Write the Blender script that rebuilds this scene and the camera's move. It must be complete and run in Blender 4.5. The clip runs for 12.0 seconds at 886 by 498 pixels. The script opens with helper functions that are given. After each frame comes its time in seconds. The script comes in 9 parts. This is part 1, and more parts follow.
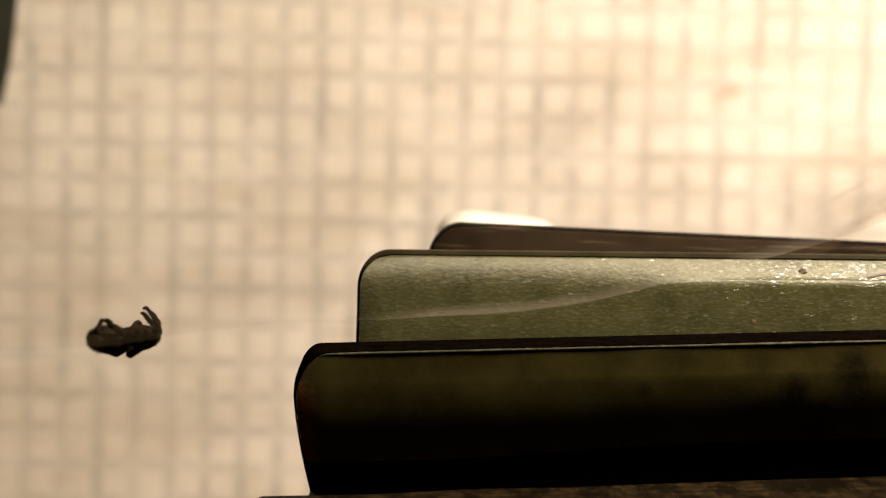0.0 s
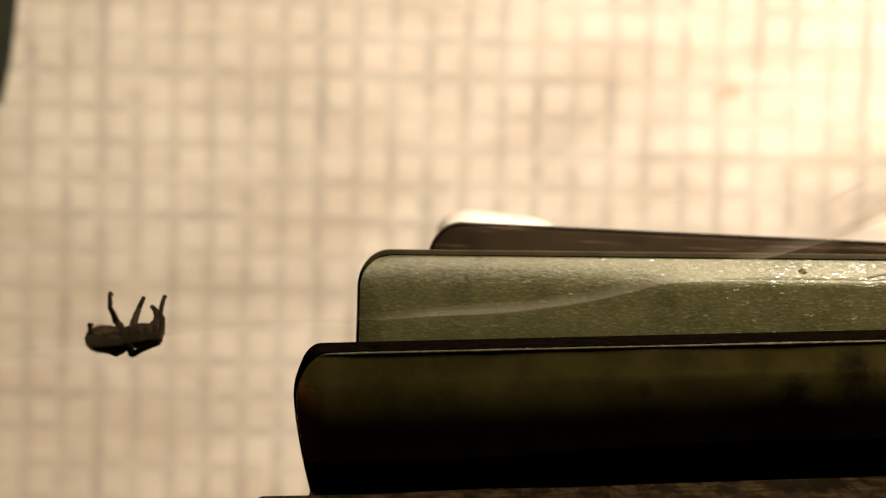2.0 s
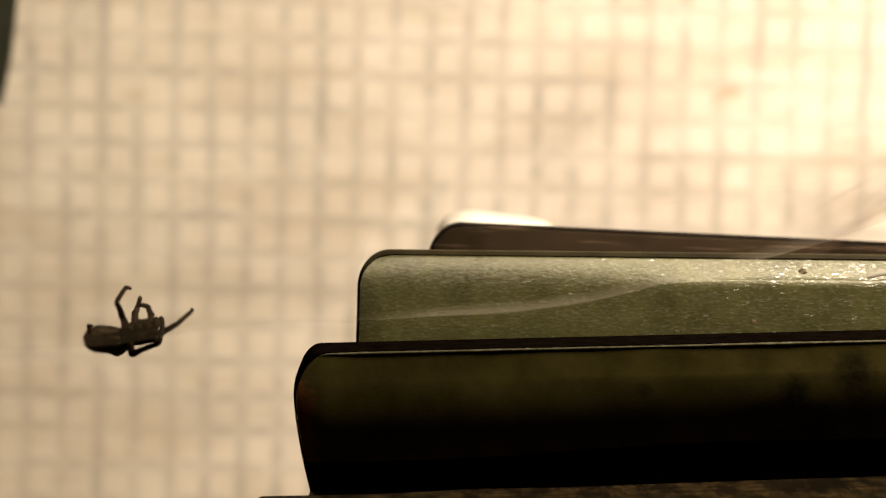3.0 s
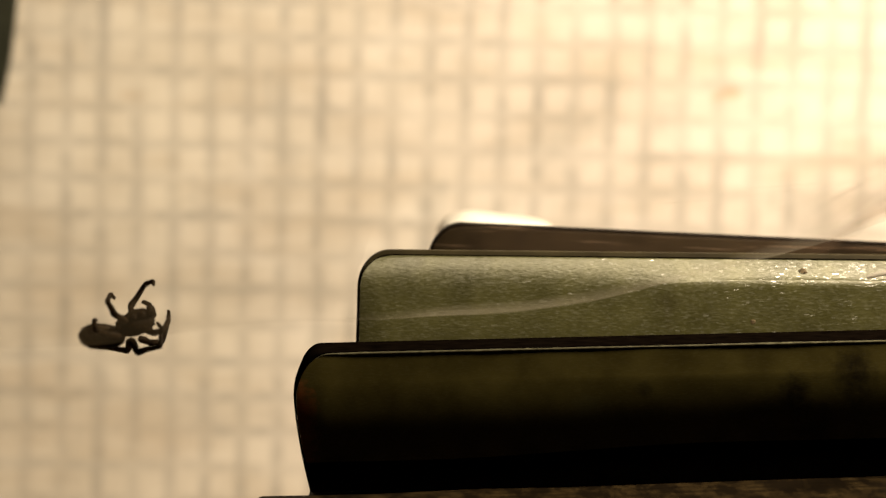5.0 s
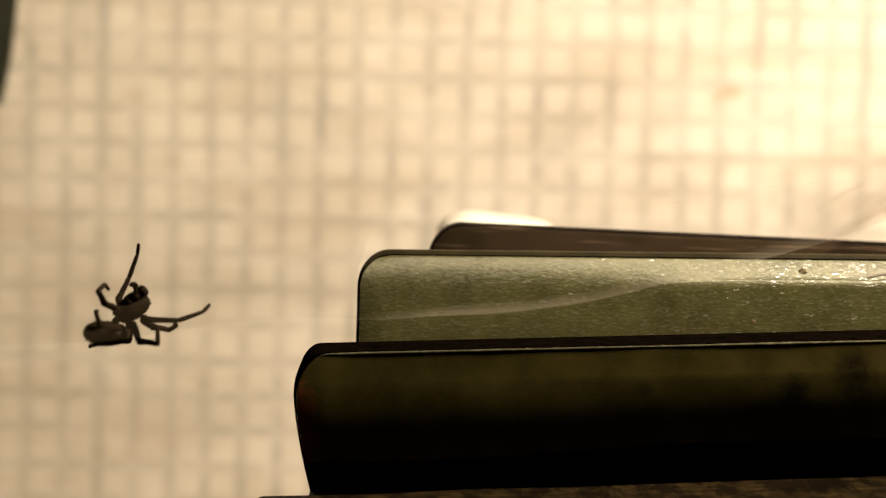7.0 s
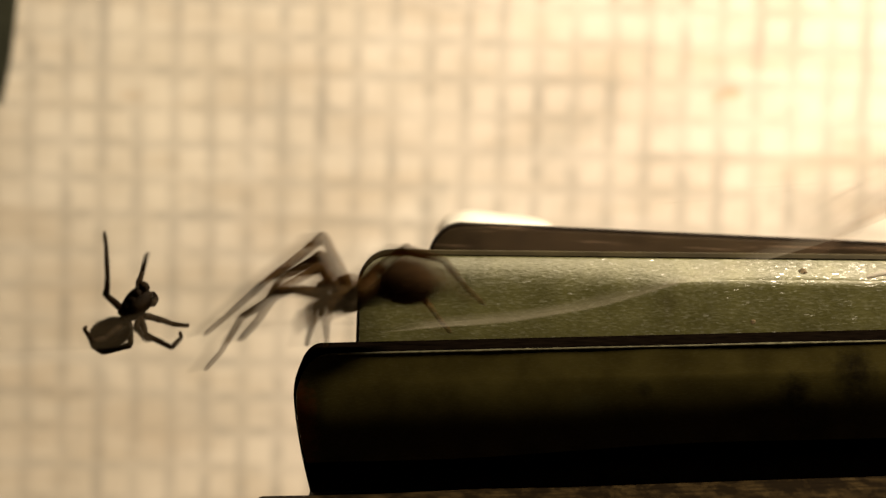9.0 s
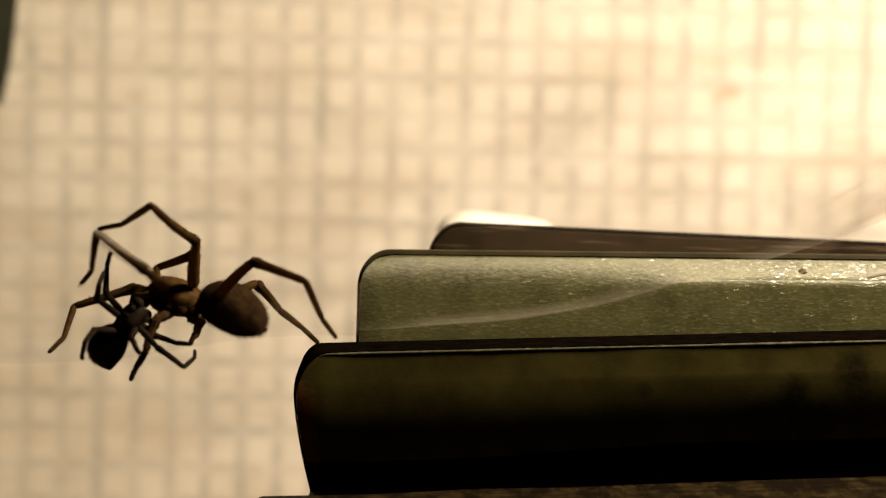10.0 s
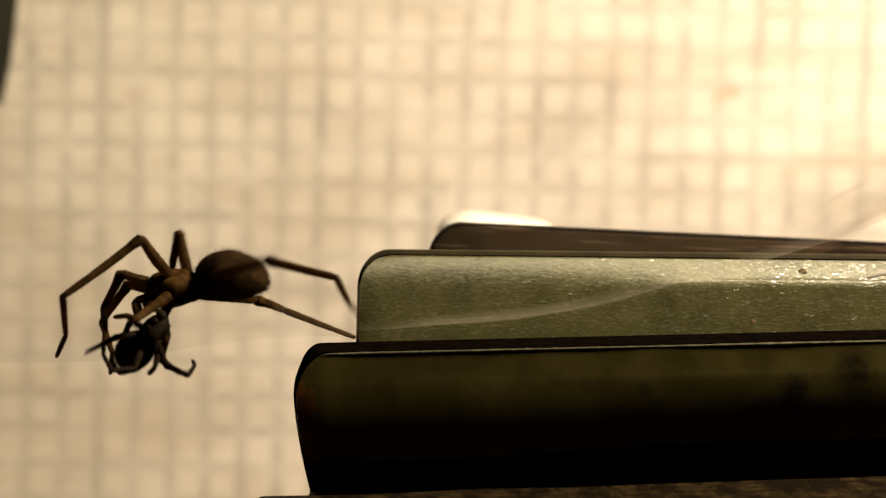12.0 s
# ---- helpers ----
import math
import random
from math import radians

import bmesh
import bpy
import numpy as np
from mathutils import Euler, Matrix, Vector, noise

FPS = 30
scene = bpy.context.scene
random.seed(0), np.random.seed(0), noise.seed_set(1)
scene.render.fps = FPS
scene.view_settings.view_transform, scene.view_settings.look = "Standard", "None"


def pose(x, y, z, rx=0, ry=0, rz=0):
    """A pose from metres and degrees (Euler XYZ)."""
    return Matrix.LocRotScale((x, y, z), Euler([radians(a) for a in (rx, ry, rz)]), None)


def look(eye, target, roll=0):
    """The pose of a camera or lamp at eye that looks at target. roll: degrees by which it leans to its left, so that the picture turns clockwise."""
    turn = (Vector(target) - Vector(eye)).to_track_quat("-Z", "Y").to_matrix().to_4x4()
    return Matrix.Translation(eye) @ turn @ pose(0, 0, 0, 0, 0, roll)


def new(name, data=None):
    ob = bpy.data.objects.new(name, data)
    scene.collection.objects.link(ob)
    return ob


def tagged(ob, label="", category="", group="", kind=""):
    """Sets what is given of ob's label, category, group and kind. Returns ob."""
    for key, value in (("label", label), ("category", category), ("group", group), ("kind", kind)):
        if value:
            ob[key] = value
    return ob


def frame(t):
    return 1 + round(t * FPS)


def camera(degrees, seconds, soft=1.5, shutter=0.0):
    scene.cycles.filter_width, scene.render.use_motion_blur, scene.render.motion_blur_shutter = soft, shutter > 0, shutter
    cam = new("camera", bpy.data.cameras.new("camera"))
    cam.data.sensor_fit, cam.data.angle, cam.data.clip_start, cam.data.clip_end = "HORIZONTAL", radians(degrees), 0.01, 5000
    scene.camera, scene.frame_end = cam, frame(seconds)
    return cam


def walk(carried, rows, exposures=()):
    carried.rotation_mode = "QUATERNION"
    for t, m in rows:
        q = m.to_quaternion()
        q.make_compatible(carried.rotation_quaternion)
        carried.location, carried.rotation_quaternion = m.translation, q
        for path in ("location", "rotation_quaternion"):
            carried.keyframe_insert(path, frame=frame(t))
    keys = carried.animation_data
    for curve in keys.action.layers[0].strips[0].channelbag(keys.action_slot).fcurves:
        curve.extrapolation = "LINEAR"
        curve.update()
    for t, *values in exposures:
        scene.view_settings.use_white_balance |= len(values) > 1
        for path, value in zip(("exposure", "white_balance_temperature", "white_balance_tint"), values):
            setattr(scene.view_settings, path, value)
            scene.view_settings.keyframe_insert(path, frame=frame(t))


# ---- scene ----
# ---------------------------------------------------------------- camera
# a macro lens a quarter of a metre from its subject, a little above it, standing still
cam = camera(18.52, 12.0, soft=1.25, shutter=2.3)
cam.data.dof.use_dof = True
cam.data.dof.focus_distance = 0.2585
cam.data.dof.aperture_fstop = 28
EYE = pose(0, -0.25, 0.0437, 85, 0, 0)
walk(cam, [(0.0, EYE), (12.0, EYE)], exposures=[(0.0, 0.0, 6450, 11), (3.0, 0.0, 6680, 9), (5.5, 0.0, 6900, 7), (12.0, 0.0, 6900, 7)])

# ---------------------------------------------------------------- light
world = bpy.data.worlds.new("room_dusk")
scene.world = world
world.use_nodes = True
world.node_tree.nodes["Background"].inputs["Color"].default_value = (1.0, 0.8, 0.55, 1)
world.node_tree.nodes["Background"].inputs["Strength"].default_value = 0.012


def lamp(name, m, size, watts, colour):
    data = bpy.data.lights.new(name, "AREA")
    data.shape, data.size, data.energy, data.color = "DISK", size, watts, colour
    ob = new(name, data)
    ob.matrix_world = m
    return ob


# the desk lamp's bulb, above and to the right, near the paper
lamp("lamp_bulb", look((0.175, -0.012, 0.193), (-0.01, 0.10, 0.005)), 0.045, 2.05, (1.0, 0.840, 0.650))


# ---------------------------------------------------------------- materials
def material(name):
    m = bpy.data.materials.new(name)
    m.use_nodes = True
    n = m.node_tree.nodes
    return m, n, m.node_tree.links, n["Principled BSDF"]


def node(n, kind, **values):
    made = n.new(kind)
    for key, value in values.items():
        made.inputs[key].default_value = value
    return made


def ramp(n, links, source, stops):
    r = n.new("ShaderNodeValToRGB")
    e = r.color_ramp.elements
    while len(e) < len(stops):
        e.new(0.5)
    for item, (p, c) in zip(e, stops):
        item.position, item.color = p, (*c, 1)
    links.new(source, r.inputs["Fac"])
    return r


def bump(n, links, source, strength, distance, target):
    b = node(n, "ShaderNodeBump", Strength=strength, Distance=distance)
    links.new(source, b.inputs["Height"])
    links.new(b.outputs["Normal"], target.inputs["Normal"])
    return b


def coords(n, links, scale=(1, 1, 1)):
    c = n.new("ShaderNodeTexCoord")
    m = n.new("ShaderNodeMapping")
    m.inputs["Scale"].default_value = scale
    links.new(c.outputs["Object"], m.inputs["Vector"])
    return m.outputs["Vector"]


def noise_of(n, links, vec, scale, detail=4, rough=0.55):
    t = node(n, "ShaderNodeTexNoise", Scale=scale, Detail=detail, Roughness=rough)
    links.new(vec, t.inputs["Vector"])
    return t


def maths(n, links, op, a, b=None, c=None):
    m = n.new("ShaderNodeMath")
    m.operation = op
    for i, v in enumerate((a, b, c)):
        if v is None:
            continue
        if isinstance(v, (int, float)):
            m.inputs[i].default_value = v
        else:
            links.new(v, m.inputs[i])
    return m.outputs[0]


def mixed(n, links, fac, a, b):
    m = n.new("ShaderNodeMix")
    m.data_type = "RGBA"
    for i, v in ((0, fac), (6, a), (7, b)):
        if isinstance(v, (int, float)):
            m.inputs[i].default_value = v
        elif isinstance(v, tuple):
            m.inputs[i].default_value = (*v, 1)
        else:
            links.new(v, m.inputs[i])
    return m.outputs[2]


def squared_paper():
    """Cream paper with a worn 5 mm grid in grey ink, yellowed, cockled and stained."""
    m, n, links, p = material("squared_paper")
    vec = coords(n, links)
    wob = noise_of(n, links, vec, 60, 3)
    sep = n.new("ShaderNodeSeparateXYZ")
    links.new(vec, sep.inputs[0])
    lines = []
    # the upright lines are broad and run a little, the level ones are thinner, fainter and broken
    for axis, half, ink_full, stretch, low, high in (("X", 0.180, 0.57, (150, 1, 60), 0.32, 0.66), ("Z", 0.150, 0.48, (55, 1, 190), 0.38, 0.64)):
        shift = maths(n, links, "MULTIPLY", wob.outputs["Fac"], 0.0010)
        v = maths(n, links, "ADD", sep.outputs[axis], shift)
        v = maths(n, links, "FRACT", maths(n, links, "MULTIPLY", v, 200.0))
        v = maths(n, links, "ABSOLUTE", maths(n, links, "SUBTRACT", v, 0.5))
        line = ramp(n, links, v, [(half * 0.55, (1, 1, 1)), (half * 1.45, (0, 0, 0))])
        wear = noise_of(n, links, coords(n, links, stretch), 1.0, 4, 0.65)
        wear = ramp(n, links, wear.outputs["Fac"], [(low, (0.28,) * 3), (high, (1, 1, 1))])
        blots = noise_of(n, links, coords(n, links, (310, 1, 310)), 1.0, 3, 0.7)
        blots = ramp(n, links, blots.outputs["Fac"], [(0.34, (0.45,) * 3), (0.62, (1.15,) * 3)])
        line = maths(n, links, "MULTIPLY", line.outputs["Color"], blots.outputs["Color"])
        lines.append(maths(n, links, "MULTIPLY", maths(n, links, "MULTIPLY", line, wear.outputs["Color"]), ink_full))
    ink = maths(n, links, "MAXIMUM", lines[0], lines[1])
    tone = noise_of(n, links, vec, 22, 5, 0.6)
    tone = ramp(n, links, tone.outputs["Fac"], [(0.30, (0.70, 0.615, 0.53)), (0.50, (0.775, 0.70, 0.625)), (0.70, (0.83, 0.765, 0.70))])
    # yellower towards the left
    yellower = maths(n, links, "ADD", maths(n, links, "MULTIPLY", sep.outputs["X"], -9.0), maths(n, links, "MULTIPLY", wob.outputs["Fac"], 0.5))
    yellower = ramp(n, links, yellower, [(0.05, (0, 0, 0)), (0.65, (0.75, 0.75, 0.75))])
    tone_out = mixed(n, links, yellower.outputs["Color"], tone.outputs["Color"], (0.765, 0.705, 0.590))
    small = noise_of(n, links, coords(n, links, (70, 1, 130)), 1.0, 5, 0.65)
    small = ramp(n, links, small.outputs["Fac"], [(0.34, (0.84, 0.825, 0.80)), (0.60, (1, 1, 1))])
    base = n.new("ShaderNodeMix")
    base.data_type, base.blend_type = "RGBA", "MULTIPLY"
    base.inputs[0].default_value = 1.0
    links.new(tone_out, base.inputs[6])
    links.new(small.outputs["Color"], base.inputs[7])
    base = base.outputs[2]
    # brown level streaks where damp has dried, then grey smears where the ink has run
    damp = noise_of(n, links, coords(n, links, (30, 1, 170)), 1.0, 4, 0.6)
    damp = ramp(n, links, damp.outputs["Fac"], [(0.50, (0, 0, 0)), (0.68, (0.46, 0.46, 0.46))])
    base = mixed(n, links, damp.outputs["Color"], base, (0.52, 0.42, 0.30))
    smear = noise_of(n, links, coords(n, links, (110, 1, 75)), 1.0, 4, 0.65)
    smear = ramp(n, links, smear.outputs["Fac"], [(0.55, (0, 0, 0)), (0.70, (0.42, 0.42, 0.42))])
    base = mixed(n, links, smear.outputs["Color"], base, (0.46, 0.43, 0.38))
    # one brown drip, and a paler one
    for x, z, rx, rz, k in ((0.0384, 0.0110, 0.0026, 0.0013, 0.62), (0.0366, 0.0104, 0.0013, 0.0010, 0.5), (-0.0440, 0.0085, 0.0030, 0.0012, 0.25)):
        dx = maths(n, links, "DIVIDE", maths(n, links, "SUBTRACT", sep.outputs["X"], x), rx)
        dz = maths(n, links, "DIVIDE", maths(n, links, "SUBTRACT", sep.outputs["Z"], z), rz)
        d = maths(n, links, "ADD", maths(n, links, "MULTIPLY", dx, dx), maths(n, links, "MULTIPLY", dz, dz))
        d = maths(n, links, "ADD", d, maths(n, links, "MULTIPLY", wob.outputs["Fac"], 0.6))
        inside = ramp(n, links, d, [(0.4, (k, k, k)), (1.0, (0, 0, 0))])
        base = mixed(n, links, inside.outputs["Color"], base, (0.52, 0.34, 0.18))
    base = mixed(n, links, ink, base, (0.29, 0.27, 0.24))
    links.new(base, p.inputs["Base Color"])
    p.inputs["Roughness"].default_value = 0.75
    fibre = noise_of(n, links, vec, 1500, 4)
    bump(n, links, fibre.outputs["Fac"], 0.2, 0.0002, p)
    return m


def metallic_paint(name, low, high, flake, rough_low, rough_high, metal, coat, coat_rough, relief_by, patches=(), brushed=0.0):
    """Olive paint with fine metal flakes under a clear coat, scuffed and dusty."""
    m, n, links, p = material(name)
    vec = coords(n, links)
    tone = noise_of(n, links, vec, 180, 5)
    tone = ramp(n, links, tone.outputs["Fac"], [(0.3, low), (0.72, high)])
    streak = noise_of(n, links, coords(n, links, (2000, 2500, 3500)), 1.0, 4, 0.65)
    specks = n.new("ShaderNodeTexVoronoi")
    specks.inputs["Scale"].default_value = 11000
    links.new(coords(n, links, (0.22, 1, 1)), specks.inputs["Vector"])
    glint = ramp(n, links, specks.outputs["Color"], [(0.55, (0, 0, 0)), (0.95, (1, 1, 1))])
    base = mixed(n, links, maths(n, links, "MULTIPLY", glint.outputs["Color"], flake * 0.25), tone.outputs["Color"], (0.50, 0.49, 0.36))
    dirt = noise_of(n, links, vec, 110, 3)
    dirt = ramp(n, links, dirt.outputs["Fac"], [(0.60, (0, 0, 0)), (0.72, (0.32, 0.32, 0.32))])
    base = mixed(n, links, dirt.outputs["Color"], base, (0.040, 0.028, 0.014))
    sep = n.new("ShaderNodeSeparateXYZ")
    links.new(vec, sep.inputs[0])
    ragged = noise_of(n, links, vec, 1400, 4, 0.65)
    for x, z, rx, rz, patch_colour, strength in patches:
        dx = maths(n, links, "DIVIDE", maths(n, links, "SUBTRACT", sep.outputs["X"], x), rx)
        dz = maths(n, links, "DIVIDE", maths(n, links, "SUBTRACT", sep.outputs["Z"], z), rz)
        d = maths(n, links, "ADD", maths(n, links, "MULTIPLY", dx, dx), maths(n, links, "MULTIPLY", dz, dz))
        d = maths(n, links, "ADD", d, maths(n, links, "MULTIPLY", ragged.outputs["Fac"], 0.9))
        inside = ramp(n, links, d, [(0.35, (strength,) * 3), (1.0, (0, 0, 0))])
        base = mixed(n, links, inside.outputs["Color"], base, patch_colour)
    links.new(base, p.inputs["Base Color"])
    p.inputs["Metallic"].default_value = metal
    uneven = maths(n, links, "ADD", maths(n, links, "MULTIPLY", streak.outputs["Fac"], 0.5), maths(n, links, "MULTIPLY", specks.outputs["Color"], 0.5))
    rough = ramp(n, links, uneven, [(0.25, (rough_low,) * 3), (0.72, (rough_high,) * 3)])
    links.new(rough.outputs["Color"], p.inputs["Roughness"])
    p.inputs["Coat Weight"].default_value = coat
    if brushed:
        p.inputs["Anisotropic"].default_value = brushed
        p.inputs["IOR"].default_value = 1.58
        along = n.new("ShaderNodeTangent")
        along.direction_type, along.uv_map = "UV_MAP", "lengthwise"
        links.new(along.outputs[0], p.inputs["Tangent"])
    p.inputs["Specular IOR Level"].default_value = 0.5 if brushed else 0.15
    p.inputs["Coat Roughness"].default_value = coat_rough
    p.inputs["Coat IOR"].default_value = 1.9
    relief = node(n, "ShaderNodeBump", Strength=relief_by, Distance=0.00005)
    links.new(streak.outputs["Fac"], relief.inputs["Height"])
    turn = n.new("ShaderNodeVectorMath")
    turn.operation = "MULTIPLY_ADD"
    turn.inputs[1].default_value = (flake, flake, flake)
    links.new(specks.outputs["Color"], turn.inputs[0])
    off = n.new("ShaderNodeVectorMath")
    off.inputs[1].default_value = (-flake / 2, -flake / 2, -flake / 2)
    links.new(relief.outputs["Normal"], off.inputs[0])
    links.new(off.outputs[0], turn.inputs[2])
    level = n.new("ShaderNodeVectorMath")
    level.operation = "NORMALIZE"
    links.new(turn.outputs[0], level.inputs[0])
    links.new(level.outputs[0], p.inputs["Coat Normal"])
    links.new(relief.outputs["Normal"], p.inputs["Normal"])
    return m


def wood(name, dark, light, scale=1.0):
    m, n, links, p = material(name)
    vec = coords(n, links, (40 * scale, 260 * scale, 260 * scale))
    grain = noise_of(n, links, vec, 1.0, 6, 0.65)
    tone = ramp(n, links, grain.outputs["Fac"], [(0.3, dark), (0.7, light)])
    blot = noise_of(n, links, coords(n, links, (1, 0.35, 1)), 420, 5, 0.65)
    blot = ramp(n, links, blot.outputs["Fac"], [(0.40, (0, 0, 0)), (0.55, (1, 1, 1))])
    links.new(mixed(n, links, maths(n, links, "MULTIPLY", blot.outputs["Color"], 0.9), tone.outputs["Color"], dark), p.inputs["Base Color"])
    p.inputs["Roughness"].default_value = 0.6
    bump(n, links, grain.outputs["Fac"], 0.4, 0.0003, p)
    return m


def plain(name, low, high, scale, rough, relief=0.2, metal=0.0):
    m, n, links, p = material(name)
    vec = coords(n, links)
    t = noise_of(n, links, vec, scale, 5)
    r = ramp(n, links, t.outputs["Fac"], [(0.3, low), (0.7, high)])
    links.new(r.outputs["Color"], p.inputs["Base Color"])
    p.inputs["Roughness"].default_value = rough
    p.inputs["Metallic"].default_value = metal
    fine = noise_of(n, links, vec, scale * 5, 3)
    bump(n, links, fine.outputs["Fac"], relief, 0.3 / scale, p)
    return m


def silk(name, amount, streaks, tint, left=0.08, right=0.92, back=1.0, front=1.0, fine=(35, 700, 700)):
    """A hazy sheet of spun threads: mostly gaps, lit threads in between, thinning out towards its far side and its ends."""
    m, n, links, p = material(name)
    out = n["Material Output"]
    fibres = noise_of(n, links, coords(n, links, (160, 900, 900)), 1.0, 5, 0.7)
    cloud = noise_of(n, links, coords(n, links), 90, 3)
    density = maths(n, links, "MULTIPLY", maths(n, links, "ADD", fibres.outputs["Fac"], 0.5), maths(n, links, "ADD", cloud.outputs["Fac"], 0.5))
    density = maths(n, links, "MULTIPLY", density, amount)
    thread = noise_of(n, links, coords(n, links, fine), 1.0, 3)
    thread = ramp(n, links, thread.outputs["Fac"], [(0.58, (0, 0, 0)), (0.70, (1, 1, 1))])
    density = maths(n, links, "ADD", density, maths(n, links, "MULTIPLY", thread.outputs["Color"], streaks))
    span = n.new("ShaderNodeTexCoord")
    sep = n.new("ShaderNodeSeparateXYZ")
    links.new(span.outputs["Generated"], sep.inputs[0])
    ends = ramp(n, links, sep.outputs["X"], [(0.0, (left == 0,) * 3), (max(left, 0.001), (1, 1, 1)), (min(right, 0.999), (1, 1, 1)), (1.0, (right == 1,) * 3)])
    far = ramp(n, links, sep.outputs["Y"], [(0.0, (front,) * 3), (0.10, (1, 1, 1)), (0.35 * back, (0.62, 0.62, 0.62)), (back, (0, 0, 0))])
    density = maths(n, links, "MULTIPLY", density, maths(n, links, "MULTIPLY", ends.outputs["Color"], far.outputs["Color"]))
    p.inputs["Base Color"].default_value = (*tint, 1)
    p.inputs["Roughness"].default_value = 0.8
    gap = n.new("ShaderNodeBsdfTransparent")
    glow = node(n, "ShaderNodeBsdfTranslucent", Color=(*tint, 1))
    body = n.new("ShaderNodeMixShader")
    body.inputs[0].default_value = 0.5
    links.new(p.outputs[0], body.inputs[1])
    links.new(glow.outputs[0], body.inputs[2])
    mix = n.new("ShaderNodeMixShader")
    links.new(density, mix.inputs[0])
    links.new(gap.outputs[0], mix.inputs[1])
    links.new(body.outputs[0], mix.inputs[2])
    links.new(mix.outputs[0], out.inputs["Surface"])
    return m


def chitin(name, low, high, scale, rough, thin=0.0, sheen=0.06, banded=False):
    """Dull brown cuticle with short hair: mottled, and where it is thin light from behind comes through."""
    m, n, links, p = material(name)
    vec = coords(n, links)
    t = noise_of(n, links, vec, scale, 5, 0.65)
    r = ramp(n, links, t.outputs["Fac"], [(0.34, low), (0.66, high)])
    colour = r.outputs["Color"]
    if banded:
        rings = noise_of(n, links, coords(n, links, (60, 60, 1000)), 1.0, 2, 0.5)
        rings = ramp(n, links, rings.outputs["Fac"], [(0.42, (0.45, 0.42, 0.40)), (0.56, (1, 1, 1))])
        both = n.new("ShaderNodeMix")
        both.data_type, both.blend_type = "RGBA", "MULTIPLY"
        both.inputs[0].default_value = 1.0
        links.new(colour, both.inputs[6])
        links.new(rings.outputs["Color"], both.inputs[7])
        colour = both.outputs[2]
    links.new(colour, p.inputs["Base Color"])
    p.inputs["Roughness"].default_value = rough
    p.inputs["Specular IOR Level"].default_value = sheen
    fine = noise_of(n, links, vec, scale * 3, 4, 0.7)
    bump(n, links, fine.outputs["Fac"], 0.8, 0.00016, p)
    if thin:
        through_light = node(n, "ShaderNodeBsdfTranslucent", Color=(0.25, 0.140, 0.056, 1))
        mix = n.new("ShaderNodeMixShader")
        mix.inputs[0].default_value = thin
        links.new(p.outputs[0], mix.inputs[1])
        links.new(through_light.outputs[0], mix.inputs[2])
        links.new(mix.outputs[0], n["Material Output"].inputs["Surface"])
    return m


PAPER = squared_paper()
OLIVE = metallic_paint("olive_metallic_paint", (0.053, 0.0495, 0.0140), (0.108, 0.1020, 0.0340), 0.44, 0.30, 0.64, 0.18, 0.6, 0.24, 0.60, (), 0.9)
# black patches, and two painted reflections: a pale one, a reddish one at the left
BLACK_PATCH, PALE_REFLECTION, RED_REFLECTION = (0.006, 0.004, 0.002), (0.060, 0.058, 0.026), (0.24, 0.066, 0.018)
FRONT_PATCHES = ((0.0518, 0.0100, 0.0030, 0.0042, BLACK_PATCH, 0.92), (0.0462, 0.0080, 0.0024, 0.0038, BLACK_PATCH, 0.92), (0.0480, 0.0058, 0.0030, 0.0028, BLACK_PATCH, 0.9),
           (0.0322, 0.0090, 0.0014, 0.0012, BLACK_PATCH, 0.6), (0.0268, 0.0074, 0.0024, 0.0020, PALE_REFLECTION, 0.45), (-0.0004, 0.0056, 0.0036, 0.0084, RED_REFLECTION, 0.8))
# the same olive paint again, its colour darkened to stand for shade
OLIVE_SHADED = metallic_paint("shaded_olive_metallic_paint", (0.027, 0.0205, 0.0042), (0.061, 0.0495, 0.0130), 0.03, 0.20, 0.30, 0.0, 0.1, 0.32, 0.06, FRONT_PATCHES)
BROWN_BLACK = metallic_paint("brown_black_paint", (0.0100, 0.0066, 0.0026), (0.030, 0.0205, 0.0086), 0.03, 0.30, 0.45, 0.0, 0.1, 0.32, 0.06)
# rim colours hold the light: black and brown for shade, grey-brown for lit
RIM_SHADED = plain("shaded_metal_rim", (0.0015, 0.001, 0.0007), (0.0045, 0.003, 0.002), 700, 0.85, 0.10, 0.0)
RIM_SHADED.node_tree.nodes["Principled BSDF"].inputs["Specular IOR Level"].default_value = 0.0
RIM_LIT = plain("lit_grey_rim", (0.022, 0.0165, 0.0060), (0.050, 0.040, 0.017), 220, 0.55, 0.02, 0.0)
RIM_LIT.node_tree.nodes["Principled BSDF"].inputs["Specular IOR Level"].default_value = 0.12
RIM_UNLIT = plain("unlit_brown_rim", (0.004, 0.0026, 0.0014), (0.011, 0.0070, 0.0038), 220, 0.6, 0.02, 0.0)
RIM_UNLIT.node_tree.nodes["Principled BSDF"].inputs["Specular IOR Level"].default_value = 0.08
# pale colour of the strip that paints the front bar's edge highlight
EDGE_HIGHLIGHT = plain("pale_highlight_strip", (0.12, 0.110, 0.062), (0.34, 0.32, 0.20), 1600, 0.35, 0.2, 0.35)
RUST = plain("rust", (0.045, 0.029, 0.008), (0.100, 0.064, 0.018), 2500, 0.8)
BOARD = wood("stained_wood", (0.004, 0.0024, 0.0010), (0.040, 0.026, 0.010), 4.0)
BOARD.node_tree.nodes["Principled BSDF"].inputs["Specular IOR Level"].default_value = 0.03
TABLE = wood("table_wood", (0.12, 0.08, 0.045), (0.28, 0.2, 0.12), 0.4)
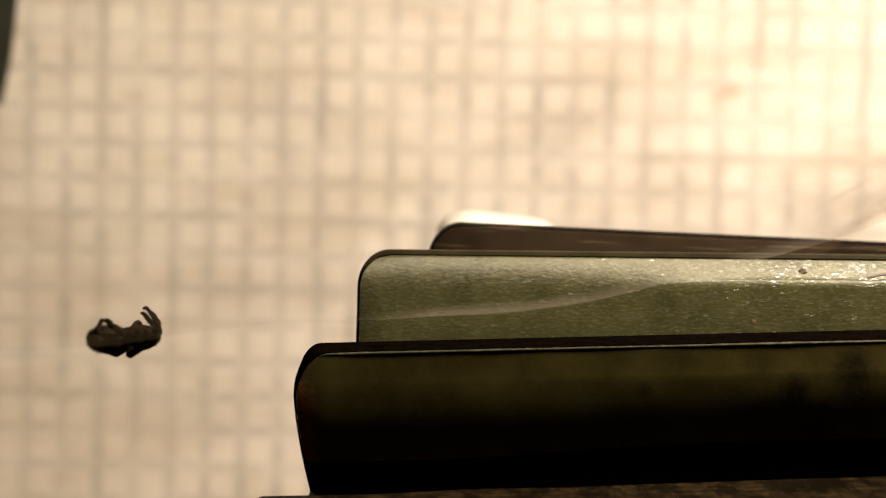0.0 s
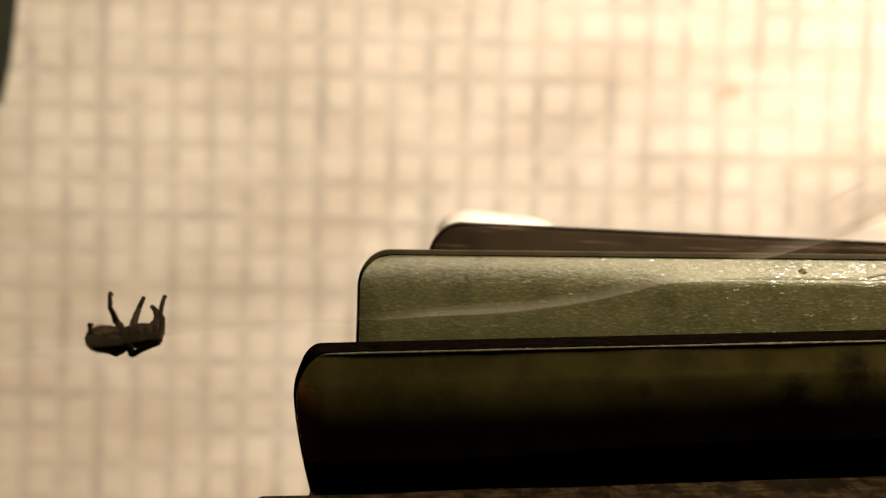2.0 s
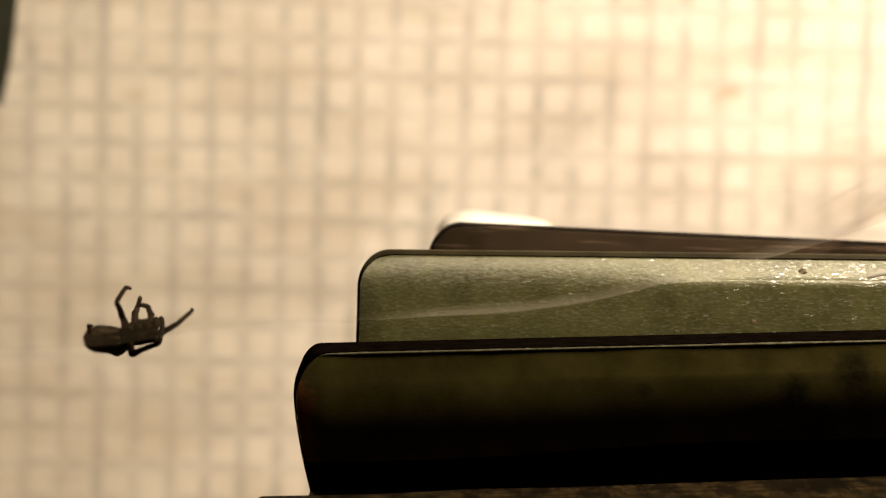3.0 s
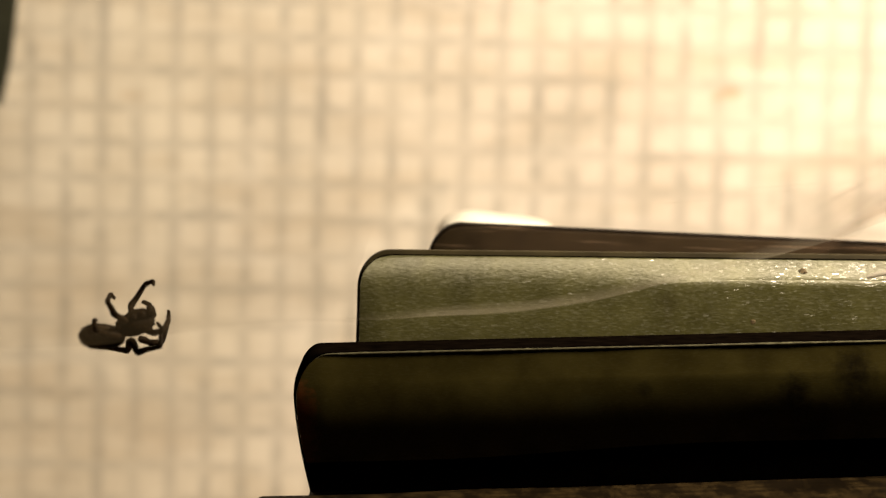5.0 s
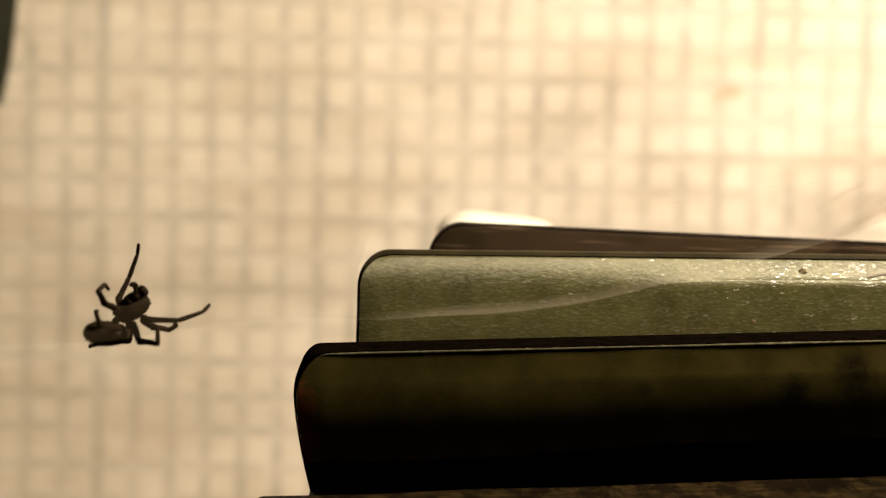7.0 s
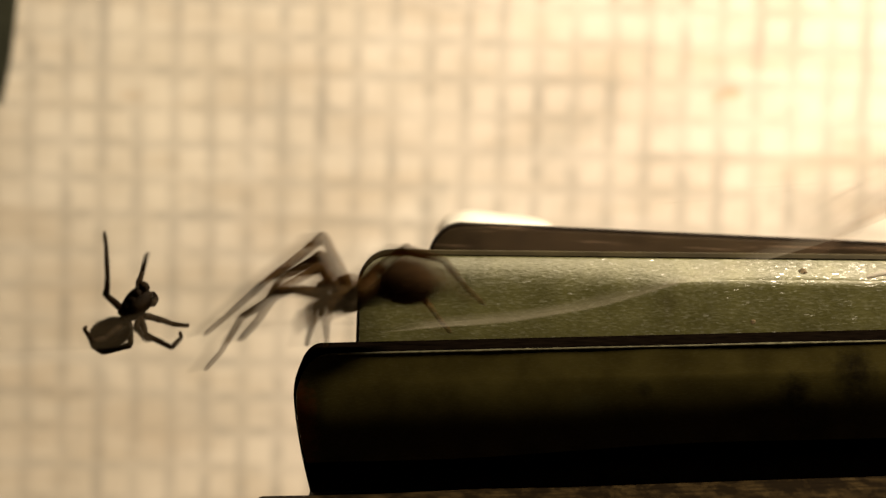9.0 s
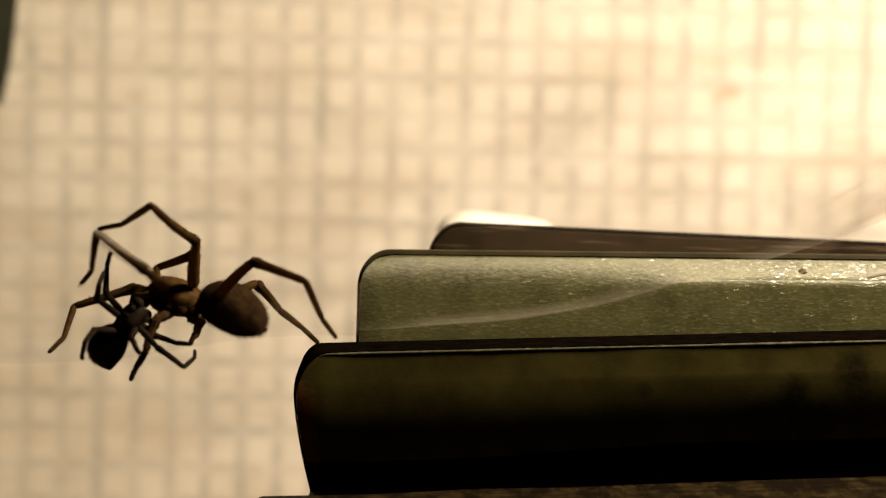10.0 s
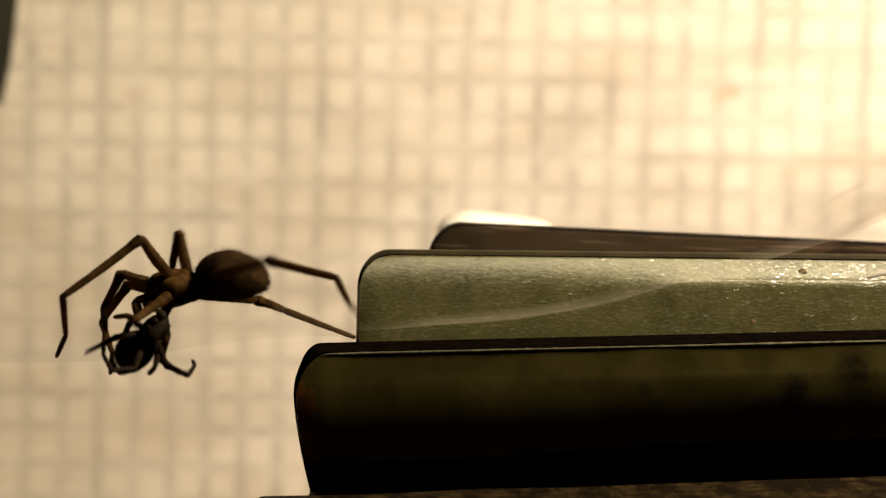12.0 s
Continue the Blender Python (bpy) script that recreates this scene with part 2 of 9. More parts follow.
WALL = plain("dim_wall", (0.20, 0.17, 0.13), (0.26, 0.22, 0.17), 6, 0.9)
CARD = plain("grey_card", (0.30, 0.27, 0.22), (0.38, 0.34, 0.28), 60, 0.85)
PEG = plain("dark_green_plastic", (0.018, 0.020, 0.012), (0.035, 0.036, 0.022), 200, 0.45)
# for the bar added in place of the bright glow at the back
WHITE = plain("plain_white", (0.74, 0.70, 0.62), (0.82, 0.79, 0.72), 120, 0.4)
STEEL = plain("spring_steel", (0.3, 0.28, 0.25), (0.4, 0.38, 0.33), 300, 0.35, 0.1, 1.0)
SILK = silk("spun_silk_sheet", 0.10, 0.0, (0.25, 0.185, 0.100), 0, 1)
SILK_DENSE = silk("dense_spun_silk", 0.18, 0.12, (0.60, 0.53, 0.42), 0.12, 1, 0.65, 0.25)
SILK_VEIL = silk("torn_silk_veil", 0.17, 1.0, (0.42, 0.275, 0.175), 0.12, 0.99, 3.0, 0.8, (75, 2100, 900))
SILK_BROWN = silk("thick_brown_silk", 0.42, 0.10, (0.30, 0.18, 0.105), 0.30, 0.99, 1.0, 0.0)
THREAD = plain("silk_thread", (0.62, 0.58, 0.50), (0.78, 0.73, 0.64), 900, 0.5)
_nodes, _links = THREAD.node_tree.nodes, THREAD.node_tree.links
_glow = node(_nodes, "ShaderNodeBsdfTranslucent", Color=(0.8, 0.75, 0.65, 1))
_mix = _nodes.new("ShaderNodeMixShader")
_links.new(_nodes["Principled BSDF"].outputs[0], _mix.inputs[1])
_links.new(_glow.outputs[0], _mix.inputs[2])
_links.new(_mix.outputs[0], _nodes["Material Output"].inputs["Surface"])
HUNTER_BODY = chitin("brown_carapace", (0.024, 0.0110, 0.0028), (0.125, 0.0640, 0.0150), 700, 0.6, 0.20)
HUNTER_BELLY = chitin("mottled_brown_abdomen", (0.009, 0.0045, 0.0014), (0.040, 0.0205, 0.0064), 1000, 0.9, 0.12)
HUNTER_LEG = chitin("brown_leg", (0.031, 0.0160, 0.0045), (0.112, 0.0600, 0.0165), 1500, 0.75, 0.38, 0.06, True)
PREY_BODY = chitin("black_brown_carapace", (0.005, 0.0031, 0.0014), (0.018, 0.0110, 0.0046), 1200, 0.5, 0.08, 0.04)
PREY_BELLY = chitin("dark_grey_brown_abdomen", (0.010, 0.0064, 0.0030), (0.050, 0.0325, 0.0150), 900, 0.4, 0.14, 0.16)
PREY_LEG = chitin("dark_brown_leg", (0.008, 0.0050, 0.0022), (0.030, 0.0180, 0.0072), 1800, 0.5, 0.20, 0.06, True)
GLOSS_BLACK = plain("glossy_black_eye", (0.004, 0.004, 0.004), (0.01, 0.008, 0.006), 900, 0.12, 0.0)


# ---------------------------------------------------------------- helpers for meshes
def part(name, bm, mat, parent=None, label=""):
    """Link a bmesh as one mesh object under its thing."""
    data = bpy.data.meshes.new(name)
    bm.normal_update()
    for f in bm.faces:
        f.smooth = True
    bm.to_mesh(data)
    bm.free()
    data.materials.append(mat)
    ob = new(name, data)
    ob.parent = parent
    if label:
        ob["label"] = label
    return ob


def sharp(ob, degrees=35):
    ob.data.set_sharp_from_angle(angle=radians(degrees))
    return ob


def thing(name, m, label, category, group="", kind=""):
    ob = new(name)
    ob.empty_display_size = 0.005
    ob.matrix_basis = m
    return tagged(ob, label, category, group, kind)


def box(bm, lo, hi, bevel=0.0):
    made = bmesh.ops.create_cube(bm, size=1)["verts"]
    for v in made:
        v.co = Vector([lo[i] + (v.co[i] + 0.5) * (hi[i] - lo[i]) for i in range(3)])
    if bevel:
        edges = list({e for v in made for e in v.link_edges})
        bmesh.ops.bevel(bm, geom=edges, offset=bevel, segments=3, profile=0.6, affect="EDGES")
    return bm


def rounded_outline(w, h, rx, rz, inward, cut):
    """A bar's end-to-end outline in x and z, shrunk by cut: rounded upper corners, its ends drawn in by inward at the foot."""
    pts = []
    steps = 12
    cx, cz = max(rx - cut, 1e-5), max(rz - cut, 1e-5)
    for i in range(steps + 1):
        a = math.pi - i / steps * math.pi / 2
        pts.append((rx + cx * math.cos(a), h - rz + cz * math.sin(a)))
    for i in range(steps + 1):
        a = math.pi / 2 - i / steps * math.pi / 2
        pts.append((w - rx + cx * math.cos(a), h - rz + cz * math.sin(a)))
    side = 8
    for i in range(1, side + 1):
        f = i / side
        pts.append((w - cut - inward * f ** 1.6, (h - rz) * (1 - f) + cut * 0.3 * f))
    for i in range(side, 0, -1):
        f = i / side
        pts.append((cut + inward * f ** 1.6, (h - rz) * (1 - f) + cut * 0.3 * f))
    return pts


def lofted(shape, rings):
    """A closed shell through the bar's outline at several depths: (depth, how far the outline is shrunk)."""
    bm = bmesh.new()
    loops = [[bm.verts.new((x, y, z)) for x, z in rounded_outline(*shape, cut)] for y, cut in rings]
    n = len(loops[0])
    for a, b in zip(loops, loops[1:]):
        for i in range(n):
            j = (i + 1) % n
            bm.faces.new((a[i], a[j], b[j], b[i]))
    bm.faces.new(list(reversed(loops[0])))
    bm.faces.new(loops[-1])
    bmesh.ops.recalc_face_normals(bm, faces=bm.faces)
    return bm


def ball(bm, centre, radii, seed, rough=0.0, detail=4):
    made = bmesh.ops.create_icosphere(bm, subdivisions=detail, radius=1)["verts"]
    for v in made:
        n = v.co.normalized()
        k = 1 + rough * noise.noise(n * 3 + Vector((seed, 0, 0)))
        v.co = Vector(centre) + Vector((n.x * radii[0], n.y * radii[1], n.z * radii[2])) * k
    return made


# ---------------------------------------------------------------- the place
def slab(name, lo, hi, mat, label=""):
    ob = part(name, box(bmesh.new(), lo, hi), mat)
    return tagged(ob, label or name.replace("_", " "), "wall", kind="structure")


R = 1.2
FLOOR_Z = -0.78
tagged(slab("floor", (-R, -R, FLOOR_Z - 0.05), (R, R, FLOOR_Z), TABLE), "brown wooden floor of a dim room", "floor")
tagged(slab("ceiling", (-R, -R, 1.6), (R, R, 1.65), WALL), "plain ceiling of a dim room", "ceiling")
slab("wall_north", (-R, R, FLOOR_Z), (R, R + 0.1, 1.6), WALL, "plain dim wall behind the table")
slab("wall_south", (-R, -R - 0.1, FLOOR_Z), (R, -R, 1.6), WALL, "plain dim wall facing the table")
slab("wall_east", (R, -R, FLOOR_Z), (R + 0.1, R, 1.6), WALL, "plain dim wall beside the table")
slab("wall_west", (-R - 0.1, -R, FLOOR_Z), (-R, R, 1.6), WALL, "plain dim wall beside the table")

TABLE_Z = -0.030


def table():
    t = thing("table", pose(0, 0.1, FLOOR_Z), "brown wooden table under the board and the paper", "table")
    top = TABLE_Z - FLOOR_Z
    part("tabletop", box(bmesh.new(), (-0.6, -0.13, top - 0.03), (0.6, 0.4, top), 0.003), TABLE, t)
    for x in (-0.55, 0.5):
        for y in (-0.11, 0.3):
            part("leg", box(bmesh.new(), (x, y, 0), (x + 0.05, y + 0.05, top - 0.03), 0.003), TABLE, t)
    return t


table()


def wooden_board():
    bm = box(bmesh.new(), (0, -0.016, -0.030), (0.125, 0.0005, 0), 0.0008)
    box(bm, (0.0048, 0.0006, -0.030), (0.125, 0.080, -0.0002), 0.0008)
    bmesh.ops.subdivide_edges(bm, edges=[e for e in bm.edges if e.calc_length() > 0.02], cuts=12, use_grid_fill=True)
    for v in bm.verts:
        if v.co.z > -0.002:
            v.co.z += 0.00022 * noise.noise(v.co * 160)
    return tagged(part("wooden_board", bm, BOARD), "dark worn wooden board under the metal bars", "board")


board = wooden_board()
board.matrix_basis = pose(-0.0175, 0.0, -0.0013, 0, -1.9, 0)


# squared paper pinned to an upright card, behind everything
def backing_card():
    bm = box(bmesh.new(), (-0.085, 0, 0), (0.085, 0.004, 0.112), 0.0006)
    return tagged(part("backing_card", bm, CARD), "stiff grey card standing behind the squared paper", "card")


backing_card().matrix_basis = pose(0, 0.1262, TABLE_Z)


def squared_sheet():
    bm = bmesh.new()
    bmesh.ops.create_grid(bm, x_segments=60, y_segments=44, size=0.5)
    for v in bm.verts:
        x, z = v.co.x * 0.148, v.co.y * 0.105
        v.co = Vector((x, 0.00035 * noise.noise(Vector((x * 45, 0, z * 45))), z))
    made = bmesh.ops.extrude_face_region(bm, geom=list(bm.faces))["geom"]
    for v in made:
        if isinstance(v, bmesh.types.BMVert):
            v.co.y += 0.00012
    bmesh.ops.recalc_face_normals(bm, faces=bm.faces)
    return tagged(part("squared_paper", bm, PAPER), "yellowed squared paper with a worn grey grid", "paper")


squared_sheet().matrix_basis = pose(0.0009, 0.125, 0.0225, 0, 1.5, 0)


def clothes_peg():
    """A dark green peg over the paper's upper edge: two tapered jaws and a spring between."""
    t = thing("clothes_peg", pose(-0.0628, 0.1232, 0.0310, 0, 3, 0), "dark green plastic peg holding the squared paper", "peg")
    for y0, name in ((0.0, "front_jaw"), (0.0078, "back_jaw")):
        bm = bmesh.new()
        rings = []
        for i in range(9):
            f = i / 8
            half = 0.0022 + 0.0021 * min(1, f * 3) ** 0.6 - 0.0008 * f
            z = 0.052 * f
            rings.append([bm.verts.new((sx * half, y0 + sy * 0.0008, z)) for sx, sy in ((-1, -1), (1, -1), (1, 1), (-1, 1))])
        for a, b in zip(rings, rings[1:]):
            for k in range(4):
                bm.faces.new((a[k], a[(k + 1) % 4], b[(k + 1) % 4], b[k]))
        bm.faces.new(rings[0])
        bm.faces.new(list(reversed(rings[-1])))
        bmesh.ops.recalc_face_normals(bm, faces=bm.faces)
        sharp(part(name, bm, PEG, t))
    bm = bmesh.new()
    bmesh.ops.create_cone(bm, cap_ends=True, segments=16, radius1=0.0026, radius2=0.0026, depth=0.009, matrix=pose(0, 0.004, 0.049, 0, 90, 0))
    part("spring", bm, STEEL, t, "small steel spring")
    return t


clothes_peg()


def along_plate(pair, x):
    """A measure that changes from the first number to the second along a bar's length."""
    k = min(1, max(0, (x - 0.010) / 0.030))
    return pair[0] + (pair[1] - pair[0]) * k * k * (3 - 2 * k)


def face_depth(shape, curve, bend, crease, power, round_face, x, z):
    """How far the front plate lies behind its foremost line at x and z: rounded below, bending back over its topmost stretch, curve metres high at one end and the other."""
    h = shape[1]
    curve, bend, power = along_plate(curve, x), along_plate(bend, x), along_plate(power, x)
    over = max(0, z - (h - curve)) / curve
    low = max(0, (h - curve) - z)
    top, foot, late = along_plate(round_face[0], x), *round_face[1:]
    y = crease * min(1, over * 4) + bend * over ** power
    return y - top * low + (top - foot) * low ** late / (late * (h - curve) ** (late - 1))


def plate_mesh(shape, deep, *form):
    """A bar's front plate with a thin rounded border."""
    w, h, rx, rz, inward = shape
    bm = bmesh.new()
    rows = []
    for i in range(41):
        row = []
        for k in range(37):
            curve = along_plate(form[0], w * k / 36)
            z = (h - curve) * i / 24 if i <= 24 else h - curve * (1 - (i - 24) / 16)
            if z > h - rz:
                q = min(1, (z - (h - rz)) / rz)
                inset = rx * (1 - math.sqrt(max(0, 1 - q * q)))
            else:
                inset = inward * (1 - z / (h - rz)) ** 1.6
            x = inset + (w - 2 * inset) * k / 36
            row.append(bm.verts.new((x, face_depth(shape, *form, w * k / 36, z), z)))
        rows.append(row)
    for a, b in zip(rows, rows[1:]):
        for k in range(36):
            bm.faces.new((a[k], a[k + 1], b[k + 1], b[k]))
    edges = [e for e in bm.edges if e.is_boundary]
    made = bmesh.ops.extrude_edge_only(bm, edges=edges)["geom"]
    for v in made:
        if isinstance(v, bmesh.types.BMVert):
            v.co.y = deep
            v.co.x += 0.00008 if v.co.x < w / 2 else -0.00008
    bmesh.ops.recalc_face_normals(bm, faces=bm.faces)
    bmesh.ops.bevel(bm, geom=[e for e in bm.edges if len(e.link_faces) == 2 and e.calc_face_angle(0) > 0.8], offset=0.00012, segments=2, profile=0.6, affect="EDGES")
    uv = bm.loops.layers.uv.new("lengthwise")
    for f in bm.faces:
        for loop in f.loops:
            loop[uv].uv = (loop.vert.co.x / w, loop.vert.co.z / h)
    return bm


def metal_bar(m, shape, thick, lip, curve, bend, crease, power, paint, rim, label, spots=(), trim=False, round_face=((0, 0), 0, 2), corner=(0.0002, 0.0004)):
    """A flat bar standing on its long edge: a dark body, its rim showing round a painted front plate that curves back along its top."""
    t = thing("metal_bar", m, label, "metal bar", "stacked metal bars")
    w, h, rx, rz, inward = shape
    edge = max(bend) + crease + 0.00016
    outer = (w + 0.0006, h + lip, rx + corner[0], rz + corner[1], inward)
    body = sharp(part("body", lofted(outer, [(edge, 0.00040), (edge + 0.00008, 0.00018), (edge + 0.00045, 0.0), (thick - 0.0005, 0.0), (thick - 0.00012, 0.00018), (thick, 0.0005)]), rim, t), 40)
    body.matrix_basis = pose(-0.0003, 0, 0)
    plate = sharp(part("front_plate", plate_mesh(shape, edge + 0.0001, curve, bend, crease, power, round_face), paint, t, "painted front, curving back along the top"), 55)
    # a black strip put in for the shadow between plate and rim
    shadow_gap = (w + 0.00026, h + 0.00016, rx + 0.0001, rz + 0.0002, inward)
    gap_strip = sharp(part("shadow_gap", lofted(shadow_gap, [(edge - 0.00012, 0.00004), (edge - 0.00002, 0.0), (edge + 0.0004, 0.0)]), RIM_SHADED, t, "black strip for the shadow round the front plate"), 40)
    gap_strip.matrix_basis = pose(-0.00013, 0, 0)
    if trim:
        # a pale strip laid where the lamp's highlight runs along the top edge
        bm = bmesh.new()
        rings = []
        for x, z in rounded_outline(w, h, rx, rz, inward, 0.00006)[3:13] + [(rx + (w - 2 * rx) * k / 30, h - 0.00006) for k in range(1, 24)]:
            r = 0.00022 * min(1.0, 0.35 + (x / 0.008)) * (1 + 0.5 * noise.noise(Vector((x * 900, 0, 0))))
            rings.append([bm.verts.new((x + 0.3 * r * math.cos(a), bend[0] + 0.00004 + r * math.cos(a), z + r * math.sin(a))) for a in (0.5, 2.6, 4.7)])
        for a, b in zip(rings, rings[1:]):
            for k in range(3):
                bm.faces.new((a[k], a[(k + 1) % 3], b[(k + 1) % 3], b[k]))
        bmesh.ops.recalc_face_normals(bm, faces=bm.faces)
        part("edge_highlight", bm, EDGE_HIGHLIGHT, plate, "bright strip standing in for the highlight along the top edge")
    for x, z, r in spots:
        bm = bmesh.new()
        ball(bm, (0, 0, 0), (r * 1.15, r * 0.06, r), 3 + x * 999, 0.45, 3)
        form = (shape, curve, bend, crease, power, round_face, x)
        slope = (face_depth(*form, z + 0.0002) - face_depth(*form, z - 0.0002)) / 0.0004
        part("rust_spot", bm, RUST, plate, "small brown rust spot").matrix_basis = pose(x, face_depth(*form, z), z, -math.degrees(math.atan(slope)), 0, 0)
    return t


# width, height, corner across, corner down, ends drawn in at the foot
metal_bar(pose(-0.0134, -0.0004, -0.0010, 0, -1.35, 0), (0.098, 0.0130, 0.0033, 0.0043, 0.0013), 0.0086, 0.00012, (0.0028, 0.0028), (0.00062, 0.00062), 0.0, (1.0, 1.0), OLIVE_SHADED, RIM_SHADED, "olive metal bar with rounded corners, coloured dark for shade, standing on the wooden board", (), True, ((0.18, 0.10), -0.66, 2.15), (-0.0009, -0.0002))
metal_bar(pose(-0.0083, 0.0094, 0.0002, -16, 0.6, 0), (0.090, 0.0207, 0.0030, 0.0034, -0.0003), 0.0085, 0.00075, (0.0042, 0.0023), (0.00082, 0.00100), 0.0, (2.3, 0.75), OLIVE, RIM_LIT, "olive metallic bar with glittering upper edge, leaning back", [(0.0434, 0.01945, 0.00036), (0.0384, 0.0143, 0.00022)], False, ((0.0, 0.0), -0.26, 2))
metal_bar(pose(-0.0022, 0.0270, 0.0004, 0, 2.7, 0), (0.086, 0.02155, 0.0032, 0.0040, -0.0002), 0.0040, 0.00020, (0.0030, 0.0030), (0.00030, 0.00030), 0.00003, (1.7, 1.7), BROWN_BLACK, RIM_UNLIT, "brown-black metal bar at the back, covered by silk")


def glow_stand_in():
    """A short pale bar with well-rounded ends behind the metal ones, added to stand in for a bright glow, full in the
    lamp's light.
    """
    bm = lofted((0.0156, 0.0226, 0.0046, 0.0032, 0.0), [(0.0, 0.0016), (0.0006, 0.0005), (0.0018, 0.0), (0.0102, 0.0), (0.0114, 0.0005), (0.012, 0.0016)])
    return tagged(part("glow_stand_in", bm, WHITE), "white bar added in place of a bright glow behind the metal bars", "bar")


glow_stand_in().matrix_basis = pose(-0.0033, 0.066, -0.0021, 0, 7.4, 0)


# ---------------------------------------------------------------- silk
def silk_sheet(name, m, x0, x1, y0, y1, lift, sag, mat, label, wave=0.0004, dip=(-1, 1, 0), rise=0.0):
    """A thin spun sheet: x0 to x1 wide, y0 to y1 deep, rising by lift along x, sagging in the middle, its edges uneven.
    dip: lower by the third number left of the first, back at its height from the second on. rise: how much higher it hangs a finger's width behind its near edge."""
    bm = bmesh.new()
    nx, ny = 48, 20
    grid = []
    for i in range(nx + 1):
        u = i / nx
        edge = 0.0012 * noise.noise(Vector((u * 7, 3.1, y0 * 90)))
        row = []
        for j in range(ny + 1):
            v = j / ny
            x = x0 + (x1 - x0) * u
            y = y0 + edge + (y1 - y0 - edge) * v
            k = min(1, max(0, (x - dip[0]) / (dip[1] - dip[0])))
            z = lift * u ** 1.8 - sag * 4 * u * (1 - u) - dip[2] * (1 - k * k * (3 - 2 * k)) + rise * min(1, max(0, y - y0 - edge) / 0.013) ** 0.85 + wave * noise.noise(Vector((x * 110, y * 110, 1.7)))
            row.append(bm.verts.new((x, y, z)))
        grid.append(row)
    for a, b in zip(grid, grid[1:]):
        for j in range(ny):
            bm.faces.new((a[j], b[j], b[j + 1], a[j + 1]))
    ob = part(name, bm, mat)
    ob.matrix_basis = m
    return tagged(ob, label, "spider web")


def silk_threads(name, strands, radius, label, flat=1.0):
    """Loose strands, each a thin tube from one point to another with a little sag."""
    t = thing(name, pose(0, 0, 0), label, "spider web")
    for a, b, sag in strands:
        bm = bmesh.new()
        a, b = Vector(a), Vector(b)
        side = (b - a).cross(Vector((0, 1, 0.3))).normalized()
        up = side.cross(b - a).normalized()
        if flat > 1:
            side, up = (side * 0.5 + up * 0.85).normalized() * flat, (side * 0.85 - up * 0.5).normalized()
        rings = []
        for i in range(9):
            f = i / 8
            r = radius * (0.35 + 0.65 * math.sin(math.pi * (0.06 + 0.88 * f)) ** 0.5)
            c = a.lerp(b, f) - Vector((0, 0, sag * 4 * f * (1 - f)))
            rings.append([bm.verts.new(c + r * (math.cos(k * 1.257) * side + math.sin(k * 1.257) * up)) for k in range(5)])
        for p, q in zip(rings, rings[1:]):
            for k in range(5):
                bm.faces.new((p[k], p[(k + 1) % 5], q[(k + 1) % 5], q[k]))
        bmesh.ops.recalc_face_normals(bm, faces=bm.faces)
        part("strand", bm, THREAD, t)
    return t


web_near = silk_sheet("web_sheet", pose(-0.009, -0.0108, 0.01625), -0.066, 0.0012, -0.0012, 0.095, 0.0, 0.0001, SILK, "hazy sheet of spider silk stretched past the metal bars", 0.0003, (-0.0250, -0.0065, 0.0021), 0.0034)
web_far = silk_sheet("web_sheet", pose(-0.009, 0, 0.0154), 0.0, 0.068, -0.0012, 0.0125, 0.0165, 0.0004, SILK_DENSE, "hazy sheet of spider silk across the olive bar")
silk_sheet("web_sheet", pose(-0.0015, 0.0250, 0.0157, 78, 2.7, 0), -0.001, 0.066, 0.0, 0.0066, 0.0, 0.0, SILK_VEIL, "brownish veil of spider silk over the back bar", 0.0003)
silk_sheet("web_sheet", pose(0.0340, 0, 0.0172, 0, -30, 0), 0.0, 0.030, 0.018, 0.066, 0.0, -0.0004, SILK_BROWN, "torn veil of brownish silk rising behind the bars", 0.0010)
rng = random.Random(5)
strands = []
for i in range(6):
    x = rng.uniform(0.014, 0.036)
    y = rng.uniform(0.012, 0.030)
    strands.append(((x, y, 0.0210 + 0.010 * rng.random() * (x / 0.05)), (x + rng.uniform(0.012, 0.03), y + rng.uniform(-0.004, 0.008), 0.0222 + rng.uniform(0.0, 0.006)), rng.uniform(0, 0.0006)))
silk_threads("web_threads", strands, 0.000006, "fine silk threads strung over the back bars")
loose = [((-0.0118, 0.0, 0.0196), (-0.0102, 0.001, 0.0200), 0), ((-0.0215, 0, 0.0215), (-0.0208, 0, 0.0217), 0)]
silk_threads("loose_threads", loose, 0.000012, "short loose silk threads by the olive bar")
# a white strand added where the olive bar shows a sharp lamp glint
silk_threads("glint_strand", [((0.0388, -0.0025, 0.01945), (0.0422, -0.0023, 0.02000), -0.0001)], 0.00014, "short thick white strand standing in for a glint on the olive bar", 2.2)


# ---------------------------------------------------------------- spiders
def hairs(bm, roots, length, radius, lean, rng):
    """Fine hairs: a thin three-sided spike for each root and normal."""
    for p, n in roots:
        d = (n + Vector(lean) + Vector((rng.uniform(-0.3, 0.3), rng.uniform(-0.3, 0.3), rng.uniform(-0.3, 0.3)))).normalized()
        side = d.orthogonal().normalized()
        other = d.cross(side)
        tip = bm.verts.new(p + d * length * rng.uniform(0.6, 1.2))
        ring = [bm.verts.new(p - d * radius + radius * (math.cos(k * 2.094) * side + math.sin(k * 2.094) * other)) for k in range(3)]
        for k in range(3):
            bm.faces.new((ring[k], ring[(k + 1) % 3], tip))


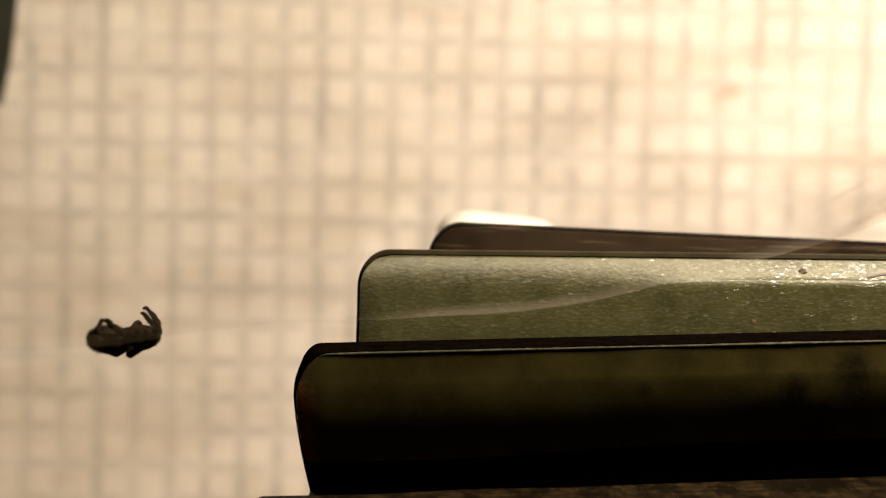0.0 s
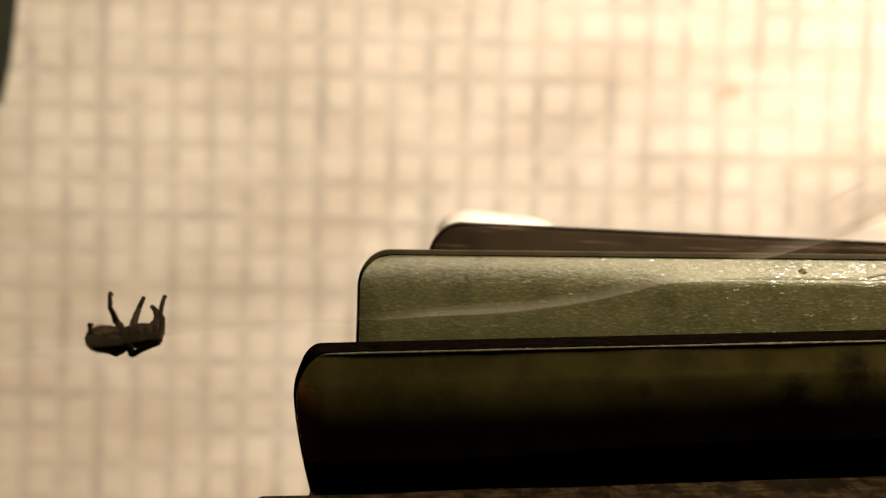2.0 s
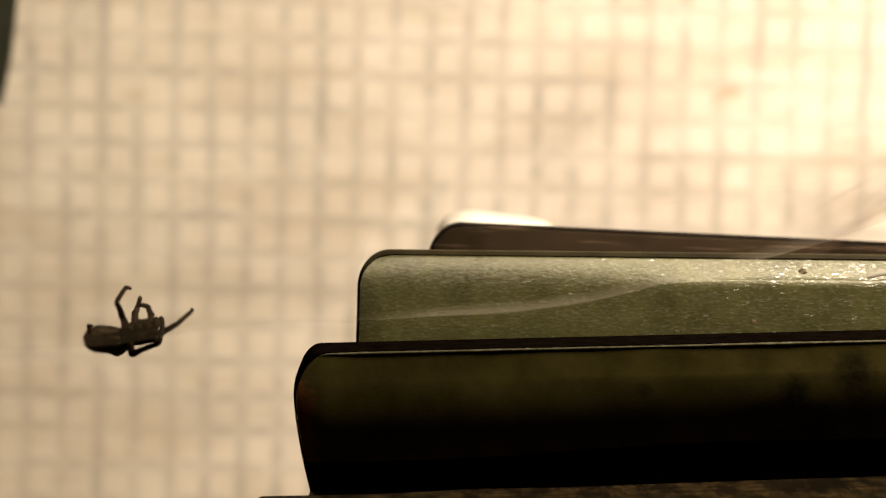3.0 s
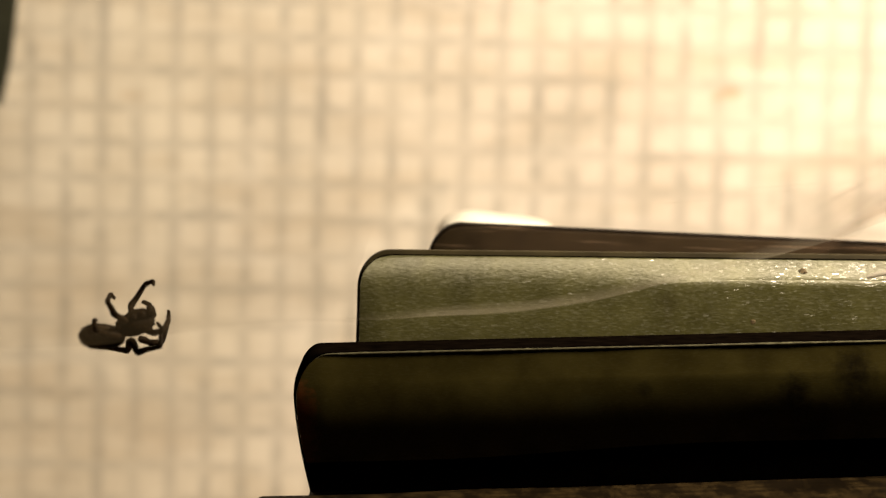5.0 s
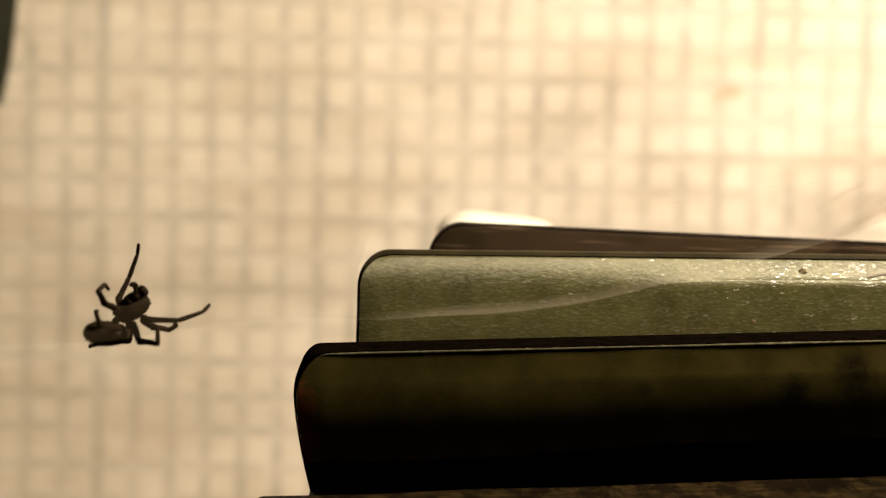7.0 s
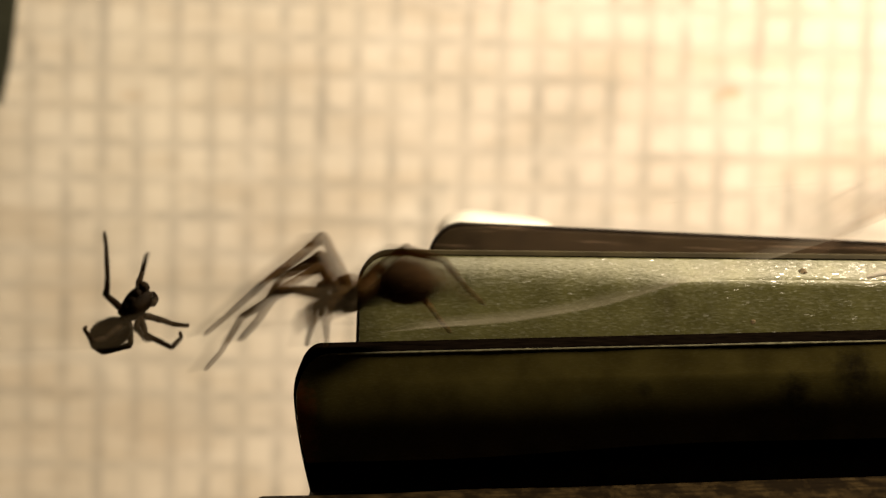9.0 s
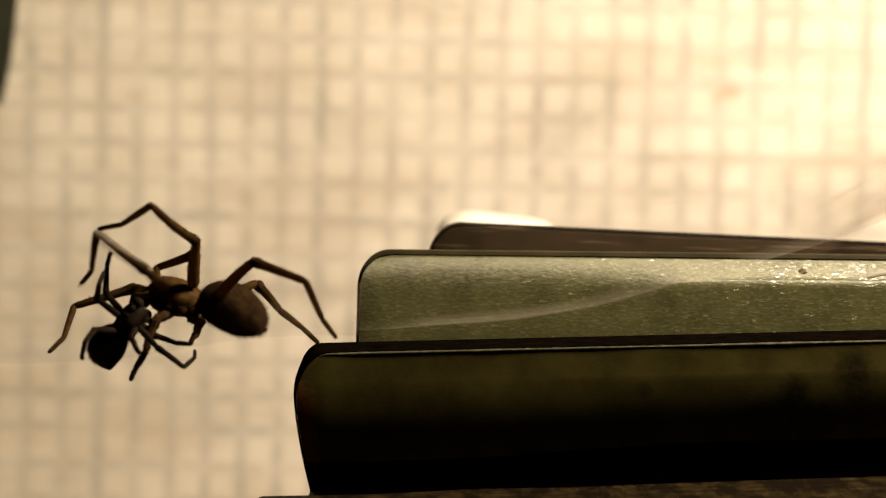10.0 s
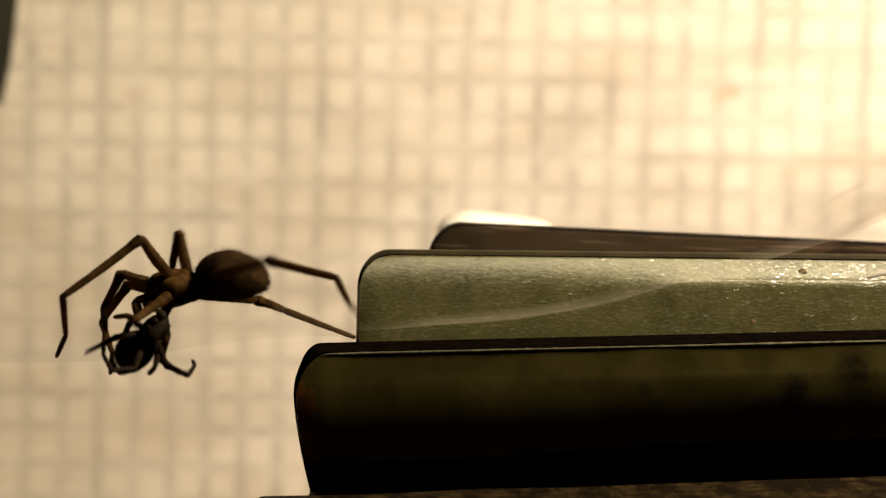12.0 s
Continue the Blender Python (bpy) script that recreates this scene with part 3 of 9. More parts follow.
def egg(size, taper, blunt, seed, hair, rng, droop=0.0, detail=5):
    """An abdomen along x: blunt behind, a little narrower in front, covered with short hair that lies backwards."""
    bm = bmesh.new()
    ball(bm, (0, 0, 0), (1, 1, 1), seed, 0.0, detail)
    for v in bm.verts:
        f, r = v.co.x, math.hypot(v.co.y, v.co.z)
        x = math.copysign(abs(f) ** (blunt + 0.03), f)
        k = (r ** blunt / r if r > 1e-6 else 1) * (1 - taper * f) * (1 + 0.04 * noise.noise(v.co * 2.6 + Vector((seed, 0, 0))))
        v.co = Vector((x * size[0], v.co.y * size[1] * k, v.co.z * size[2] * k))
        # domed above, flatter below, running out low behind
        back = max(0.0, 0.25 - x) / 1.25
        v.co.z *= 1 - 0.55 * droop * back ** 2 - (0.30 * droop if v.co.z < 0 else 0)
        v.co.y *= 1 - 0.45 * droop * back ** 2
        v.co.z -= 0.40 * droop * size[2] * back ** 1.6
    bm.normal_update()
    roots = [(v.co.copy(), v.normal.copy()) for v in bm.verts if rng.random() < 0.9]
    hairs(bm, roots, hair, 0.000020, (-1.0, 0, 0), rng)
    hairs(bm, [r for r in roots if rng.random() < 0.12], hair * 1.8, 0.000016, (-0.4, 0, 0), rng)
    return bm


def limb(length, r0, r1, bulge, hair, spines, rng, hook=False, kink=0.0, start=0.0, stop=1.0):
    """A leg segment along z from its joint: swollen near the root, tapering, set with hairs and a few longer spines.
    kink sets it off its straight line at seven tenths; start and stop take a piece of it alone."""
    bm = bmesh.new()
    rings = []
    n = 14
    for i in range(n + 1):
        f = start + (stop - start) * i / n
        g = i / n
        r = r0 + (r1 - r0) * f
        r *= 1 + bulge * math.sin(math.pi * min(1, g * 1.25)) - 0.25 * (g > 0.93) - 0.2 * (g < 0.05)
        off = kink * length * (f / 0.7 if f < 0.7 else (1 - f) / 0.3) + 0.02 * length * math.sin(math.pi * f) * (kink == 0)
        rings.append([bm.verts.new((off + r * math.cos(k * math.pi / 4), r * math.sin(k * math.pi / 4), f * length)) for k in range(8)])
    for a, b in zip(rings, rings[1:]):
        for k in range(8):
            bm.faces.new((a[k], a[(k + 1) % 8], b[(k + 1) % 8], b[k]))
    for ring, out in ((rings[0], -1), (rings[-1], 1)):
        c = sum((v.co for v in ring), Vector()) / 8
        tip = bm.verts.new(c + Vector((0, 0, out * (ring[0].co - c).length * 0.6)))
        for k in range(8):
            bm.faces.new((ring[k], ring[(k + 1) % 8], tip))
    bmesh.ops.recalc_face_normals(bm, faces=bm.faces)
    bm.normal_update()
    roots = [(v.co.copy(), v.normal.copy()) for v in bm.verts if rng.random() < 0.75]
    hairs(bm, roots, hair, r1 * 0.13, (0, 0, 0.9), rng)
    hairs(bm, [r for r in roots if rng.random() < spines], hair * 1.7, r1 * 0.15, (0, 0, 0.7), rng)
    if hook:
        hairs(bm, [(Vector((0, 0, length)), Vector((0.6, 0.3, 1))), (Vector((0, 0, length)), Vector((0.6, -0.3, 1)))], hair * 1.2, r1 * 0.3, (0.4, 0, 0), rng)
    return bm


def spider(m, label, scale, blunt, belly, back, reach, thick, slim, kink, palp_size, mats, seed, droop=0.0):
    """A spider, its head along +x. Returns the thing, its abdomen and its legs' segments."""
    rng = random.Random(seed)
    shell, skin, leg_skin = mats
    t = thing("spider", m, label, "spider")
    s = scale
    bm = bmesh.new()
    ball(bm, (0, 0, 0), (1, 1, 1), seed, 0.02)
    for v in bm.verts:
        f, r = v.co.x, math.hypot(v.co.y, v.co.z)
        k = r ** 0.84 / r if r > 1e-6 else 1
        wide = (1 - 0.34 * max(0, f)) * k
        v.co = Vector((math.copysign(abs(f) ** 0.90, f) * back[0], v.co.y * back[1] * wide, v.co.z * back[2] * k * (1 + 0.12 * max(0, f) - 0.10 * max(0, -f))))
        if abs(v.co.y) < back[1] * 0.14 and -0.45 < f < 0.05 and v.co.z > 0:
            v.co.z -= back[2] * 0.14
        if abs(abs(v.co.y) - back[1] * 0.42) < back[1] * 0.08 and f < 0.45 and v.co.z > 0:
            v.co.z -= back[2] * 0.06
    bm.normal_update()
    hairs(bm, [(v.co.copy(), v.normal.copy()) for v in bm.verts if rng.random() < 0.8], 0.00026 * s, 0.000016, (0.3, 0, 0), rng)
    part("carapace", bm, shell, t)
    bm = bmesh.new()
    ball(bm, (-0.1 * back[0], 0, -0.55 * back[2]), (0.75 * back[0], 0.7 * back[1], 0.4 * back[2]), seed + 1, 0.03, 3)
    part("sternum", bm, shell, t)
    bm = bmesh.new()
    ball(bm, (-back[0] * 1.05, 0, 0), (back[0] * 0.35, back[1] * 0.24, back[2] * 0.3), seed, 0.0, 2)
    part("pedicel", bm, shell, t)
    for side in (-1, 1):
        bm = bmesh.new()
        ball(bm, (back[0] * 1.0, side * back[1] * 0.27, -back[2] * 0.45), (back[0] * 0.20, back[1] * 0.24, back[2] * 0.48), seed, 0.02, 3)
        jaw = part("chelicera", bm, shell, t)
        bm = bmesh.new()
        hairs(bm, [(Vector((back[0] * 1.05, side * back[1] * 0.25, -back[2] * 0.85)), Vector((0.2, -side * 0.4, -1)))], back[2] * 0.22, back[2] * 0.09, (0, 0, -0.4), rng)
        part("fang", bm, GLOSS_BLACK, jaw)
        palp = part("pedipalp", limb(back[0] * palp_size, thick * 0.5, thick * 0.45, 0.1, 0.00016 * s, 0.1, rng), leg_skin, t)
        palp.matrix_basis = pose(back[0] * 0.85, side * back[1] * 0.5, -back[2] * 0.2, side * -14, 95, 0)
        tip = part("palp_tip", limb(back[0] * palp_size, thick * 0.45, thick * 0.5, 0.25, 0.00016 * s, 0.1, rng), leg_skin, palp)
        tip.matrix_basis = pose(0, 0, back[0] * palp_size, 0, 85, 0)
        for k in range(4):
            bm = bmesh.new()
            x, y, z = ((0.93, 0.12, 0.42), (0.86, 0.14, 0.66), (0.88, 0.30, 0.40), (0.80, 0.30, 0.62))[k]
            ball(bm, (back[0] * x, side * back[1] * y, back[2] * z), (back[0] * 0.055,) * 3, 0, 0.0, 2)
            part("eye", bm, GLOSS_BLACK, t)
        for k in range(4):
            coxa = part("coxa", limb(back[1] * 0.62, thick * 1.25, thick * 0.95, 0.06, 0.00020 * s, 0.0, rng), leg_skin, t)
            way = Vector((0.75 - 0.5 * k, side, 0.12)).to_track_quat("Z", "X").to_matrix().to_4x4()
            coxa.matrix_basis = Matrix.Translation((back[0] * (0.40 - 0.32 * k), side * back[1] * 0.34, -back[2] * 0.52)) @ way
    abdomen = part("abdomen", egg(belly, 0.08, blunt, seed + 2, 0.00042 * s, rng, droop), skin, t)
    for y in (-1, 1):
        spin = part("spinneret", limb(belly[0] * 0.08, thick * 0.28, thick * 0.20, 0.0, 0.00008, 0.0, rng), skin, abdomen)
        spin.matrix_basis = pose(-belly[0] * 0.97, y * belly[1] * 0.12, -belly[2] * (0.10 + 0.36 * droop), y * 12, -95, 0)
    legs = {}
    for name, (a, b, c) in reach.items():
        segs = []
        for word, length, r0, r1 in (("femur", a, 1.0, slim[0]), ("tibia", b, slim[0] + 0.02, slim[1])):
            segs.append(part(word, limb(length / 1000, thick * r0, thick * r1, 0.14 if word == "femur" else 0.05, 0.00024 * s, 0.05, rng), leg_skin, t))
        knee = thick * slim[0] * 1.12
        part("patella", limb(min(b / 1000 * 0.26, 0.0012), knee, knee * 0.92, 0.10, 0.00012 * s, 0.0, rng), leg_skin, segs[1])
        last = part("metatarsus", limb(c / 1000, thick * (slim[1] + 0.02), thick * slim[2], 0.04, 0.00020 * s, 0.05, rng, False, kink, 0.0, 0.7), leg_skin, t)
        part("tarsus", limb(c / 1000, thick * slim[1], thick * (slim[2] - 0.01), 0.06, 0.00012 * s, 0.0, rng, True, kink, 0.7, 1.0), leg_skin, last)
        segs.append(last)
        legs[name] = segs
    return t, abdomen, legs


PREY_REACH = {"A": (2.49, 2.5, 3.25), "B": (2.86, 2.08, 4.14), "C": (3, 2.64, 3.01), "D": (1.58, 2.84, 3.35), "E": (1.86, 2.19, 3.03), "F": (2.51, 3.09, 2.85), "G": (1.35, 1.28, 0.9), "H": (2.68, 2.65, 1.9)}
HUNTER_REACH = {"b1": (5.19, 9.06, 8.3), "a1": (4.42, 6.12, 7.26), "b2": (3.41, 5.93, 6), "a2": (4.29, 5.47, 7.72), "b3": (2.29, 3.17, 3.1), "a3": (4.42, 3.28, 4.54), "b4": (8.34, 7.55, 6.7), "a4": (6.3, 3.61, 7.22)}

prey, prey_abdomen, prey_legs = spider(pose(0, 0, 0.0136), "small dark brown spider lying on the silk, legs drawn in", 0.6, 0.93, (0.00205, 0.00160, 0.00104), (0.00175, 0.00130, 0.00115), PREY_REACH, 0.00030, (0.86, 0.72, 0.54), -0.12, 0.18, (PREY_BODY, PREY_BELLY, PREY_LEG), 11)
hunter, hunter_abdomen, hunter_legs = spider(pose(0.058, 0, 0.0203), "large brown hairy spider with a mottled abdomen, walking on the silk", 1.0, 0.83, (0.0034, 0.0026, 0.00245), (0.00262, 0.00195, 0.00178), HUNTER_REACH, 0.00049, (0.86, 0.66, 0.42), 0.10, 0.6, (HUNTER_BODY, HUNTER_BELLY, HUNTER_LEG), 23, 0.5)

# ---------------------------------------------------------------- what moves
def motions():
    walk(prey, [
        (0, pose(-0.027872, -0.003, 0.013941, 180, -3.5, 0)),
        (1, pose(-0.027872, -0.003, 0.013941, 180, -3.5, 0)),
        (2, pose(-0.027818, -0.003, 0.014097, 180, -6.5, 0)),
        (3, pose(-0.027815, -0.003, 0.014409, 180, -12.1, 0)),
        (4, pose(-0.027862, -0.003, 0.014878, 180, -18.2, 0)),
        (5, pose(-0.028117, -0.003, 0.015294, 180, -22.5, 0)),
        (5.5, pose(-0.028116, -0.003, 0.015398, 180, -22.5, 0)),
        (6, pose(-0.02832, -0.003, 0.015606, 180, -25.7, 0)),
        (6.5, pose(-0.028471, -0.003, 0.016022, 180, -31.1, 0)),
        (7, pose(-0.028412, -0.003, 0.016749, 180, -39.3, 0)),
        (7.6, pose(-0.028208, -0.003, 0.016541, 180, -37.5, 0)),
        (8.2, pose(-0.028003, -0.003, 0.016333, 180, -36, 0)),
        (8.8, pose(-0.027951, -0.003, 0.016333, 180, -36, 0)),
        (9, pose(-0.028048, -0.003, 0.017061, 180, -49.6, 0)),
        (9.2, pose(-0.027846, -0.003, 0.016541, 180, -41.6, 0)),
        (9.3, pose(-0.027951, -0.003, 0.016333, 180, -41.6, 0)),
        (9.4, pose(-0.028365, -0.003, 0.016333, 180, -45.5, 0)),
        (9.5, pose(-0.029035, -0.003, 0.016437, 180, -50.9, 0)),
        (9.6, pose(-0.028833, -0.003, 0.016022, 180, -47.6, 0)),
        (9.7, pose(-0.028696, -0.003, 0.015883, 180, -47.6, 0)),
        (9.8, pose(-0.028696, -0.003, 0.015883, 180, -47.6, 0)),
        (9.966, pose(-0.028579, -0.003, 0.015606, 180, -48.3, 0)),
        (10, pose(-0.028579, -0.003, 0.015606, 180, -48.3, 0)),
        (10.034, pose(-0.028579, -0.003, 0.015606, 180, -48.3, 0)),
        (10.25, pose(-0.028426, -0.003, 0.015398, 180, -49, 0)),
        (10.4, pose(-0.027355, -0.003, 0.013837, 180, -50.3, 0)),
        (10.5, pose(-0.02544, -0.003, 0.014045, 180, -19.2, 0)),
        (10.75, pose(-0.025955, -0.003, 0.014253, 180, -21.4, 0)),
        (10.8, pose(-0.025172, -0.003, 0.01519, 180, -30, 0)),
        (11, pose(-0.026254, -0.003, 0.015502, 180, -48.7, 0)),
        (11.2, pose(-0.025954, -0.003, 0.014357, 180, -39.1, 0)),
        (11.3, pose(-0.026993, -0.003, 0.013837, 180, -48.5, 0)),
        (11.4, pose(-0.025126, -0.003, 0.014461, 180, -15.7, 0)),
        (11.5, pose(-0.023881, -0.003, 0.014982, 180, -5.5, 0)),
        (11.7, pose(-0.02502, -0.003, 0.014774, 180, -5.5, 0)),
        (11.8, pose(-0.025536, -0.003, 0.014878, 180, -14.1, 0)),
        (11.9, pose(-0.026989, -0.003, 0.014357, 180, -51.2, 0)),
        (11.95, pose(-0.026574, -0.003, 0.014461, 180, -46.7, 0)),
        (12, pose(-0.026574, -0.003, 0.014461, 180, -46.7, 0))])
    walk(prey_abdomen, [
        (0, pose(-0.002592, 0, 0, 25, -7.5, 0)),
        (1, pose(-0.002592, 0, 0, 23.3, -7.5, 0)),
        (2, pose(-0.002762, 0, 0, 21.7, -10.5, 0)),
        (3, pose(-0.002968, 0, 0, 20, -16.1, 0)),
        (4, pose(-0.003331, 0, 0, 14, -22.2, 0)),
        (5, pose(-0.00326, 0, 0, 8, -26.5, 0)),
        (5.5, pose(-0.00326, 0, 0, 6, -26.4, 0)),
        (6, pose(-0.003114, 0, 0, 4, -29.5, 0)),
        (6.5, pose(-0.00322, 0, 0, 2, -34.7, 0)),
        (7, pose(-0.003325, 0, 0.000422, 0, -42.8, 0)),
        (7.6, pose(-0.00336, 0, 0.000421, 0, -40.8, 0)),
        (8.2, pose(-0.00354, 0, 0, 0, -39.1, 0)),
        (8.8, pose(-0.00354, 0, 0, 0, -39, 0)),
        (9, pose(-0.003551, 0, 0, 40, -27.6, 0)),
        (9.2, pose(-0.003136, 0, 0, 54, -9.6, 0)),
        (9.3, pose(-0.003136, 0, 0, 61, -1.9, 0)),
        (9.4, pose(-0.003354, 0, 0, 68, 1.8, 0)),
        (9.5, pose(-0.003152, 0, 0, 75, 4.1, 0)),
        (9.6, pose(-0.003101, 0, 0, 77, 6.4, 0)),
        (9.966, pose(-0.003067, 0, 0, 84.3, 2, 0)),
        (10, pose(-0.003067, 0, 0, 85, 1.7, 0)),
        (10.034, pose(-0.003067, 0, 0, 82.9, 0.9, 0)),
        (10.25, pose(-0.003033, 0, 0, 69.4, -5.3, 0)),
        (10.4, pose(-0.002707, 0, 0, 60, -10.3, 0)),
        (10.5, pose(-0.002856, 0, 0, 25, -13.2, 0)),
        (10.75, pose(-0.002565, 0, 0, 40, -13.4, 0)),
        (10.966, pose(-0.002217, 0, 0, 65.9, -21.7, 0)),
        (11, pose(-0.002217, 0, 0, 70, -18.7, 0)),
        (11.034, pose(-0.002217, 0, 0, 70.5, -20.4, 0)),
        (11.2, pose(-0.001814, 0, 0, 73, -19.1, 0)),
        (11.3, pose(-0.001738, 0, 0, 74.5, -33.5, 0)),
        (11.4, pose(-0.002315, 0, 0, 76, -5.7, 0)),
        (11.5, pose(-0.002183, 0, 0, 77.5, -0.5, 0)),
        (11.7, pose(-0.002183, 0, 0, 80.5, 2.5, 0)),
        (11.8, pose(-0.002137, 0, 0, 82, 5.2, 0)),
        (11.9, pose(-0.002005, 0, 0, 83.5, -20.5, 0)),
        (11.95, pose(-0.002288, 0, 0, 85, -4.7, 0)),
        (12, pose(-0.002288, 0, 0, 85, -4.7, 0))])
    walk(prey_legs["A"][0], [
        (0, pose(-0.000542, -0.0006, -0.00064, 95.4, -0.1, -0.1)),
        (1, pose(-0.000542, -0.0006, -0.00064, 95.4, -0.1, -0.1)),
        (1.5, pose(-0.000532, -0.0006, -0.000838, 93, -0.1, -0.2)),
        (2, pose(-0.000513, -0.0006, -0.001036, 101.7, -0.3, 1)),
        (2.5, pose(-0.000487, -0.0006, -0.000907, 100.6, 1.3, -6.9)),
        (3, pose(-0.000268, -0.0006, -0.000998, 101.7, 0.7, -3.8)),
        (4, pose(-0.000276, -0.0006, -0.001005, 105.3, -0.1, -0.3)),
        (5, pose(-0.000179, -0.0006, -0.000479, 111.3, 0.7, -2.9)),
        (5.5, pose(-0.000275, -0.0006, -0.000519, 103.9, 0.5, -2.3)),
        (6, pose(0.000453, -0.0006, -0.000545, 100.9, -1.1, 4.9)),
        (6.5, pose(-0.000658, -0.0006, -0.000593, 103.7, 1.4, -6.2)),
        (7, pose(-0.00096, -0.0006, -0.000532, 108.3, 0.4, -2.8)),
        (7.6, pose(-0.000478, -0.0006, -0.000382, 113.6, -4.3, 9.5)),
        (8.8, pose(0.000207, -0.0006, -0.000218, 105.7, -2.7, 4.8)),
        (9, pose(0.00056, -0.0006, -0.000286, 109.1, -5, 12.4)),
        (9.2, pose(0.000728, -0.0006, -0.000519, 95.8, -0.8, -6.6)),
        (9.5, pose(0.000038, -0.0006, -0.000715, 140.2, 12.9, -32)),
        (9.7, pose(-0.000052, -0.0006, -0.000767, 147.8, -0.2, -24.1)),
        (9.8, pose(-0.000052, -0.0006, -0.000767, 147.8, -0.2, -24.1)),
        (9.966, pose(-0.000172, -0.0006, -0.000835, -176.4, -8.1, -25.2)),
        (10, pose(-0.000172, -0.0006, -0.000835, -176.4, -8.1, -25.2)),
        (10.034, pose(-0.000172, -0.0006, -0.000835, -176.4, -8.1, -25.2)),
        (10.25, pose(-0.000176, -0.0006, -0.000892, 174.4, -19.5, -25)),
        (10.5, pose(-0.000023, -0.0006, -0.000733, 117.1, -17.5, -26.4)),
        (10.8, pose(-0.000169, -0.0006, -0.000638, 126.3, -11.1, -37.4)),
        (11, pose(0.000284, -0.0006, -0.000876, 130.9, -4.1, -46.5)),
        (11.5, pose(-0.000966, -0.0006, -0.000782, 103.4, 1.7, -57.6)),
        (12, pose(-0.000379, -0.0006, -0.000794, 123.3, -11.6, -27.4))])
    walk(prey_legs["A"][1], [
        (0, pose(-0.000546, -0.003084, -0.000875, 88.2, 0.7, 0.7)),
        (1, pose(-0.000546, -0.003084, -0.000875, 89.4, 0.7, 0.8)),
        (1.5, pose(-0.000541, -0.003091, -0.00097, 88.4, 0.6, -1.8)),
        (2, pose(-0.000467, -0.003043, -0.001541, 101.9, 0.3, 2.5)),
        (2.5, pose(-0.000793, -0.003033, -0.001366, 100.3, 0, 3.9)),
        (3, pose(-0.000437, -0.003037, -0.001503, 97, 0.4, 1.2)),
        (4, pose(-0.000286, -0.003006, -0.001664, 102.2, -1.1, 10.3)),
        (5, pose(-0.000307, -0.00292, -0.001386, 127.1, -23.3, 56.9)),
        (5.5, pose(-0.000376, -0.003019, -0.00112, 140.6, -11.6, 44.2)),
        (6, pose(0.000671, -0.00304, -0.001015, 103.6, 9.4, 11.8)),
        (6.5, pose(-0.000933, -0.003008, -0.001183, 114.4, -1, 41.3)),
        (7, pose(-0.00108, -0.002966, -0.001314, 112.5, -7.2, 55.6)),
        (7.6, pose(-0.000024, -0.002841, -0.00138, 111.3, 3.7, 28.9)),
        (8.8, pose(0.000441, -0.00299, -0.000895, 100.2, 9.3, 9)),
        (9, pose(0.001138, -0.002886, -0.0011, 102.9, 7.2, 19.6)),
        (9.2, pose(0.000446, -0.003066, -0.00077, 90.2, 6, 29.9)),
        (9.5, pose(-0.001169, -0.001729, -0.002584, 113.2, 1.5, 51.4)),
        (9.7, pose(-0.000586, -0.001814, -0.002874, 123.2, 6.6, 45.5)),
        (9.8, pose(-0.000586, -0.001814, -0.002874, 123.2, 6.6, 45.5)),
        (9.966, pose(0.000211, -0.000605, -0.0033, 129.7, -8.8, 68.2)),
        (10, pose(0.000211, -0.000605, -0.0033, 129.7, -8.8, 68.2)),
        (10.034, pose(0.000211, -0.000605, -0.0033, 129.7, -8.8, 68.2)),
        (10.25, pose(0.000472, -0.00117, -0.003233, 130.3, 9.9, 46.3)),
        (10.375, pose(-0.000115, -0.001956, -0.002525, 112.6, 32.8, 7.9)),
        (10.5, pose(-0.000702, -0.002742, -0.001816, 78.6, 37.3, -43.9)),
        (10.8, pose(-0.001163, -0.002368, -0.002083, 96.8, 38.3, -7.9)),
        (11, pose(-0.001003, -0.001983, -0.002505, 107.8, 34.4, 13.8)),
        (11.5, pose(-0.003024, -0.001887, -0.001359, 105.3, 43.1, -22.4)),
        (12, pose(-0.001093, -0.002578, -0.002136, 73.2, 42.7, -63.3))])
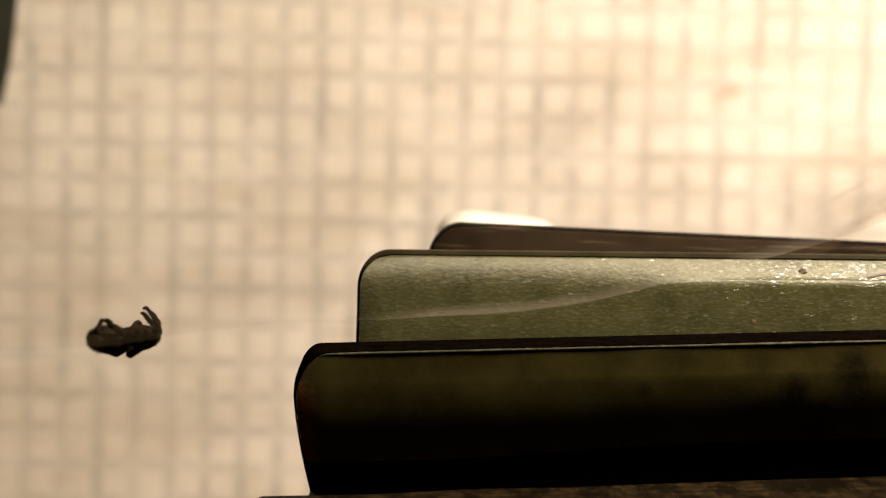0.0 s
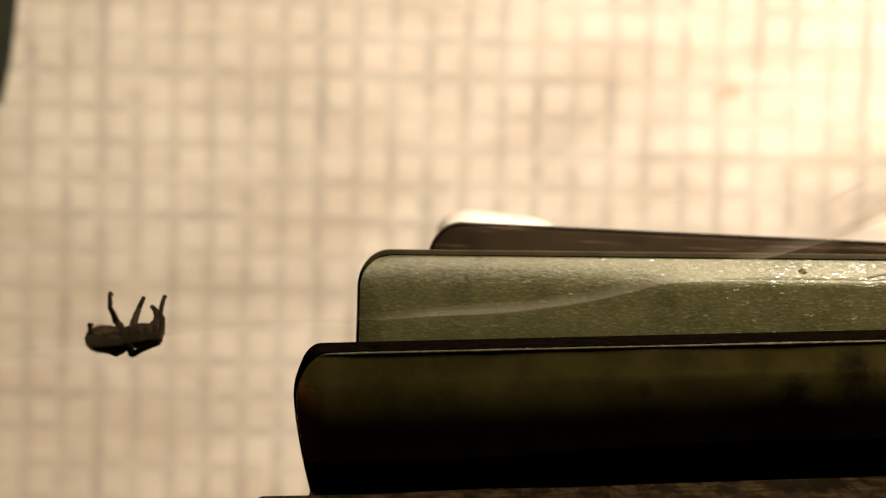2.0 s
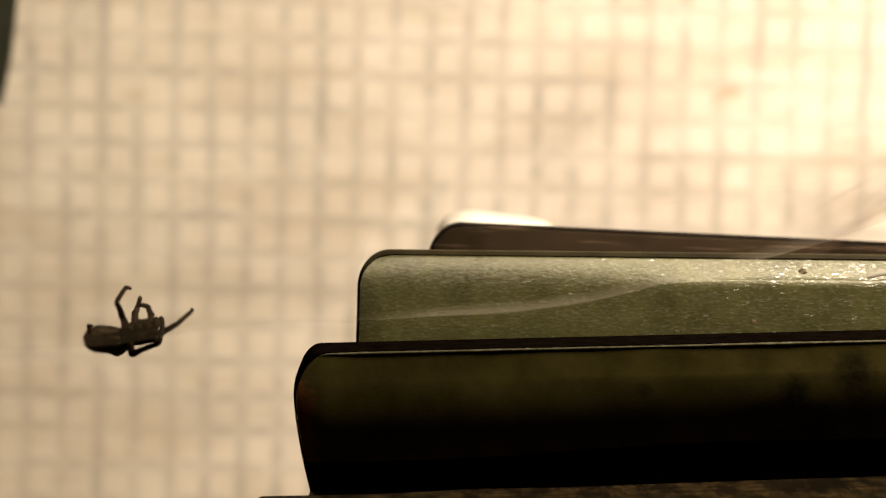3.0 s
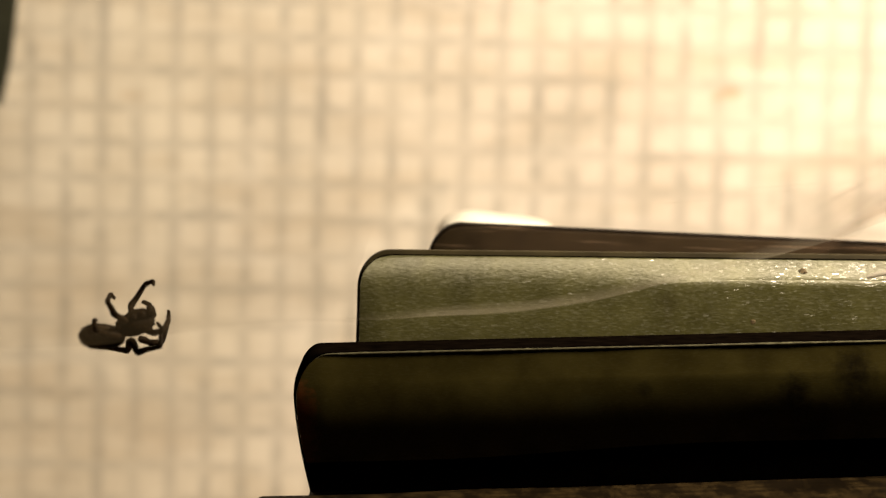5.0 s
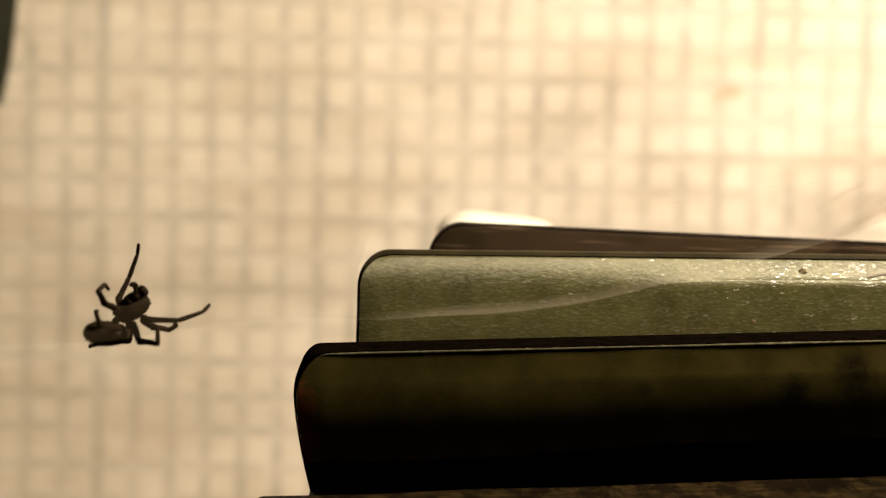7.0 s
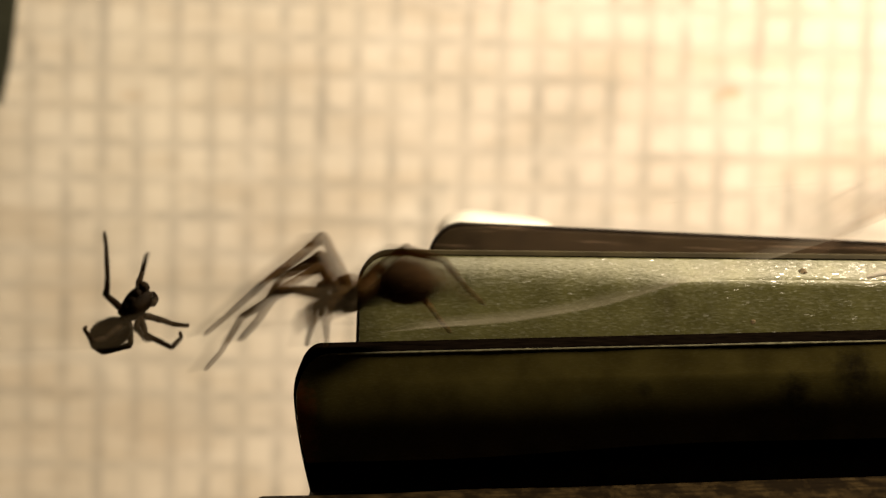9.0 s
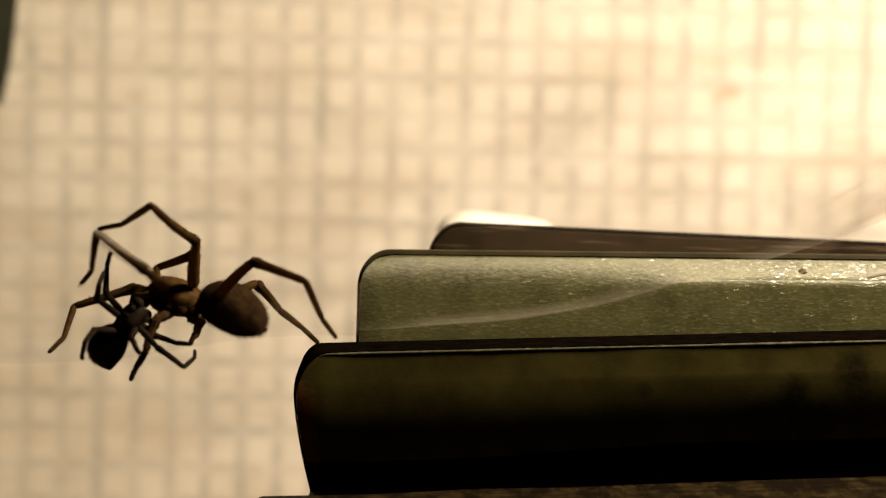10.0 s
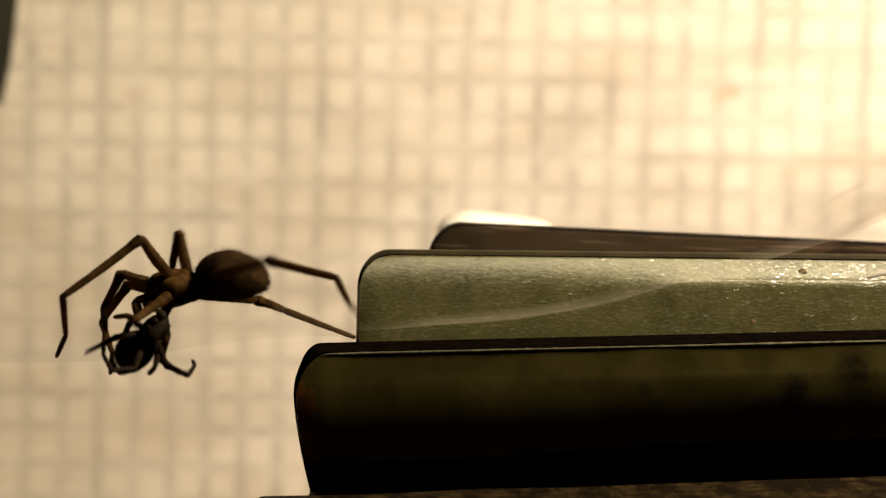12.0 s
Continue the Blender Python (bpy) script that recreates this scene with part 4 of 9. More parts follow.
    walk(prey_legs["A"][2], [
        (0, pose(-0.000516, -0.005581, -0.000797, -93.1, 10.3, -10.8)),
        (1, pose(-0.000512, -0.005582, -0.00085, -93.1, 10.3, -10.8)),
        (1.5, pose(-0.000618, -0.005588, -0.000902, -95.4, 10.1, -13.4)),
        (1.75, pose(-0.00049, -0.005537, -0.001478, -112.9, -53, 8.7)),
        (2, pose(-0.000362, -0.005486, -0.002055, 122.7, -52.5, 136.3)),
        (2.5, pose(-0.000624, -0.005486, -0.001811, 119.1, -49.1, 140.4)),
        (3, pose(-0.000385, -0.005517, -0.001806, 121.1, -52.5, 139.6)),
        (4, pose(0.000162, -0.005407, -0.00219, 107.2, -34.7, 146.3)),
        (5, pose(0.001689, -0.003511, -0.002769, 85.9, -33.7, 162)),
        (5.5, pose(0.001008, -0.003884, -0.003012, 138.3, -26.5, 110.4)),
        (6, pose(0.001072, -0.005437, -0.001596, 108.7, -40, 147.2)),
        (6.5, pose(0.000582, -0.004706, -0.002216, 110.2, -25.9, 136.1)),
        (7, pose(0.000893, -0.004173, -0.002262, 127.4, 20.1, 96.9)),
        (7.6, pose(0.001051, -0.004908, -0.002284, 104.3, -28.9, 141.2)),
        (8.8, pose(0.000755, -0.00543, -0.001332, 107.8, -46.6, 154.7)),
        (9, pose(0.001891, -0.005204, -0.001654, 103.4, -22.2, 137.5)),
        (9.2, pose(0.001692, -0.005232, -0.000778, 91.2, -0.3, 126.9)),
        (9.5, pose(0.00061, -0.003183, -0.003567, 91.9, -27.8, 100.8)),
        (9.7, pose(0.000797, -0.003393, -0.004232, 105.7, -34.1, 127.7)),
        (9.8, pose(0.000797, -0.003393, -0.004232, 105.7, -34.1, 127.7)),
        (9.966, pose(0.002086, -0.001093, -0.004877, 98, -38.6, 146.1)),
        (10, pose(0.002086, -0.001093, -0.004877, 98, -38.6, 146.1)),
        (10.034, pose(0.002086, -0.001093, -0.004877, 98, -38.6, 146.1)),
        (10.25, pose(0.001657, -0.002687, -0.004826, 102.7, -41, 134.8)),
        (10.375, pose(-0.000263, -0.003701, -0.003124, -128.5, -55.6, 19.2)),
        (10.5, pose(-0.002183, -0.004715, -0.001422, -92, 11.9, 2)),
        (10.75, pose(-0.001519, -0.004555, -0.002279, -117.7, -49, 20.8)),
        (10.8, pose(-0.001685, -0.004802, -0.002316, -131.3, -59.1, 32.9)),
        (11, pose(-0.000855, -0.004396, -0.003136, 126.3, -52.5, 132.3)),
        (11.25, pose(-0.002605, -0.00417, -0.002488, -136.5, -58.8, 47.4)),
        (11.5, pose(-0.004356, -0.003945, -0.00184, -96.2, -17.9, 21.5)),
        (12, pose(-0.00301, -0.004091, -0.001605, -69.6, 18.8, 22))])
    walk(prey_legs["B"][0], [
        (0, pose(-0.001443, 0.0006, -0.000576, -106.1, -1.6, 2.1)),
        (0.5, pose(-0.001443, 0.0006, -0.000576, -103.1, -1.3, 3.1)),
        (1, pose(-0.001436, 0.0006, -0.000679, -111.4, -1.6, 2.2)),
        (1.5, pose(-0.001435, 0.0006, -0.000798, -112.3, -2.2, 0.7)),
        (2, pose(-0.00143, 0.0006, -0.000914, -109.2, -2, 1.2)),
        (2.5, pose(-0.001035, 0.0006, -0.000876, -110.2, -0.2, 6.2)),
        (3, pose(-0.001026, 0.0006, -0.000771, -114.6, -4.8, -4.8)),
        (4, pose(-0.000957, 0.0006, -0.000662, -113.6, -1.9, 1.8)),
        (5, pose(-0.000639, 0.0006, -0.000368, -115.9, 0.9, 7.8)),
        (5.5, pose(-0.000639, 0.0006, -0.000367, -128, -4.8, -1.3)),
        (6, pose(-0.000779, 0.0006, -0.000423, -117.4, -3.7, 0.3)),
        (6.5, pose(-0.001124, 0.0006, -0.000061, -109.2, -0.4, 8)),
        (7, pose(-0.000932, 0.0006, -0.000345, -121.1, -0.5, 7.9)),
        (8, pose(-0.001011, 0.0006, -0.000744, -117, -1.4, 6.2)),
        (8.8, pose(-0.000887, 0.0006, -0.000854, -110.2, 1.3, 12.5)),
        (9, pose(-0.001173, 0.0006, -0.000678, -132.4, -8.7, -3.9)),
        (9.2, pose(-0.000688, 0.0006, -0.000906, -122.3, -6.7, -1.3)),
        (9.3, pose(-0.000576, 0.0006, -0.000876, -130.2, -9.1, -4.7)),
        (9.5, pose(-0.000339, 0.0006, -0.000563, -124.2, 7, 16.3)),
        (9.7, pose(-0.000345, 0.0006, -0.000621, -138, 2.1, 11.7)),
        (9.8, pose(-0.000345, 0.0006, -0.000621, -138, 2.1, 11.7)),
        (9.966, pose(-0.000354, 0.0006, -0.000695, -175.5, 2, 13.4)),
        (10, pose(-0.000354, 0.0006, -0.000695, -175.5, 2, 13.4)),
        (10.034, pose(-0.000354, 0.0006, -0.000695, -175.5, 2, 13.4)),
        (10.25, pose(-0.000347, 0.0006, -0.000901, -140, -10.1, 8.4)),
        (10.5, pose(-0.00073, 0.0006, -0.000687, -119.5, -7.7, 11.4)),
        (10.8, pose(-0.000835, 0.0006, -0.000628, -128.7, -0.2, 22.6)),
        (11, pose(-0.000342, 0.0006, -0.000847, -134.5, 8.9, 33)),
        (11.5, pose(-0.000876, 0.0006, -0.000493, -120.8, -6.9, 12.8)),
        (12, pose(-0.001168, 0.0006, -0.001081, -109.2, -4.1, 18.9))])
    walk(prey_legs["B"][1], [
        (0, pose(-0.001523, 0.003343, -0.00137, -104.1, -6.3, 8.1)),
        (0.5, pose(-0.00158, 0.003379, -0.001223, -105.4, -7, 5.5)),
        (1, pose(-0.001508, 0.00326, -0.001719, -124.8, -2.1, 16)),
        (1.5, pose(-0.001425, 0.003243, -0.001882, -134.8, -7, 10.2)),
        (2, pose(-0.001455, 0.003298, -0.001855, -135.2, -4.6, 12.5)),
        (2.5, pose(-0.001322, 0.003266, -0.001863, -145, -6.9, 10.6)),
        (3, pose(-0.000712, 0.00318, -0.001957, -139.7, -7.1, 10.4)),
        (4, pose(-0.001, 0.003218, -0.001805, -137.6, -7.4, 10.1)),
        (5, pose(-0.001006, 0.003144, -0.001614, -135.6, -10.8, 6.9)),
        (5.5, pose(-0.00044, 0.002847, -0.002121, -153.1, -18, 1.6)),
        (6, pose(-0.000708, 0.003137, -0.001735, -136.1, -11.4, 6.4)),
        (6.5, pose(-0.001491, 0.003273, -0.000999, -125.9, -3.6, 15.5)),
        (7, pose(-0.001256, 0.003026, -0.001819, -130.9, -18.7, -3.7)),
        (8, pose(-0.001255, 0.003135, -0.00204, -125.1, -18.5, -3.5)),
        (8.8, pose(-0.001489, 0.003214, -0.001839, -129.2, -17.9, -2.7)),
        (9, pose(-0.000739, 0.002685, -0.002582, -123.2, -37.9, -32.7)),
        (9.2, pose(-0.000453, 0.003011, -0.002421, -135.9, -35.2, -28.7)),
        (9.3, pose(-0.000106, 0.002751, -0.002697, -161.4, -31.2, -25.7)),
        (9.5, pose(-0.001191, 0.002811, -0.002159, -136.5, 14.4, 0.8)),
        (9.7, pose(-0.00081, 0.002459, -0.002744, -122.1, 1.2, -13.8)),
        (9.8, pose(-0.00081, 0.002459, -0.002744, -122.1, 1.2, -13.8)),
        (9.966, pose(-0.000502, 0.000797, -0.003541, -108.8, -12.2, -38.7)),
        (10, pose(-0.000502, 0.000797, -0.003541, -108.8, -12.2, -38.7)),
        (10.034, pose(-0.000502, 0.000797, -0.003541, -108.8, -12.2, -38.7)),
        (10.25, pose(-0.000235, 0.002471, -0.003056, -130.9, -8.9, -33)),
        (10.5, pose(-0.001037, 0.003074, -0.002083, -94.3, 11.7, 13.5)),
        (10.8, pose(-0.001688, 0.002662, -0.002416, -108.6, 12.5, 18.6)),
        (11, pose(-0.001712, 0.002139, -0.002826, -117.2, 14.6, 24.2)),
        (11.5, pose(-0.00125, 0.003032, -0.001944, -120, -11.5, -20.8)),
        (12, pose(-0.001982, 0.003173, -0.002018, -106.9, 16.7, 37.7))])
    walk(prey_legs["B"][2], [
        (0, pose(-0.001753, 0.005351, -0.001874, 86.4, -42.3, -4)),
        (0.5, pose(-0.001706, 0.005385, -0.001773, 91.9, -53.3, -10.5)),
        (1, pose(-0.001936, 0.004917, -0.002907, 121.7, -56.7, -43.5)),
        (1.5, pose(-0.001511, 0.004729, -0.00334, 161.8, -72.2, -74.7)),
        (2, pose(-0.001658, 0.004756, -0.003329, 139.1, -75.6, -51.6)),
        (2.5, pose(-0.001339, 0.004477, -0.003558, 170.1, -66.1, -85.7)),
        (3, pose(-0.000763, 0.00454, -0.003534, -134.9, -77.6, -122)),
        (4, pose(-0.001051, 0.004635, -0.003331, -129.2, -83.8, -133.3)),
        (5, pose(-0.000904, 0.004625, -0.003076, -59.3, -83.8, 150.5)),
        (5.5, pose(0.000107, 0.003804, -0.003888, -90.6, -70.4, -174.4)),
        (6, pose(-0.000573, 0.004604, -0.003207, -152.2, -77.5, -116.7)),
        (6.5, pose(-0.001868, 0.00492, -0.002218, 127.2, -56.8, -49.7)),
        (7, pose(-0.00072, 0.00457, -0.003109, -75.9, -60.4, 170.3)),
        (8, pose(-0.000772, 0.004813, -0.003175, -99.2, -65.2, -168.7)),
        (8.8, pose(-0.001009, 0.004808, -0.003091, -112.2, -63.7, -152.6)),
        (9, pose(0.000791, 0.003775, -0.003483, -134.2, 2.6, -112.4)),
        (9.2, pose(0.000999, 0.00387, -0.003643, -125.5, -31.8, -141.9)),
        (9.3, pose(0.001104, 0.002904, -0.004386, -143, -31.9, -139.2)),
        (9.5, pose(-0.001587, 0.00424, -0.003622, 95.9, -79.8, -0.7)),
        (9.7, pose(-0.000412, 0.004175, -0.003849, -98, -69.1, -168.2)),
        (9.8, pose(-0.000412, 0.004175, -0.003849, -98, -69.1, -168.2)),
        (9.966, pose(0.000842, 0.002247, -0.004196, -96, -27.7, -172.1)),
        (10, pose(0.000842, 0.002247, -0.004196, -96, -27.7, -172.1)),
        (10.034, pose(0.000842, 0.002247, -0.004196, -96, -27.7, -172.1)),
        (10.25, pose(0.0008, 0.003677, -0.004404, -107.5, -49, -155)),
        (10.375, pose(-0.000376, 0.004381, -0.003321, 113.6, -59.8, -29.1)),
        (10.5, pose(-0.001553, 0.005086, -0.002238, 83.7, 2.3, -17)),
        (10.8, pose(-0.002451, 0.004486, -0.003062, 80.6, -13.1, -27.2)),
        (11, pose(-0.002692, 0.00373, -0.003747, 78, -23.5, -32.9)),
        (11.25, pose(-0.001554, 0.004188, -0.003356, 53.6, -83, 16.6)),
        (11.5, pose(-0.000416, 0.004645, -0.002965, -70, -34, 164)),
        (11.75, pose(-0.001877, 0.004644, -0.002782, 112.2, -82.4, -31.4)),
        (12, pose(-0.003339, 0.004643, -0.002599, 98, -19, -31.4))])
    walk(prey_legs["C"][0], [
        (0, pose(-0.00148, 0.0006, -0.000058, -104.1, -17.5, 22.3)),
        (0.5, pose(-0.00148, 0.0006, -0.000058, -106.2, -16.8, 25.1)),
        (1, pose(-0.00148, 0.0006, -0.000058, -106.2, -15.9, 28.3)),
        (1.5, pose(-0.001511, 0.0006, -0.000023, -106.8, -14.3, 33.8)),
        (2, pose(-0.001546, 0.0006, 0.000013, -105.6, -13.9, 35.4)),
        (2.5, pose(-0.001571, 0.0006, 0.000088, -109.2, -13.8, 35.6)),
        (3, pose(-0.001608, 0.0006, 0.000165, -108.9, -13.3, 37.2)),
        (5, pose(-0.001624, 0.0006, 0.000628, -109.4, -18.5, 21.5)),
        (5.5, pose(-0.001604, 0.0006, 0.000581, -107.3, -19.6, 18.2)),
        (6, pose(-0.00154, 0.0006, 0.000766, -93.8, -19.9, 16.4)),
        (6.5, pose(-0.0015, 0.0006, 0.000743, -108.1, -19.9, 16.5)),
        (7, pose(-0.00201, 0.0006, 0.000784, -110.3, -20.5, 14.4)),
        (8.8, pose(-0.002126, 0.0006, 0.000297, -104, -16.9, 26.7)),
        (9, pose(-0.002249, 0.0006, 0.000218, -96, -15.8, 33.2)),
        (9.2, pose(-0.002002, 0.0006, 0.000008, -96.5, -15.4, 37.2)),
        (9.5, pose(-0.001597, 0.0006, 0.00011, -129.7, -13.4, 42)),
        (9.7, pose(-0.001552, 0.0006, -0.000014, -121.3, -15.7, 39.3)),
        (9.8, pose(-0.001552, 0.0006, -0.000014, -121.3, -15.7, 39.3)),
        (9.966, pose(-0.001493, 0.0006, -0.00018, -124.6, -20.2, 32.7)),
        (10, pose(-0.001493, 0.0006, -0.00018, -124.6, -20.2, 32.7)),
        (10.034, pose(-0.001493, 0.0006, -0.00018, -124.6, -20.2, 32.7)),
        (10.25, pose(-0.001493, 0.0006, -0.0004, -119.2, -20.8, 31.6)),
        (10.5, pose(-0.001359, 0.0006, 0.000304, -92.4, -9, 73)),
        (10.8, pose(-0.002027, 0.0006, 0.000308, -72.8, -3.6, 35.8)),
        (11, pose(-0.001836, 0.0006, 0.000441, -71.2, -2.7, 31.1)),
        (11.5, pose(-0.001781, 0.0006, 0.000724, -73.4, -1.7, 28)),
        (11.95, pose(-0.00196, 0.0006, 0.000352, -75.8, -0.1, 22.4)),
        (12, pose(-0.00196, 0.0006, 0.000352, -75.8, -0.1, 22.4))])
    walk(prey_legs["C"][1], [
        (0, pose(-0.002381, 0.003372, -0.000756, -104.3, -12.2, 15.7)),
        (0.5, pose(-0.002484, 0.003308, -0.000858, -104.2, -13.3, 11.2)),
        (1, pose(-0.002646, 0.003242, -0.00086, -104.3, -11.9, 16.8)),
        (1.5, pose(-0.002927, 0.003104, -0.000864, -104.5, -13.2, 11.9)),
        (2, pose(-0.003059, 0.003066, -0.00077, -102.5, -13.3, 11.2)),
        (2.5, pose(-0.003029, 0.003037, -0.00087, -101.1, -12.8, 13.9)),
        (3, pose(-0.003148, 0.002992, -0.000778, -101, -13.5, 10)),
        (5, pose(-0.002367, 0.003346, -0.000315, -107.4, -13.5, 10.3)),
        (5.5, pose(-0.002215, 0.003412, -0.000259, -110, -15, 5.6)),
        (6, pose(-0.002318, 0.003488, 0.000578, -104.3, -14.7, 6.5)),
        (6.5, pose(-0.002006, 0.003422, -0.000131, -105.9, -14.8, 6.2)),
        (7, pose(-0.002356, 0.003413, -0.00019, -103.7, -15.8, 2.5)),
        (8.8, pose(-0.003246, 0.003292, -0.000398, -106.1, -11.6, 18.4)),
        (9, pose(-0.003808, 0.003142, -0.000086, -103.4, -13.4, 11.5)),
        (9.2, pose(-0.003731, 0.003026, -0.000319, -103.8, -13.3, 11.8)),
        (9.5, pose(-0.002812, 0.002611, -0.001752, -80.3, -13.1, 18.7)),
        (9.7, pose(-0.00285, 0.002852, -0.001513, -81.4, -14.9, 29.3)),
        (9.8, pose(-0.00285, 0.002852, -0.001513, -81.4, -14.9, 29.3)),
        (9.966, pose(-0.002333, 0.002992, -0.001779, -88.4, -13.2, 19.9)),
        (10, pose(-0.002333, 0.002992, -0.001779, -88.4, -13.2, 19.9)),
        (10.034, pose(-0.002333, 0.002992, -0.001779, -88.4, -13.2, 19.9)),
        (10.25, pose(-0.002422, 0.003102, -0.001765, -91.3, -13.2, 23)),
        (10.5, pose(-0.004218, 0.001492, 0.000181, -127.1, -17.2, 11.1)),
        (10.8, pose(-0.003748, 0.002892, 0.001194, -120.4, 2.2, 34.3)),
        (11, pose(-0.003339, 0.003006, 0.001408, -134.1, 13.9, 45.8)),
        (11.5, pose(-0.00315, 0.003125, 0.001579, -95.7, 24.5, 69.7)),
        (11.95, pose(-0.003068, 0.003287, 0.001085, -122.2, 9.2, 25.6)),
        (12, pose(-0.003068, 0.003287, 0.001085, -122.2, 9.2, 25.6))])
    walk(prey_legs["C"][2], [
        (0, pose(-0.002939, 0.005867, -0.001395, 141.2, -73.6, -42.3)),
        (0.5, pose(-0.002834, 0.005843, -0.001487, 141.9, -74.8, -47.3)),
        (1, pose(-0.003253, 0.005726, -0.001499, 108.3, -60.2, -14.8)),
        (1.5, pose(-0.003308, 0.005631, -0.001506, 115.4, -65.6, -24.8)),
        (2, pose(-0.003431, 0.005615, -0.001324, 103, -52.9, -16.8)),
        (2.5, pose(-0.003542, 0.005574, -0.001365, 98.4, -47.6, -9.7)),
        (3, pose(-0.003483, 0.00556, -0.001268, 104.9, -56.4, -17.1)),
        (5, pose(-0.002636, 0.005854, -0.00108, 130.3, -69.7, -40.8)),
        (5.5, pose(-0.002223, 0.005898, -0.001131, 162.6, -76.4, -74.3)),
        (6, pose(-0.002444, 0.006044, -0.000054, -168, -57.4, -95.7)),
        (6.5, pose(-0.002096, 0.005961, -0.000831, 161.7, -76.1, -71.3)),
        (7, pose(-0.002297, 0.005979, -0.000789, -158.1, -69.5, -110.2)),
        (8.8, pose(-0.003907, 0.005741, -0.001112, 130.1, -58.8, -36.4)),
        (9, pose(-0.004179, 0.005681, -0.000681, 161.9, -61.2, -67.8)),
        (9.2, pose(-0.004113, 0.005561, -0.00093, 129, -59, -40.8)),
        (9.35, pose(-0.003927, 0.0053, -0.001125, 94, -17.7, -31.1)),
        (9.5, pose(-0.003741, 0.005039, -0.00132, 64.9, 21.5, -46.1)),
        (9.7, pose(-0.004216, 0.005078, -0.001131, 65.1, 20.4, -36.8)),
        (9.8, pose(-0.004216, 0.005078, -0.001131, 65.1, 20.4, -36.8)),
        (9.966, pose(-0.003244, 0.005463, -0.001707, 73.3, 10.8, -42.1)),
        (10, pose(-0.003244, 0.005463, -0.001707, 73.3, 10.8, -42.1)),
        (10.034, pose(-0.003244, 0.005463, -0.001707, 73.3, 10.8, -42.1)),
        (10.25, pose(-0.003438, 0.005532, -0.001823, 71.3, 9.8, -37.4)),
        (10.375, pose(-0.003799, 0.004588, -0.00158, 102.6, -34.5, -36.1)),
        (10.5, pose(-0.00416, 0.003644, -0.001338, 178.4, -64.9, -90.6)),
        (10.8, pose(-0.005074, 0.004743, -0.000142, 161.2, -40.9, -55.2)),
        (11, pose(-0.005002, 0.004011, -0.000372, -177, -38.9, -30.9)),
        (11.5, pose(-0.005648, 0.003932, 0.001342, 130.7, -4.6, -18.5)),
        (11.95, pose(-0.004235, 0.0052, -0.000301, 163.5, -49.4, -52.6)),
        (12, pose(-0.004235, 0.0052, -0.000301, 163.5, -49.4, -52.6))])
    walk(prey_legs["D"][0], [
        (0, pose(0.00094, 0.0006, 0.000088, -98.9, 37.9, -43.7)),
        (0.5, pose(0.00094, 0.0006, 0.000088, -100.5, 37.1, -49.4)),
        (1, pose(0.00094, 0.0006, 0.000088, -101.9, 36.2, -55.2)),
        (1.5, pose(0.000904, 0.0006, 0.00019, -108.1, 33.8, -66.5)),
        (2, pose(0.000876, 0.0006, 0.000184, -101, 33.7, -66.8)),
        (2.5, pose(0.000866, 0.0006, 0.000229, -98.5, 35.5, -54.3)),
        (3, pose(0.001028, 0.0006, 0.000201, -85.5, 35.8, -41.7)),
        (4, pose(0.00064, 0.0006, 0.00041, -73.1, 36.5, -46)),
        (5, pose(0.000689, 0.0006, 0.000857, -71, 28.6, -17.9)),
        (5.5, pose(0.000689, 0.0006, 0.000857, -93.3, 29.6, -26)),
        (6, pose(0.000709, 0.0006, 0.000871, -91.7, 29.5, -29.7)),
        (6.5, pose(0.000641, 0.0006, 0.001005, -76.4, 27.8, -11.3)),
        (7, pose(0.000185, 0.0006, 0.001373, -75.4, 27.5, -10.2)),
        (7.6, pose(0.000192, 0.0006, 0.001077, -71.5, 27.7, -10.6)),
        (8.8, pose(0.000286, 0.0006, 0.000766, -66.1, 23.3, 1.7)),
        (9, pose(-0.000747, 0.0006, 0.001182, -82.4, 16.8, 26)),
        (9.5, pose(-0.000483, 0.0006, 0.001068, -71.4, 16.1, 28.9)),
        (9.7, pose(-0.000347, 0.0006, 0.001004, -48, 20, 24.7)),
        (9.8, pose(-0.000347, 0.0006, 0.001004, -48, 20, 24.7)),
        (9.966, pose(-0.000166, 0.0006, 0.00092, -83.6, 15.9, 29.8)),
        (10, pose(-0.000166, 0.0006, 0.00092, -83.6, 15.9, 29.8)),
        (10.034, pose(-0.000166, 0.0006, 0.00092, -83.6, 15.9, 29.8)),
        (10.5, pose(0.000609, 0.0006, 0.000163, -61.1, 20.4, 15.2)),
        (10.8, pose(-0.000266, 0.0006, 0.000683, -53, 16, 22.2)),
        (11, pose(-0.000199, 0.0006, 0.000731, -46.2, 13.2, 25.4)),
        (11.5, pose(0.000043, 0.0006, 0.000638, -40.4, 15.1, 23.6)),
        (12, pose(-0.000313, 0.0006, 0.000587, -34.7, -16.6, 47.3))])
